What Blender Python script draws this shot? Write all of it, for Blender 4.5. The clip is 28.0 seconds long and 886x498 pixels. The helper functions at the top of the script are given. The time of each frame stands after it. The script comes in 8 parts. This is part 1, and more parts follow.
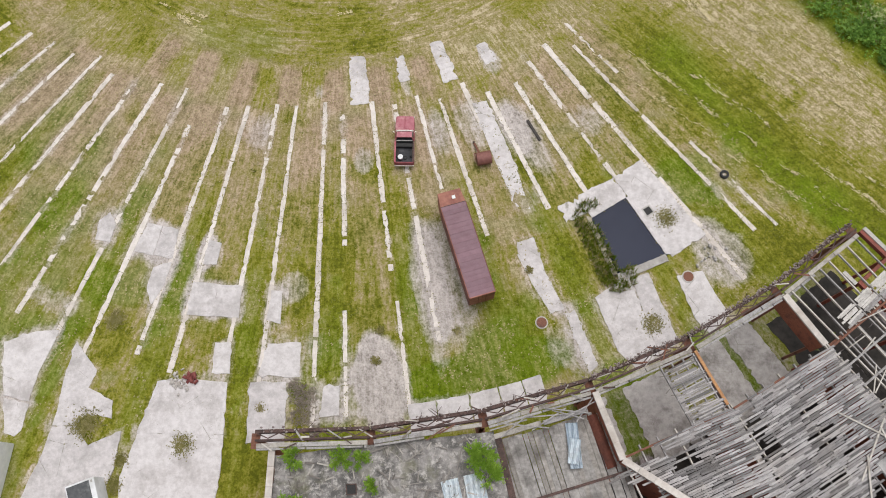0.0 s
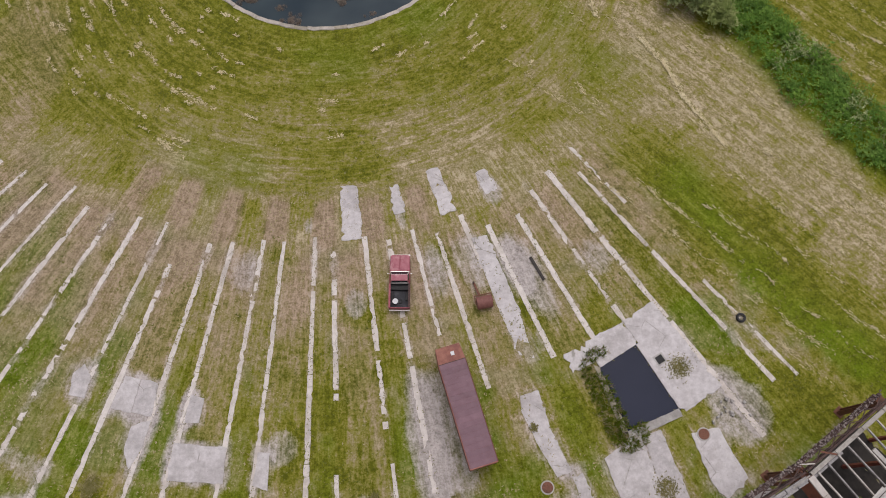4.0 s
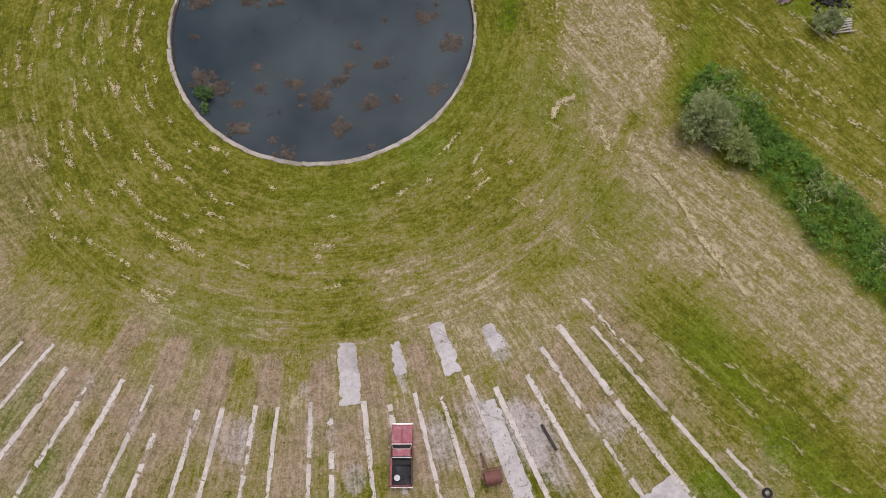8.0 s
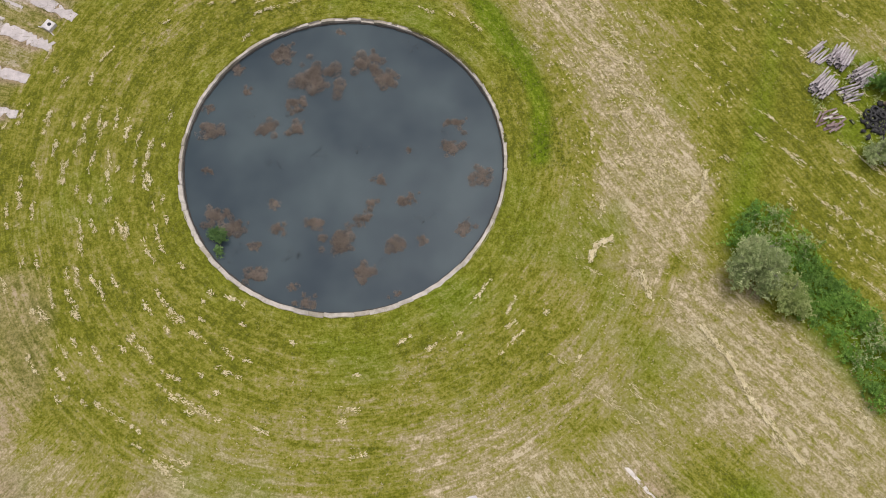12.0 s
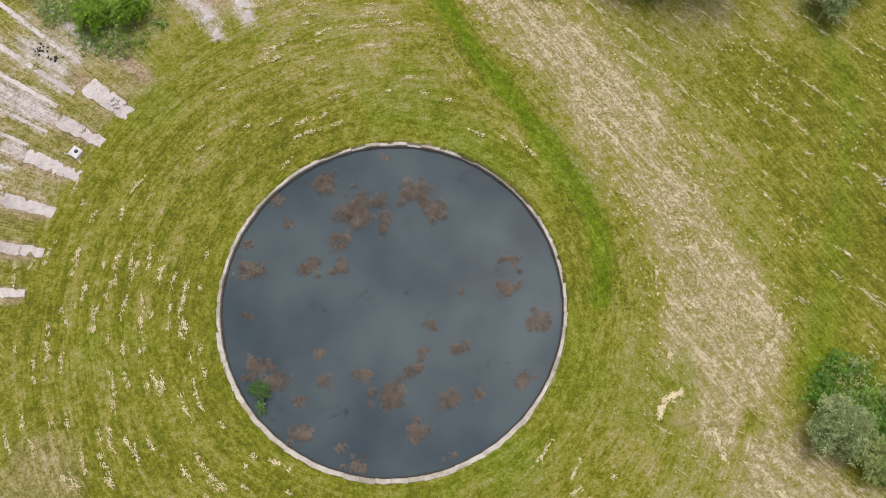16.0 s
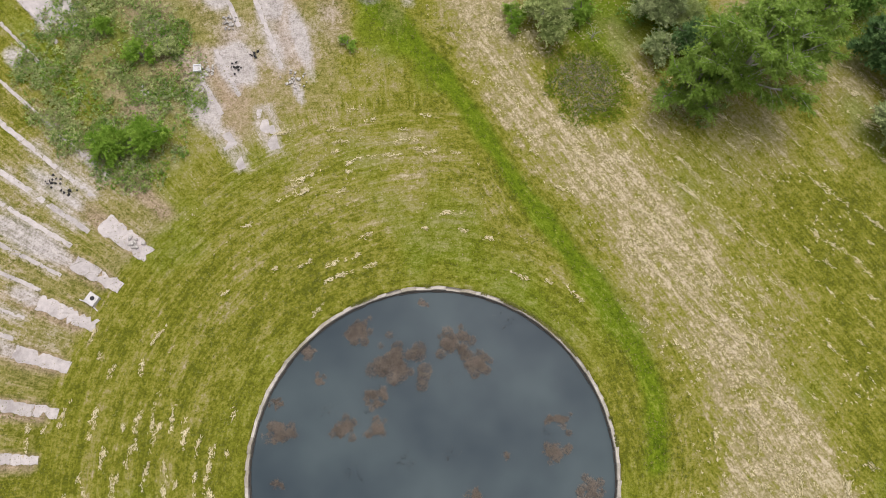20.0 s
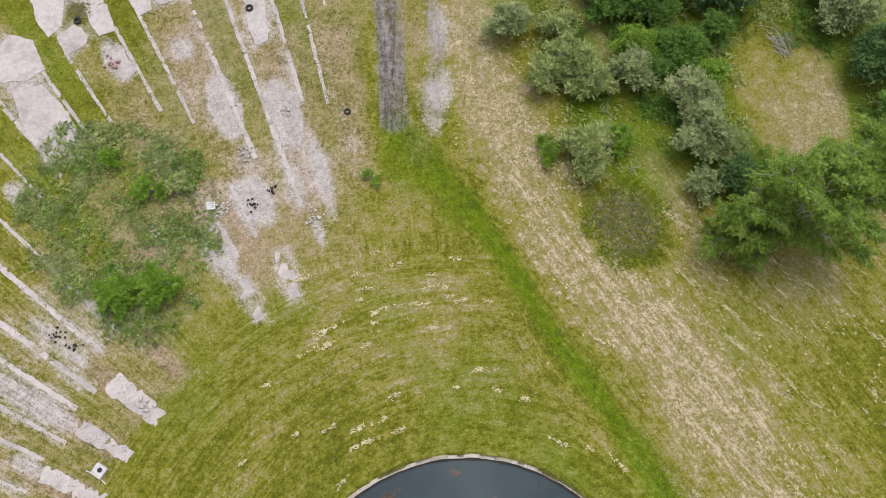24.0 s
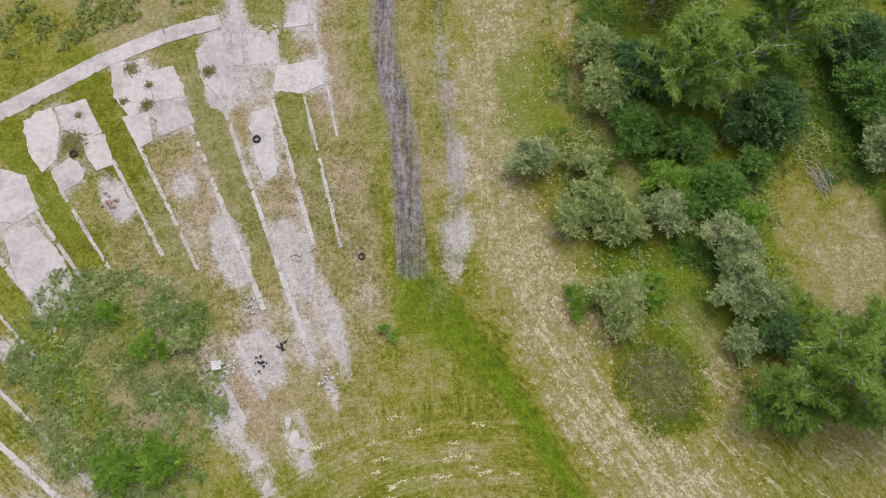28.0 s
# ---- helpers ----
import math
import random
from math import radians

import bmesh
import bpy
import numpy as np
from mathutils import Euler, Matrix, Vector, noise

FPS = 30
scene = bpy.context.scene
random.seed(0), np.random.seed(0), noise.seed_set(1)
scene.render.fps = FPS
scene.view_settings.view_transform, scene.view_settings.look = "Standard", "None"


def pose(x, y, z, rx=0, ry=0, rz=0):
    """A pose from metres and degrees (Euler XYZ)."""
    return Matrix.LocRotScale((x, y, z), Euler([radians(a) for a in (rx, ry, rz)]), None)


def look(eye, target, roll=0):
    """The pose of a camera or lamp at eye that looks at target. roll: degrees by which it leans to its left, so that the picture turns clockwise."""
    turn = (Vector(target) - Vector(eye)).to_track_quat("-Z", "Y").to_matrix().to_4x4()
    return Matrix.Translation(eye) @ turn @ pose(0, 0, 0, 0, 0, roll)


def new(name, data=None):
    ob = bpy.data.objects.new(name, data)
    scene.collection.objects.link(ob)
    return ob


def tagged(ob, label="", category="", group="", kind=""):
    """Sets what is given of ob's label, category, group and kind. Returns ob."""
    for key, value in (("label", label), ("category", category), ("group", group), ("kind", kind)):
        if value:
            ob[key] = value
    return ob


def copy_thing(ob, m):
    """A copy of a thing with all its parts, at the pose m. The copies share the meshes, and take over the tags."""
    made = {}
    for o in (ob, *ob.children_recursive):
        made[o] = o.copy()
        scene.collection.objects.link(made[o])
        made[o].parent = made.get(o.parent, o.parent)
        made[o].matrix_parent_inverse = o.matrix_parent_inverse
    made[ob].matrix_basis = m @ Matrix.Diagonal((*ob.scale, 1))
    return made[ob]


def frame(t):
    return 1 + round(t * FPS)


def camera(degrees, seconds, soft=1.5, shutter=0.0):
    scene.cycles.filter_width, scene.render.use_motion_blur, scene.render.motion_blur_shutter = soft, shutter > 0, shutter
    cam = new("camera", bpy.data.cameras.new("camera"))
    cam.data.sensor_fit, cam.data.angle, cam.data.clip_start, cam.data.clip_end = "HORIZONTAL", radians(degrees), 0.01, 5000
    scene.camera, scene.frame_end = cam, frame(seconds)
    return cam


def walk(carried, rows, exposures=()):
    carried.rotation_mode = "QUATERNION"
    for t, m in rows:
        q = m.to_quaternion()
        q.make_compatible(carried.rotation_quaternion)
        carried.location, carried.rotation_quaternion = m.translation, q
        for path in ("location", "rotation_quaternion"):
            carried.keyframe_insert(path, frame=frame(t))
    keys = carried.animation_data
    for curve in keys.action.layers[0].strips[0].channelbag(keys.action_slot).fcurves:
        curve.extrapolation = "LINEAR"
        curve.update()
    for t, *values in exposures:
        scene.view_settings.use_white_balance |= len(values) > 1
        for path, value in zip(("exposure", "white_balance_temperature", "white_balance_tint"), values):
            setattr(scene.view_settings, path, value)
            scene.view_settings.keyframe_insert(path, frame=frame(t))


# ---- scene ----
cam = camera(60.0, 28.0, soft=1.0)
# seconds, place in metres, turn in degrees; the turntable's middle is the origin
ROWS = [
    (0, 13.05, -80.67, 71.01, 18.62, 0.22, -0.00),
    (0.5, 13.05, -78.84, 70.99, 18.60, 0.21, -0.05),
    (1, 13.05, -76.99, 70.96, 18.58, 0.20, -0.10),
    (1.5, 13.04, -75.12, 70.95, 18.57, 0.19, -0.15),
    (2, 13.04, -73.25, 70.93, 18.56, 0.18, -0.20),
    (2.5, 13.03, -71.36, 70.93, 18.57, 0.16, -0.25),
    (3, 13.02, -69.47, 70.92, 18.58, 0.14, -0.30),
    (3.5, 13.01, -67.60, 70.91, 18.59, 0.12, -0.34),
    (5.5, 12.86, -59.87, 70.86, 18.72, -0.01, -0.47),
    (6, 12.78, -57.93, 70.87, 18.75, -0.07, -0.51),
    (6.5, 12.67, -55.98, 70.89, 18.79, -0.13, -0.55),
    (7, 12.53, -54.03, 70.91, 18.83, -0.18, -0.58),
    (7.5, 12.35, -52.07, 70.93, 18.86, -0.23, -0.61),
    (8, 12.15, -50.12, 70.95, 18.89, -0.27, -0.64),
    (8.5, 11.91, -48.17, 70.98, 18.92, -0.31, -0.68),
    (9, 11.64, -46.21, 71.00, 18.94, -0.35, -0.71),
    (9.5, 11.32, -44.25, 71.02, 18.96, -0.39, -0.74),
    (10, 10.96, -42.28, 71.05, 18.98, -0.41, -0.77),
    (10.5, 10.55, -40.32, 71.07, 18.99, -0.43, -0.80),
    (11, 10.09, -38.38, 71.08, 18.99, -0.43, -0.82),
    (11.5, 9.60, -36.44, 71.09, 18.98, -0.44, -0.85),
    (12, 9.08, -34.51, 71.10, 18.97, -0.43, -0.87),
    (12.5, 8.53, -32.58, 71.11, 18.95, -0.42, -0.90),
    (14.5, 6.01, -24.89, 71.08, 18.85, -0.33, -0.97),
    (15, 5.38, -22.96, 71.07, 18.83, -0.30, -0.97),
    (15.5, 4.77, -21.03, 71.05, 18.81, -0.28, -0.97),
    (16, 4.18, -19.10, 71.05, 18.79, -0.27, -0.97),
    (16.5, 3.63, -17.16, 71.04, 18.77, -0.27, -0.97),
    (17, 3.09, -15.21, 71.03, 18.76, -0.28, -0.97),
    (17.5, 2.58, -13.27, 71.03, 18.74, -0.30, -0.98),
    (18, 2.09, -11.33, 71.03, 18.73, -0.32, -0.99),
    (18.5, 1.62, -9.38, 71.03, 18.72, -0.35, -1.00),
    (19, 1.15, -7.43, 71.04, 18.72, -0.37, -1.02),
    (19.5, 0.70, -5.48, 71.03, 18.72, -0.40, -1.04),
    (20, 0.26, -3.54, 71.01, 18.71, -0.43, -1.06),
    (20.5, -0.16, -1.59, 71.00, 18.71, -0.46, -1.07),
    (21, -0.57, 0.35, 70.98, 18.72, -0.49, -1.09),
    (21.5, -0.97, 2.29, 70.96, 18.72, -0.52, -1.11),
    (23.5, -2.39, 10.02, 70.94, 18.83, -0.60, -1.13),
    (24, -2.71, 11.95, 70.94, 18.87, -0.62, -1.13),
    (24.5, -3.03, 13.89, 70.94, 18.90, -0.64, -1.13),
    (25, -3.34, 15.83, 70.94, 18.92, -0.66, -1.13),
    (25.5, -3.64, 17.78, 70.94, 18.95, -0.68, -1.13),
    (26, -3.92, 19.72, 70.95, 18.98, -0.71, -1.14),
    (26.5, -4.18, 21.67, 70.95, 19.01, -0.75, -1.14),
    (27, -4.41, 23.61, 70.96, 19.04, -0.80, -1.15),
    (27.5, -4.63, 25.56, 70.97, 19.07, -0.85, -1.16),
    (28, -4.82, 27.51, 70.98, 19.10, -0.92, -1.17),
]
EXPOSURES = [(0, 0.02, 6500, 11), (1, -0.22, 6500, 12), (2, -0.4, 6500, 14), (3, -0.44, 6500, 16), (6, -0.44, 6500, 19), (8, -0.38, 6500, 19), (10, -0.12, 6500, 16), (12, 0.05, 6500, 15), (15, 0.15, 6500, 13), (21, 0.14, 6500, 13), (25, 0.06, 6280, 12), (28, 0.0, 6200, 12)]
walk(cam, [(t, pose(x, y, z, rx, ry, rz)) for t, x, y, z, rx, ry, rz in ROWS], EXPOSURES)

# ---------------------------------------------------------------- light
SUN_EL, SUN_AZ = radians(73), radians(20)
world = bpy.data.worlds.new("sky")
scene.world = world
world.use_nodes = True
wn = world.node_tree.nodes
sky = wn.new("ShaderNodeTexSky")
sky.sky_type, sky.sun_disc = "NISHITA", False
sky.sun_elevation, sky.sun_rotation = SUN_EL, SUN_AZ
sky.air_density, sky.dust_density = 1.0, 4.0
soft_sky = wn.new("ShaderNodeHueSaturation")
soft_sky.inputs["Saturation"].default_value = 0.12
world.node_tree.links.new(sky.outputs["Color"], soft_sky.inputs["Color"])
world.node_tree.links.new(soft_sky.outputs["Color"], wn["Background"].inputs["Color"])
wn["Background"].inputs["Strength"].default_value = 0.15
sun_data = bpy.data.lights.new("sun", "SUN")
sun_data.energy, sun_data.angle, sun_data.color = 1.2, radians(50), (1.0, 0.95, 0.87)
sun = new("sun", sun_data)
sun.matrix_world = look((math.sin(SUN_AZ) * 60, math.cos(SUN_AZ) * 60, 60 * math.tan(SUN_EL)), (0, 0, 0))
scene.view_settings.exposure = 0.0


# ---------------------------------------------------------------- tools
def polar(r, a):
    """Place at r metres from the turntable's middle, a degrees from south towards east."""
    return r * math.sin(radians(a)), -r * math.cos(radians(a))


def link_mesh(name, me, parent=None):
    ob = new(name, me)
    ob.parent = parent
    return ob


def mesh(name, verts, faces, material, parent=None, label=""):
    me = bpy.data.meshes.new(name)
    me.from_pydata([tuple(v) for v in verts], [], [tuple(f) for f in faces])
    me.materials.append(material)
    ob = link_mesh(name, me, parent)
    return tagged(ob, label) if label else ob


def quick(name, verts, faces, material, parent=None, smooth=False):
    """A large mesh from numpy arrays; faces of one size."""
    me = bpy.data.meshes.new(name)
    n, (m, k) = len(verts), faces.shape
    me.vertices.add(n)
    me.vertices.foreach_set("co", np.ascontiguousarray(verts, dtype=np.float32).ravel())
    me.loops.add(m * k)
    me.loops.foreach_set("vertex_index", np.ascontiguousarray(faces, dtype=np.int32).ravel())
    me.polygons.add(m)
    me.polygons.foreach_set("loop_start", np.arange(0, m * k, k, dtype=np.int32))
    if smooth:
        me.polygons.foreach_set("use_smooth", np.ones(m, dtype=bool))
    me.update(calc_edges=True)
    me.materials.append(material)
    return link_mesh(name, me, parent)


def part(name, bm, material, parent=None, label=""):
    me = bpy.data.meshes.new(name)
    bm.normal_update()
    bm.to_mesh(me)
    bm.free()
    me.materials.append(material)
    ob = link_mesh(name, me, parent)
    return tagged(ob, label) if label else ob


def thing(name, m, label, category, group="", kind=""):
    ob = new(name)
    ob.matrix_world = m
    return tagged(ob, label, category, group, kind)


def add_box(bm, x0, x1, y0, y1, z0, z1, m=None, bevel=0.0):
    vs = [bm.verts.new((x, y, z)) for z in (z0, z1) for x, y in ((x0, y0), (x1, y0), (x1, y1), (x0, y1))]
    fs = [bm.faces.new([vs[i] for i in f]) for f in ((3, 2, 1, 0), (4, 5, 6, 7), (0, 1, 5, 4), (1, 2, 6, 5), (2, 3, 7, 6), (3, 0, 4, 7))]
    if bevel:
        es = list({e for f in fs for e in f.edges})
        got = bmesh.ops.bevel(bm, geom=es, offset=bevel, segments=2, affect="EDGES", profile=0.6)
        vs = list({v for f in got["faces"] for v in f.verts} | {v for v in vs if v.is_valid})
    if m is not None:
        bmesh.ops.transform(bm, matrix=m, verts=vs)
    return vs


def box_part(name, x0, x1, y0, y1, z0, z1, material, parent, bevel=0.0, m=None, label=""):
    bm = bmesh.new()
    add_box(bm, x0, x1, y0, y1, z0, z1, m, bevel)
    return part(name, bm, material, parent, label)


def beam_bm(bm, p, q, w, h):
    """A squared beam from p to q."""
    p, q = Vector(p), Vector(q)
    d = q - p
    m = Matrix.Translation(p) @ d.to_track_quat("Y", "Z").to_matrix().to_4x4()
    add_box(bm, -w / 2, w / 2, 0, d.length, -h / 2, h / 2, m)


def tube_bm(bm, pts, radii, sides=8):
    rings = []
    for i, p in enumerate(pts):
        d = (Vector(pts[min(i + 1, len(pts) - 1)]) - Vector(pts[max(i - 1, 0)])).normalized()
        q = d.to_track_quat("Z", "Y")
        rings.append([bm.verts.new(Vector(p) + q @ Vector((math.cos(k * math.tau / sides), math.sin(k * math.tau / sides), 0)) * radii[i]) for k in range(sides)])
    for a, b in zip(rings, rings[1:]):
        for k in range(sides):
            bm.faces.new((a[k], a[(k + 1) % sides], b[(k + 1) % sides], b[k]))
    bm.faces.new(rings[0][::-1])
    bm.faces.new(rings[-1])


LATTICE = np.random.RandomState(7).rand(256, 256)


def vnoise(x, y):
    """Smooth value noise between 0 and 1 on arrays."""
    xi, yi = np.floor(x).astype(int), np.floor(y).astype(int)
    u, v = x - xi, y - yi
    u, v = u * u * (3 - 2 * u), v * v * (3 - 2 * v)
    a, b = LATTICE[xi & 255, yi & 255], LATTICE[(xi + 1) & 255, yi & 255]
    c, d = LATTICE[xi & 255, (yi + 1) & 255], LATTICE[(xi + 1) & 255, (yi + 1) & 255]
    return (a * (1 - u) + b * u) * (1 - v) + (c * (1 - u) + d * u) * v


def fbm(x, y, size, octaves=3, shift=0.0):
    out, amp, total = 0.0, 1.0, 0.0
    for k in range(octaves):
        s = 2**k / size
        out = out + amp * vnoise(x * s + 17.3 * k + shift, y * s + 9.1 * k + shift * 1.7)
        total += amp
        amp *= 0.55
    return out / total


def step(a, b, x):
    t = np.clip((x - a) / (b - a), 0, 1)
    return t * t * (3 - 2 * t)


# ---------------------------------------------------------------- materials
class Nodes:
    """A short way to write node materials."""

    def __init__(self, name):
        self.mat = bpy.data.materials.new(name)
        self.mat.use_nodes = True
        self.tree = self.mat.node_tree
        self.bsdf = self.tree.nodes["Principled BSDF"]
        self.coords = None

    def add(self, kind, **values):
        node = self.tree.nodes.new(kind)
        for key, value in values.items():
            if key in node.inputs:
                self.put(node.inputs[key], value)
        return node

    def put(self, socket, value):
        if isinstance(value, bpy.types.NodeSocket):
            self.tree.links.new(value, socket)
        else:
            socket.default_value = value

    def place(self):
        if self.coords is None:
            self.coords = self.tree.nodes.new("ShaderNodeNewGeometry").outputs["Position"]
        return self.coords

    def local(self):
        return self.tree.nodes.new("ShaderNodeTexCoord").outputs["Object"]

    def noise(self, scale, detail=4.0, rough=0.6, where=None, stretch=None):
        where = where or self.place()
        if stretch:
            mp = self.tree.nodes.new("ShaderNodeMapping")
            self.tree.links.new(where, mp.inputs["Vector"])
            mp.inputs["Scale"].default_value = stretch
            where = mp.outputs["Vector"]
        node = self.add("ShaderNodeTexNoise", Vector=where, Scale=scale, Detail=detail, Roughness=rough)
        return node.outputs["Fac"]

    def ramp(self, fac, *stops):
        node = self.tree.nodes.new("ShaderNodeValToRGB")
        self.put(node.inputs["Fac"], fac)
        el = node.color_ramp.elements
        el[1].position = stops[-1][0]
        el[0].position = stops[0][0]
        for pos, _ in stops[1:-1]:
            el.new(pos)
        for e, (_, col) in zip(el, stops):
            e.color = (*col, 1) if isinstance(col, tuple) else (col, col, col, 1)
        return node.outputs["Color"]

    def mix(self, fac, a, b, mode="MIX"):
        node = self.tree.nodes.new("ShaderNodeMix")
        node.data_type, node.blend_type = "RGBA", mode
        for socket, value in ((node.inputs[0], fac), (node.inputs[6], a), (node.inputs[7], b)):
            self.put(socket, (*value, 1) if isinstance(value, tuple) and len(value) == 3 else value)
        return node.outputs[2]

    def math(self, op, a, b=0.0, clamp=False):
        node = self.tree.nodes.new("ShaderNodeMath")
        node.operation, node.use_clamp = op, clamp
        self.put(node.inputs[0], a)
        self.put(node.inputs[1], b)
        return node.outputs[0]

    def finish(self, color, rough=0.85, metal=0.0, bump=None, depth=0.02, strength=0.6):
        self.put(self.bsdf.inputs["Base Color"], (*color, 1) if isinstance(color, tuple) else color)
        self.put(self.bsdf.inputs["Roughness"], rough)
        self.bsdf.inputs["Metallic"].default_value = metal
        if bump is not None:
            node = self.add("ShaderNodeBump", Height=bump, Distance=depth, Strength=strength)
            self.tree.links.new(node.outputs["Normal"], self.bsdf.inputs["Normal"])
        return self.mat


def plain(name, c1, c2, scale=6.0, rough=0.8, metal=0.0, stain=None, depth=0.01):
    """Two tones in grain, stains at a larger scale, fine relief."""
    n = Nodes(name)
    rnd = n.tree.nodes.new("ShaderNodeObjectInfo").outputs["Random"]
    col = n.mix(n.ramp(n.noise(scale), (0.3, 0.0), (0.7, 1.0)), c1, c2)
    if stain:
        col = n.mix(n.math("MULTIPLY", n.ramp(n.noise(scale * 0.16, 5), (0.5, 0.0), (0.68, 1.0)), 0.8), col, stain)
    col = n.mix(0.35, col, n.mix(rnd, (0.35, 0.35, 0.35), (0.65, 0.65, 0.65)), "OVERLAY")
    return n.finish(col, rough, metal, n.noise(scale * 5), depth)


def ground_material():
    n = Nodes("meadow")
    cover = n.tree.nodes.new("ShaderNodeAttribute")
    cover.attribute_name = "cover"
    sep = n.add("ShaderNodeSeparateColor", Color=cover.outputs["Color"])
    dry, lush, soil, dust = sep.outputs[0], sep.outputs[1], sep.outputs[2], cover.outputs["Alpha"]
    # track: mud on the tracks, and painted shade in the roundhouse stalls
    tr = n.tree.nodes.new("ShaderNodeAttribute")
    tr.attribute_name = "track"
    track = tr.outputs["Fac"]
    mown = n.tree.nodes.new("ShaderNodeAttribute")
    mown.attribute_name = "mow"
    streak = n.noise(1.0, 4, 0.6, mown.outputs["Vector"], (0.12, 1.5, 0.0))
    wisp = n.noise(1.0, 3, 0.6, mown.outputs["Vector"], (0.9, 3.6, 0.0))
    fine, mid, big = n.noise(2.3, 4, 0.65), n.noise(0.75, 4, 0.6), n.noise(0.16, 4)
    grain = n.noise(5.5, 3, 0.65)

    def centred(f, k):
        return n.math("MULTIPLY", n.math("SUBTRACT", f, 0.5), k)

    def total(*parts):
        out = parts[0]
        for p in parts[1:]:
            out = n.math("ADD", out, p)
        return out

    combed = n.tree.nodes.new("ShaderNodeSeparateXYZ")
    n.tree.links.new(mown.outputs["Vector"], combed.inputs[0])
    lines = n.math("MULTIPLY", total(centred(streak, 1.0), centred(wisp, 1.0)), combed.outputs[2])
    texture = total(centred(fine, 1.0), centred(mid, 0.85), centred(grain, 0.7), lines)

    def edge(mask, spread=0.6, soft=0.2):
        """A mask with its border broken up by the texture."""
        return n.ramp(n.math("ADD", mask, n.math("MULTIPLY", texture, spread)), (0.5 - soft, 0.0), (0.5 + soft, 1.0))

    sward = total(0.44, texture, n.math("MULTIPLY", n.math("SUBTRACT", dry, 0.36), 0.55), centred(big, 0.25))
    col = n.ramp(sward, (0.0, GREEN_1), (0.24, GREEN_2), (0.47, GREEN_3), (0.66, STRAW_1), (0.85, STRAW_2), (1.0, STRAW_3))
    wet = n.ramp(total(0.5, texture), (0.1, LUSH_1), (0.6, LUSH_2), (1.0, LUSH_3))
    col = n.mix(n.math("MULTIPLY", edge(lush, 0.45, 0.4), 0.92), col, wet)
    earth = n.ramp(total(0.5, texture), (0.15, EARTH_1), (0.75, EARTH_2))
    chalk = n.ramp(total(0.5, texture), (0.0, DUST_3), (0.35, DUST_1), (0.85, DUST_2))
    mud_and_shade = n.ramp(total(0.5, texture, centred(streak, 1.6), centred(wisp, 1.2)), (0.1, MUD_AND_SHADE_1), (0.9, MUD_AND_SHADE_2))
    col = n.mix(n.math("MULTIPLY", edge(soil, 0.42, 0.42), 0.85), col, earth)
    col = n.mix(n.math("MULTIPLY", edge(dust, 0.5, 0.3), 0.95), col, chalk)
    col = n.mix(edge(track, 0.6, 0.4), col, mud_and_shade)
    blade = n.ramp(total(n.math("MULTIPLY", grain, 0.55), n.math("MULTIPLY", fine, 0.3), n.math("MULTIPLY", mid, 0.15)), (0.36, 0.42), (0.5, 0.95), (0.62, 1.12))
    col = n.mix(0.5, col, blade, "MULTIPLY")
    relief = total(n.math("MULTIPLY", fine, 0.7), n.math("MULTIPLY", grain, 0.5), n.math("MULTIPLY", wisp, 0.4))
    n.bsdf.inputs["Specular IOR Level"].default_value = 0.15
    return n.finish(col, 0.95, 0.0, relief, 0.12, 0.8)


GREEN_1, GREEN_2, GREEN_3 = (0.1, 0.112, 0.009), (0.156, 0.161, 0.013), (0.232, 0.22, 0.042)
LUSH_1, LUSH_2, LUSH_3 = (0.07, 0.112, 0.004), (0.128, 0.186, 0.006), (0.22, 0.255, 0.03)
STRAW_1, STRAW_2, STRAW_3 = (0.266, 0.23, 0.1), (0.366, 0.303, 0.18), (0.51, 0.428, 0.3)
EARTH_1, EARTH_2 = (0.225, 0.16, 0.105), (0.42, 0.318, 0.236)
DUST_1, DUST_2, DUST_3 = (0.4, 0.362, 0.345), (0.55, 0.505, 0.49), (0.27, 0.238, 0.21)
MUD_AND_SHADE_1, MUD_AND_SHADE_2 = (0.085, 0.073, 0.077), (0.28, 0.25, 0.255)


def concrete_material(name, c1, c2, c3):
    n = Nodes(name)
    rnd = n.tree.nodes.new("ShaderNodeObjectInfo").outputs["Random"]
    col = n.mix(n.ramp(n.noise(1.7, 6, 0.7), (0.3, 0.0), (0.6, 1.0)), c1, c2)
    col = n.mix(n.math("MULTIPLY", n.ramp(n.noise(0.33, 6, 0.75), (0.47, 0.0), (0.67, 1.0)), 0.8), col, c3)
    col = n.mix(n.math("MULTIPLY", n.ramp(n.noise(11, 4), (0.58, 0.0), (0.75, 1.0)), 0.35), col, (0.3, 0.28, 0.25))
    col = n.mix(n.math("MULTIPLY", n.ramp(n.noise(2.6, 7, 0.8), (0.58, 0.0), (0.68, 1.0)), 0.5), col, (0.27, 0.25, 0.19))
    vor = n.add("ShaderNodeTexVoronoi", Vector=n.place(), Scale=0.42)
    vor.feature = "DISTANCE_TO_EDGE"
    wob = n.math("ADD", vor.outputs["Distance"], n.math("MULTIPLY", n.math("SUBTRACT", n.noise(3.0), 0.5), 0.05))
    crack = n.ramp(wob, (0.004, 1.0), (0.014, 0.0))
    col = n.mix(n.math("MULTIPLY", crack, n.ramp(n.noise(0.25), (0.54, 0.0), (0.62, 0.6))), col, (0.16, 0.155, 0.11))
    col = n.mix(0.4, col, n.mix(rnd, (0.4, 0.4, 0.4), (0.6, 0.6, 0.6)), "OVERLAY")
    return n.finish(col, 0.9, 0.0, n.noise(22), 0.01)


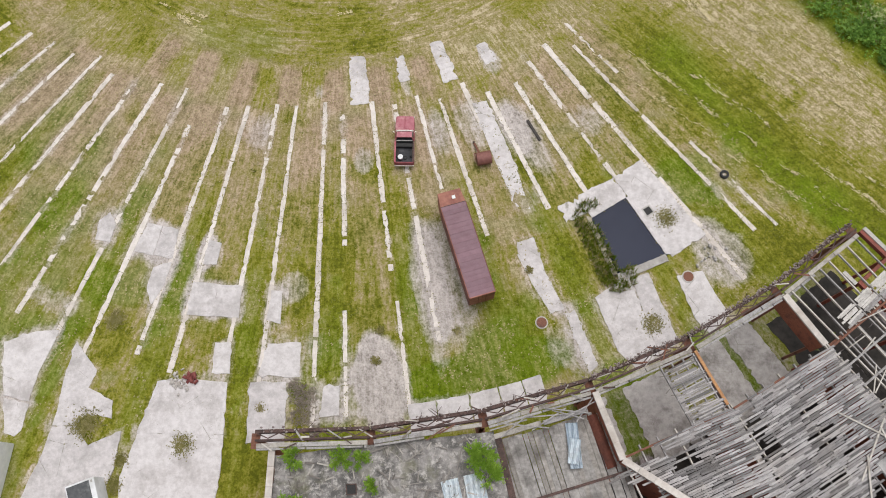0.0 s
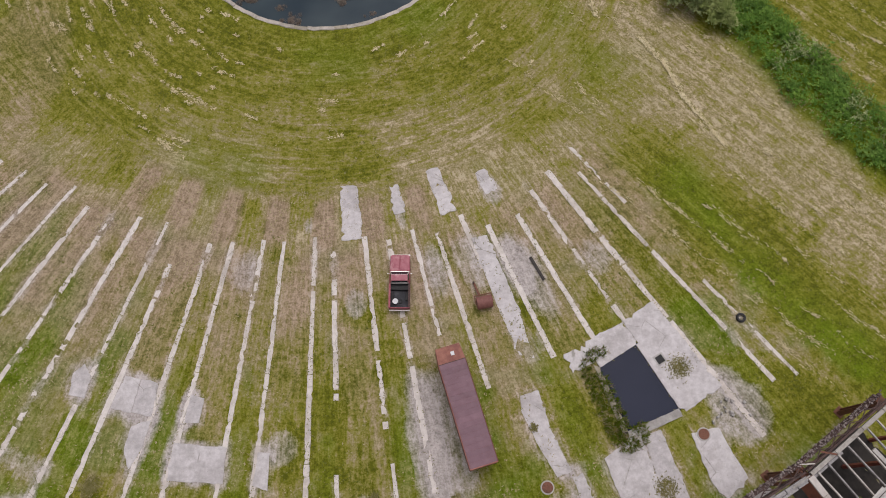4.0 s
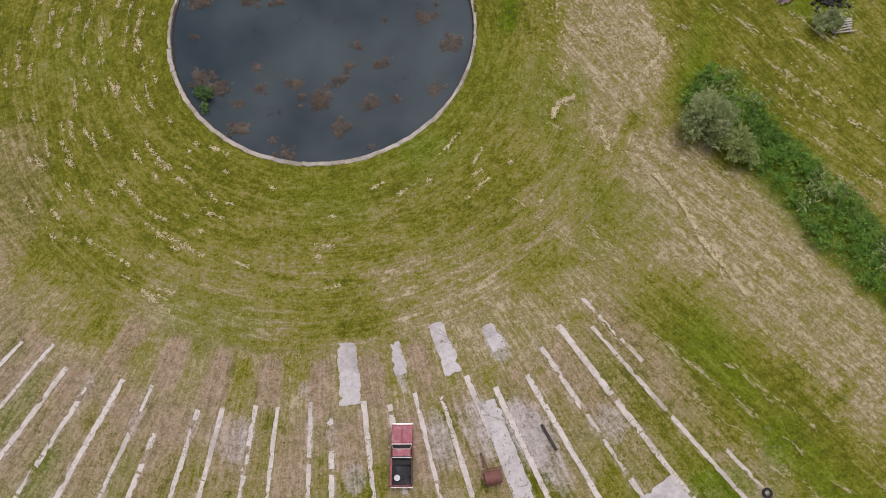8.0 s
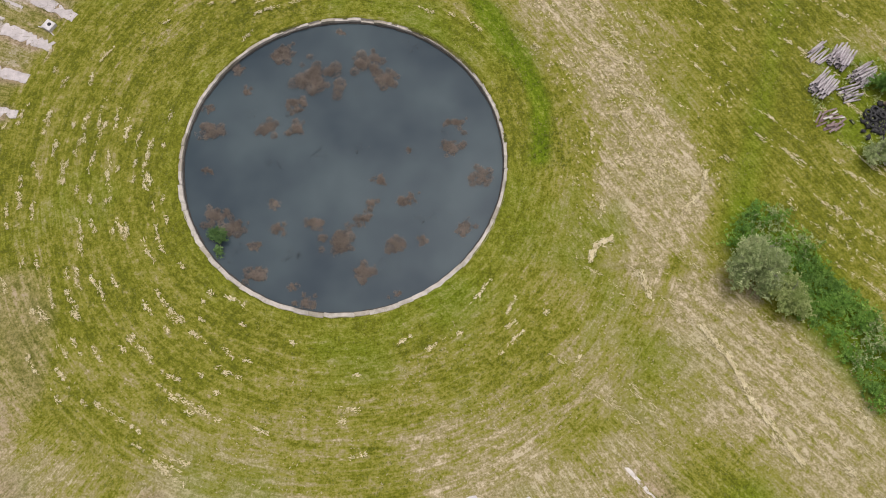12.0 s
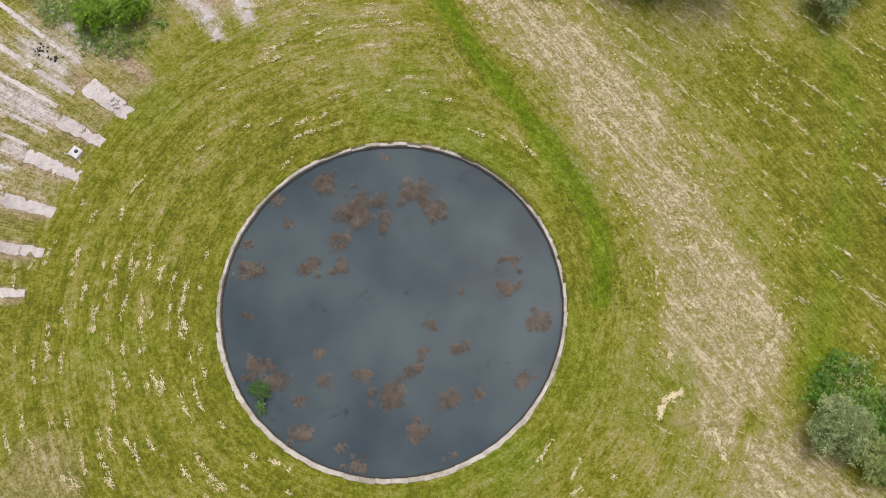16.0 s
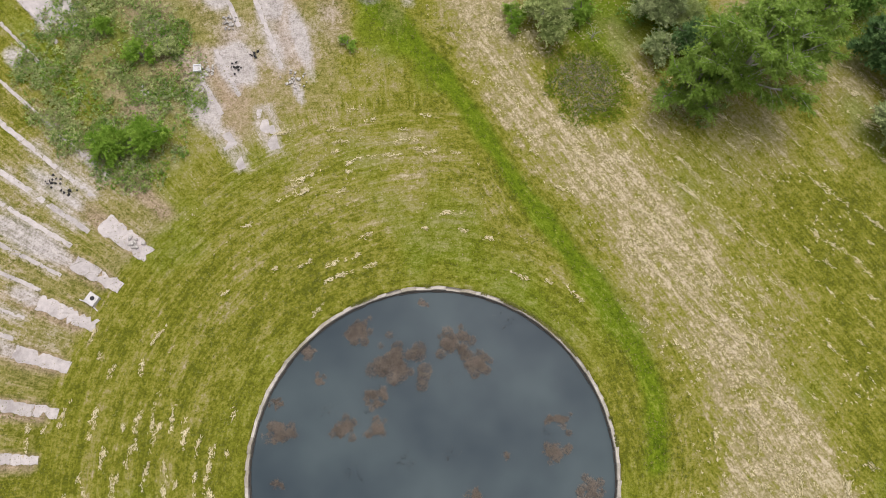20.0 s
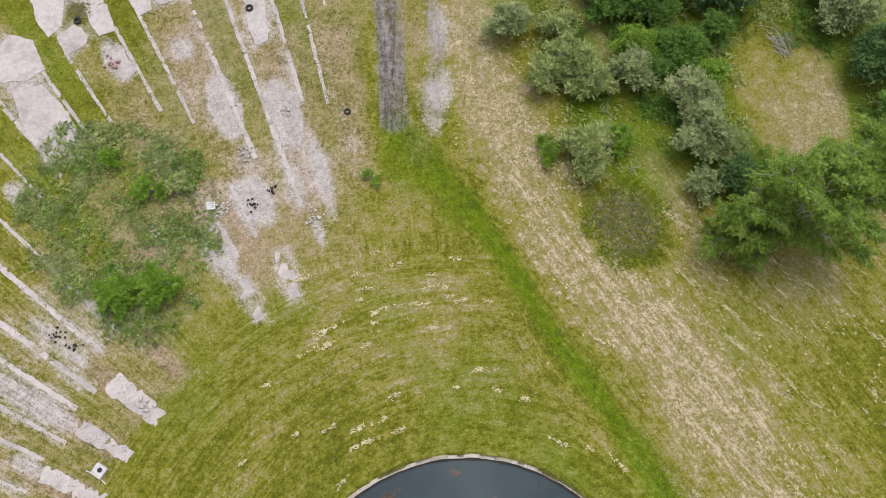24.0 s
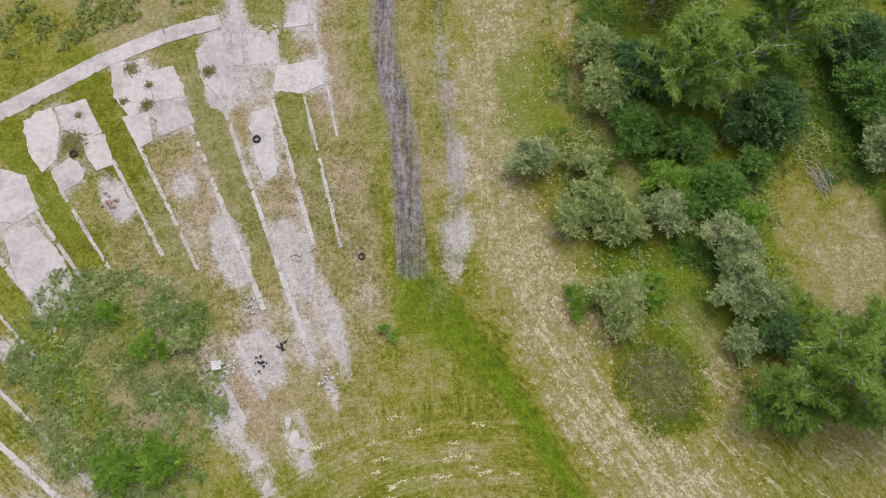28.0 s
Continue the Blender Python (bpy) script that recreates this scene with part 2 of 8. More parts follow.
MEADOW = ground_material()
PINK_CONCRETE = concrete_material("pinkish_concrete", (0.4, 0.36, 0.35), (0.54, 0.49, 0.48), (0.29, 0.258, 0.248))
CONCRETE = concrete_material("pale_concrete", (0.44, 0.415, 0.417), (0.6, 0.573, 0.577), (0.33, 0.305, 0.3))
BED_CONCRETE = concrete_material("creamy_bed_concrete", (0.53, 0.485, 0.45), (0.69, 0.64, 0.6), (0.42, 0.375, 0.33))
GREY_CONCRETE = concrete_material("grey_concrete", (0.34, 0.325, 0.31), (0.46, 0.44, 0.42), (0.21, 0.2, 0.185))
KERB = concrete_material("kerb_concrete", (0.36, 0.325, 0.28), (0.52, 0.475, 0.42), (0.22, 0.2, 0.15))
DARK_KERB = concrete_material("mossy_kerb_concrete", (0.27, 0.235, 0.185), (0.38, 0.34, 0.28), (0.16, 0.15, 0.09))
RUST = plain("rusty_steel", (0.13, 0.052, 0.033), (0.21, 0.09, 0.055), 8, 0.8, 0.0, (0.07, 0.035, 0.028))
DARK_RUST = plain("dark_rusty_steel", (0.05, 0.032, 0.029), (0.12, 0.07, 0.06), 9, 0.85, 0.0, (0.024, 0.019, 0.018))
BRICK_RED = plain("red_brick", (0.24, 0.075, 0.045), (0.36, 0.135, 0.08), 9, 0.9, 0.0, (0.15, 0.06, 0.045))
COPING = plain("pale_coping_stone", (0.44, 0.405, 0.375), (0.58, 0.54, 0.505), 3, 0.9, 0.0, (0.36, 0.31, 0.27))
WOOD = plain("weathered_grey_wood", (0.225, 0.215, 0.212), (0.4, 0.388, 0.384), 7, 0.9, 0.0, (0.16, 0.145, 0.135))
PALE_WOOD = plain("bleached_wood", (0.42, 0.39, 0.35), (0.56, 0.53, 0.49), 7, 0.9, 0.0, (0.27, 0.24, 0.21))
ORANGE_WOOD = plain("orange_split_wood", (0.42, 0.2, 0.08), (0.55, 0.32, 0.16), 6, 0.85, 0.0, (0.3, 0.13, 0.06))
TAR_ROOF = plain("grey_roof_felt", (0.16, 0.155, 0.155), (0.27, 0.265, 0.265), 2.5, 0.95, 0.0, (0.4, 0.39, 0.385))
BLACK = plain("black_rubber", (0.012, 0.012, 0.013), (0.03, 0.03, 0.03), 12, 0.75)

LINTEL_WOOD = plain("lintel_wood", (0.27, 0.25, 0.225), (0.43, 0.405, 0.37), 5, 0.9, 0.0, (0.14, 0.12, 0.1))


def mixed_wood(name, dark, pale):
    """Splinters of many tones, one tone each."""
    n = Nodes(name)
    island = n.tree.nodes.new("ShaderNodeNewGeometry").outputs["Random Per Island"]
    col = n.mix(island, dark, pale)
    return n.finish(n.mix(n.math("MULTIPLY", n.noise(9.0), 0.5), col, dark), 0.9, 0.0, n.noise(30), 0.01)


STALL_FLOOR = concrete_material("stained_stall_floor", (0.33, 0.31, 0.295), (0.48, 0.455, 0.44), (0.12, 0.105, 0.095))
SPLINTER = mixed_wood("splintered_wood", (0.12, 0.105, 0.095), (0.5, 0.47, 0.43))

# ---------------------------------------------------------------- ground
PIT_R = 16.75
POOL = [(27.5, -53.5), (31.0, -51.4), (34.4, -57.3), (29.6, -59.3)]


def near_line(x, y, pts):
    """Distance to a chain of points."""
    best = np.full(x.shape, 1e9)
    for (ax, ay), (bx, by) in zip(pts, pts[1:]):
        dx, dy = bx - ax, by - ay
        t = np.clip(((x - ax) * dx + (y - ay) * dy) / (dx * dx + dy * dy), 0, 1)
        best = np.minimum(best, np.hypot(x - ax - t * dx, y - ay - t * dy))
    return best


def oval(x, y, cx, cy, rx, ry, turn=0.0):
    c, s = math.cos(radians(turn)), math.sin(radians(turn))
    u, v = (x - cx) * c + (y - cy) * s, -(x - cx) * s + (y - cy) * c
    return np.hypot(u / rx, v / ry)


def in_pool(x, y, grow=0.0):
    """Inside the flooded pit's outline, moved out by grow metres."""
    ok = np.ones(np.shape(x), bool)
    for (ax, ay), (bx, by) in zip(POOL, POOL[1:] + POOL[:1]):
        ok &= ((x - ax) * (by - ay) - (y - ay) * (bx - ax)) / math.hypot(bx - ax, by - ay) > -grow
    return ok


# chains along which the drive, the green swale and the tracks run
DRIVE = [(2, 110), (2.5, 80), (2.2, 62), (5, 52), (10, 42), (15.5, 33), (22, 22), (28, 10), (31, -4)]
SWALE = [(-6.5, 50), (-3.5, 46.5), (0, 42), (4.0, 36.5), (9.0, 27), (14, 19.5), (18.4, 12), (20.6, 6), (20.2, 0)]
TRACK_1 = [(-10, 130), (-9.3, 82), (-8.9, 74), (-7.2, 66), (-6.6, 60), (-6.4, 55), (-6.2, 50.5)]
TRACK_2 = [(-3.5, 130), (-2.9, 78), (-2.4, 67), (-1.6, 59), (-2.6, 51)]
LANE = [(44.5, 35.5), (46.4, 30), (48, 24.5), (47.9, 19), (45.5, 11), (43, 3), (40, -5)]  # mown green lane in the east
HEDGE = [(41, -9), (45.5, -14.8), (51.5, -23.5), (58, -31), (72, -45)]

# radial rail beds: angle, radius from, to, width
SOUTH_BEDS = [
    (-48.2, 46, 72, 0.42), (-44.7, 45, 72, 0.42), (-41.2, 44, 72, 0.45), (-37.7, 43.7, 70, 0.5), (-34.3, 42.2, 66, 0.42), (-30.9, 43.2, 72, 0.5),
    (-27.3, 42.3, 66, 0.48), (-23.8, 41.8, 69, 0.55), (-20.0, 41.3, 70, 0.45), (-17.3, 45.2, 70.5, 0.5), (-13.3, 42.2, 69, 0.5), (-10.4, 41.6, 70, 0.55),
    (-6.3, 41, 66.5, 0.5), (-3.5, 41, 70, 0.5), (0.7, 40.5, 75, 0.5), (3.2, 41.5, 56.5, 0.5), (3.1, 63, 73, 0.45), (7.5, 40.8, 59.5, 0.55),
    (7.7, 62.5, 73, 0.42), (10.7, 41.5, 67, 0.55), (14.1, 41, 52, 0.5), (17.2, 42, 58, 0.5), (21.1, 41, 47, 0.6), (23.9, 43, 57.5, 0.6),
    (28.1, 43.3, 59.3, 0.62), (31.5, 40.5, 59.5, 0.55), (35.0, 41, 73, 0.62), (38.4, 43, 70, 0.5), (40.1, 40, 48.5, 0.4), (40.1, 59, 71, 0.38),
]
NORTH_BEDS = [
    (-167.9, 66, 90, 0.3), (-163.3, 55, 73, 0.5), (-165.9, 54, 72, 0.42), (-156.3, 50.5, 72, 0.5), (-159.3, 43.5, 74, 0.5), (-151.9, 57, 72.5, 0.45),
    (-149.6, 60, 72, 0.45), (-145.0, 61.5, 72, 0.42), (-142.6, 60.3, 72, 0.5), (-138.3, 59.5, 72, 0.5), (-135.6, 58, 72, 0.45), (-152.4, 42.5, 49, 0.5),
    (-149.0, 41.5, 48, 0.5), (-131.6, 43, 68, 0.5), (-128.4, 42.5, 68, 0.62), (-124.3, 40.5, 66, 0.62), (-121.4, 41, 64, 0.55), (-117.3, 40, 60, 0.5),
    (-114.4, 41, 58, 0.45), (-110.3, 41, 56, 0.45), (-107.4, 41, 56, 0.45),
]

# outlines of the larger floors that are left
SOUTH_SLABS = [
    [(-28.5, -65.9), (-25.5, -64.9), (-23.5, -64.8), (-24.8, -69.1), (-25.2, -71.4), (-27.6, -70.9)],
    [(-27.5, -71.2), (-25.2, -71.7), (-25.5, -74.1), (-26.0, -74.6), (-27.0, -74.3)],
    [(-21.6, -65.9), (-19.4, -68.6), (-19.9, -70.2), (-17.5, -71.4), (-17.4, -72.9), (-19.6, -72.6), (-20.6, -73.6), (-22.7, -73.6), (-22.4, -71.1), (-22.2, -68.6)],
    [(-22.7, -73.7), (-20.6, -73.7), (-19.2, -75.4), (-16.4, -74.1), (-16.5, -76.5), (-16.8, -78.1), (-19.9, -85.7), (-25.4, -84.2), (-24.0, -78.1), (-23.4, -76.5)],
    [(-13.6, -69.6), (-10.7, -69.3), (-7.2, -69.7), (-7.1, -74.4), (-14.9, -74.3), (-14.0, -71.1)],
    [(-14.9, -74.4), (-7.1, -74.5), (-7.1, -78.1), (-8.0, -86.4), (-15.4, -85.0), (-16.0, -78.1)],
    [(-17.4, -56.9), (-16.4, -54.0), (-14.9, -54.3), (-15.5, -57.3)], [(-15.45, -57.3), (-14.85, -54.3), (-13.3, -54.7), (-13.6, -57.7)],
    [(-15.7, -60.5), (-15.3, -58.6), (-13.6, -58.0), (-14.1, -60.5), (-15.1, -62.3)],
    [(-11.6, -63.3), (-11.3, -60.1), (-8.9, -60.3), (-9.1, -63.4)], [(-9.05, -63.4), (-8.85, -60.3), (-6.5, -60.5), (-6.6, -63.6)],
    [(-8.6, -68.8), (-8.6, -66.0), (-7.1, -66.0), (-7.0, -68.9)], [(-4.3, -69.0), (-3.6, -66.1), (-0.6, -66.0), (-0.5, -69.2)],
    [(-5.0, -69.7), (-1.7, -69.7), (-1.5, -75.2), (-5.0, -75.2)], [(-3.9, -63.8), (-3.7, -60.9), (-2.6, -61.0), (-2.6, -64.2)],
    [(-21.4, -55.7), (-21.3, -53.7), (-20.3, -52.8), (-19.6, -54.0), (-19.9, -56.0)], [(-10.5, -58.3), (-10.2, -55.7), (-8.9, -56.1), (-9.2, -58.3)],
    [(1.8, -70.1), (3.3, -70.0), (3.3, -72.7), (1.6, -72.9)], [(27.3, -61.7), (29.9, -59.8), (30.8, -59.7), (32.9, -67.2), (30.8, -68.6), (29.1, -66.8)],
    [(30.9, -59.7), (32.6, -59.2), (34.9, -66.0), (33.0, -67.2)], [(35.3, -59.5), (37.8, -59.0), (39.9, -63.4), (37.9, -65.2), (36.7, -63.9)],
    [(15.8, -40.7), (17.3, -40.4), (19.7, -46.5), (21.5, -52.6), (20.1, -52.3), (18.0, -47.1)],
    [(20.0, -56.1), (21.7, -55.5), (22.6, -58.9), (24.3, -62.8), (23.0, -63.3), (21.5, -60.6), (20.2, -57.8)], [(24.3, -62.8), (25.1, -62.3), (27.2, -68.1), (26.3, -68.9)],
]
NORTH_SLABS = [
    [(-46.1, 66.6), (-43.5, 68.2), (-42.3, 65.9), (-42.1, 62.4), (-43.3, 60.8), (-45.0, 63.1)], [(-43.1, 68.2), (-40.1, 69.2), (-37.9, 65.2), (-39.8, 64.6), (-41.7, 65.6)],
    [(-39.8, 64.4), (-37.6, 65.0), (-36.2, 61.6), (-37.9, 60.9), (-39.0, 62.4)], [(-42.4, 60.8), (-40.7, 62.5), (-39.1, 61.0), (-39.2, 59.9), (-41.1, 58.5)],
    [(-38.0, 73.2), (-34.5, 73.9), (-33.1, 69.1), (-35.3, 67.1), (-37.2, 69.2)], [(-34.2, 72.2), (-31.4, 73.0), (-29.8, 69.3), (-32.8, 68.8)],
    [(-36.1, 67.0), (-33.3, 67.6), (-32.6, 64.2), (-34.0, 63.2)], [(-32.9, 68.1), (-29.6, 68.9), (-28.5, 66.2), (-31.5, 64.8), (-32.3, 65.3)],
    [(-29.2, 74.9), (-27.3, 77.0), (-26.5, 77.4), (-25.7, 72.8), (-24.2, 70.7), (-25.7, 67.7), (-27.1, 68.0)], [(-20.4, 72.9), (-15.9, 73.7), (-15.3, 70.6), (-17.6, 69.6), (-20.6, 70.0)],
    [(-23.7, 77.7), (-20.7, 78.0), (-20.1, 73.4), (-23.4, 73.1)], [(-22.8, 67.3), (-20.8, 68.0), (-19.8, 60.2), (-21.2, 59.7), (-22.2, 62.8)],
    [(-47.5, 61.2), (-44.9, 60.5), (-43.0, 56.9), (-44.9, 55.4), (-48.0, 55.4), (-49.5, 57.5)], [(-46.2, 54.5), (-43.2, 55.1), (-40.7, 52.7), (-37.0, 47.5), (-38.2, 45.9), (-40.8, 45.9), (-44.0, 49.3)],
    [(-36.5, 58.6), (-35.2, 59.2), (-33.3, 56.7), (-34.7, 55.2)], [(-17.8, 36.1), (-16.5, 36.3), (-15.7, 33.5), (-15.2, 31.6), (-16.1, 31.4), (-17.5, 34.1)],
    [(-21.7, 33.2), (-20.5, 33.6), (-19.6, 32.2), (-20.8, 31.4)], [(-20.0, 30.7), (-19.1, 30.9), (-18.5, 29.5), (-19.2, 29.2)],
    [(-18.9, 80.6), (-17.4, 80.5), (-17.3, 78.0), (-20.0, 77.7)], [(-26.1, 81.3), (-25.2, 81.3), (-24.4, 77.0), (-23.9, 72.8), (-24.9, 73.1)],
]

xs = np.concatenate([-72 - np.geomspace(1, 3000, 22)[::-1], np.arange(-72, 72.1, 0.4), 72 + np.geomspace(1, 3000, 22)])
ys = np.concatenate([-104 - np.geomspace(1, 3000, 22)[::-1], np.arange(-104, 104.1, 0.4), 104 + np.geomspace(1, 3000, 22)])
gx, gy = [g.ravel() for g in np.meshgrid(xs, ys)]
rad = np.hypot(gx, gy)
ang = np.degrees(np.arctan2(gx, -gy))
snap = np.abs(rad - PIT_R) < 0.3
gx, gy = np.where(snap, gx * PIT_R / rad.clip(1e-3), gx), np.where(snap, gy * PIT_R / rad.clip(1e-3), gy)
rad = np.where(snap, PIT_R, rad)
n1, n2, n3 = fbm(gx, gy, 3.0), fbm(gx, gy, 9.0, 3, 5), fbm(gx, gy, 26.0, 3, 11)
arcs = fbm(ang * 0.2, rad * 1.35, 1.6, 3, 3)
radials = fbm(ang * 1.1, rad * 0.14, 1.5, 3, 8)
stripes = fbm((gx * 0.77 + gy * 0.64) * 0.12, (gx * -0.64 + gy * 0.77) * 0.9, 1.3, 3, 2)

dry = 0.38 + 1.1 * (n2 - 0.5) + 0.7 * (n3 - 0.5) + 0.7 * (n1 - 0.5)
ring = step(44, 33, rad)
dry = dry * (1 - ring) + ring * (0.24 + 0.85 * (arcs - 0.5) + 0.5 * (n2 - 0.5) + 0.35 * (n3 - 0.5) + 0.15 * (n1 - 0.5))
south = step(60, 44, np.abs(ang)) * step(25, 33, rad) * step(50, 40, rad)
dry = dry + 0.3 * south * (n1 + 0.25) + 0.16 * step(0.45, 0.6, n2) * south
fan = step(40, 44, rad) * step(46, 42, np.abs(ang))
dry = dry + fan * (0.1 + 0.5 * (radials - 0.5) + 0.9 * (n1 - 0.5))
east = step(46, 53, ang) * step(100, 80, ang) * step(29, 40, rad)
dry = dry + east * (0.02 + 0.8 * (stripes - 0.5))
dry = dry + 0.95 * np.exp(-((near_line(gx, gy, [(35.5, -17), (42, -24.5), (49, -33), (66, -52)]) / 4.4) ** 2)) * (0.35 + stripes)
drive = near_line(gx, gy, DRIVE)
dry = dry + 0.9 * np.exp(-((drive / 4.7) ** 2)) * (0.55 + 0.8 * n1) * step(170, 60, gy)
dry = dry + 0.5 * step(1.15, 0.8, oval(gx, gy, 31.8, -2.5, 5.4, 7.2, 8) + 0.5 * (n1 - 0.5))
dry = dry + 0.55 * step(1.2, 0.6, oval(gx, gy, 31.5, -13.5, 4.5, 8, 20)) * n1 * 1.4
dry = dry + 0.45 * step(1.1, 0.7, oval(gx, gy, 12.5, -30, 7, 4.5)) * (n1 + 0.3)
dry = dry - 0.22 * np.exp(-((near_line(gx, gy, [(38, -36), (46, -46), (60, -60)]) / 3.4) ** 2))
dry = dry - 0.16 * ring * step(-10, -35, ang) * step(-125, -95, ang)
dry = dry - 0.2 * step(23.5, 18, rad) + 0.12 * step(0.52, 0.7, n3) * step(26, 34, rad)
dry = dry + 0.12 * step(1.2, 0.6, oval(gx, gy, 35.5, 53, 5.5, 8.5, 10) + 0.8 * (n1 - 0.5)) + 0.25 * step(38, 44, gx) * step(20, 30, gy) * step(50, 44, gy)

lush = 0.02 + 0.55 * (n2 - 0.5)
swale = near_line(gx, gy, SWALE)
lush = lush + 1.15 * np.exp(-((swale / (0.5 + 0.9 * n1)) ** 2)) * (0.75 + 0.5 * n2)
lush = lush + 0.75 * step(1.3, 0.6, oval(gx, gy, -4.6, 45.6, 3.6, 5.2, 20) + 0.5 * (n1 - 0.5)) + 0.6 * step(1.2, 0.6, oval(gx, gy, 0.6, 40.2, 2.6, 2.6) + 0.5 * (n1 - 0.5))
lush = lush + 0.3 * step(-16.5, -13, gx) * step(-7.6, -9.6, gx) * step(46, 60, gy) * step(0.9, 1.6, near_line(gx, gy, TRACK_1)) * (0.3 + n1)
lush = lush + 0.55 * step(1.2, 0.7, oval(gx, gy, 6.0, 69.5, 3.4, 7.5, 4) + 0.7 * (n1 - 0.5))
lush = lush + 0.9 * np.exp(-((near_line(gx, gy, HEDGE) / 3.6) ** 4))
lush = lush + 0.85 * np.exp(-((near_line(gx, gy, [(36, -34), (46, -46), (62, -62)]) / 2.6) ** 2)) * (0.25 + 1.2 * n1)
lush = lush + 0.22 * step(23, 17.4, rad) + 0.3 * step(0.52, 0.75, n2) * ring
wood = step(9, 14, gx) * step(38, 44, gy)
PATH = [(23.4, 30), (23.4, 37.4), (23, 41.5), (18.2, 47.5), (18.0, 52), (15.4, 61.5), (12.5, 68), (11, 75), (10.9, 84)]
path = near_line(gx, gy, PATH)
dry = dry + 0.22 * wood * (0.4 + n1) + 0.25 * np.exp(-((path / 1.5) ** 2))
lush = lush - 0.4 * np.exp(-((path / 1.6) ** 2)) + 0.78 * wood * step(4.5, 7, drive) * (0.55 + 0.9 * n1) * step(0.9, 1.15, oval(gx, gy, 35.5, 53, 5.5, 8.5, 10))
lush = lush + 0.5 * step(1.2, 0.6, oval(gx, gy, -32.5, 39.5, 9.0, 11.5, 25)) * (0.3 + n1)
lush = lush + 0.85 * step(1.15, 0.9, oval(gx, gy, 17, -69.0, 8.0, 2.6, 14) + 0.3 * (n1 - 0.5)) + 0.3 * step(75, 77, rad) * step(83.5, 81.5, rad) * step(18, 20, ang) * step(42, 40, ang) * (0.3 + n1)
dry = dry - 0.2 * np.exp(-((swale / 1.6) ** 2)) - 0.3 * np.exp(-((near_line(gx, gy, HEDGE) / 4.2) ** 4))
# narrow strips between two beds of one pair keep their grass, the wide stalls are worn
pair = ((ang - 2.0) / 7.0 + 0.5) % 1.0 - 0.5
pair_n = ((ang + 164.7) / 7.0 + 0.5) % 1.0 - 0.5
narrow = np.exp(-((pair / 0.2) ** 4)) * fan + np.exp(-((pair_n / 0.2) ** 4)) * step(-132, -136, ang) * step(-170, -167.5, ang) * step(48, 56, rad) * step(88, 84, rad)
lush = lush + 0.75 * fan * step(0.56, 0.72, n2) + 0.45 * fan * step(0.6, 0.75, n1)
lush = lush + 0.55 * np.exp(-((near_line(gx, gy, LANE) / (1.2 + 0.8 * n1)) ** 2))
lush = lush + narrow * (0.3 + 0.35 * step(52, 64, rad)) * (0.3 + 0.9 * n2)
dry = dry - 0.1 * narrow * step(50, 60, rad)

soil = -0.02 + 0.45 * (n2 - 0.5)
soil = soil + step(1.2, 0.8, oval(gx, gy, -31.5, -21, 5, 10, -10)) * 0.4 * (0.4 + n1)
wide = fan * (1 - np.exp(-((pair / 0.24) ** 4)))
soil = soil + wide * step(72, 50, rad) * (0.06 + 0.42 * n2) + 0.1 * fan * n1 * 2
heads = step(35.5, 37.5, rad) * step(43, 40, rad) * step(26, 22, np.abs(ang + 4)) * np.exp(-((pair / 0.26) ** 4))
soil = soil + 0.42 * step(30, 38, gy) * step(-6, -13, gx) * step(-40, -30, gx) * step(1.6, 3.0, swale) * (0.2 + n1)
soil = soil + 1.15 * heads * (0.45 + n1) + 0.75 * fan * step(60, 44, rad) * (0.08 + n1) * (0.5 + n2)
soil = soil + 0.45 * step(41, 48, rad) * step(88, 82, rad) * step(-134, -138, ang) * (1.1 - np.exp(-((pair_n / 0.24) ** 4))) * (0.2 + 0.8 * n1)
west_fan = step(-86, -92, ang) * step(-136, -133, ang) * step(34.5, 36, rad) * step(66, 56, rad)
gap_w = ((ang + 130.0 + 3.5) / 7.0 + 0.5) % 1.0 - 0.5
soil = soil + 1.0 * west_fan * np.exp(-((gap_w / 0.2) ** 4)) * step(46, 38, rad) * (0.4 + n1)
soil = soil + 0.4 * west_fan * (0.2 + n2)
soil = soil + 0.45 * step(1.1, 0.6, oval(gx, gy, -22, 38, 3.2, 7.5, 25)) * (0.3 + n1)

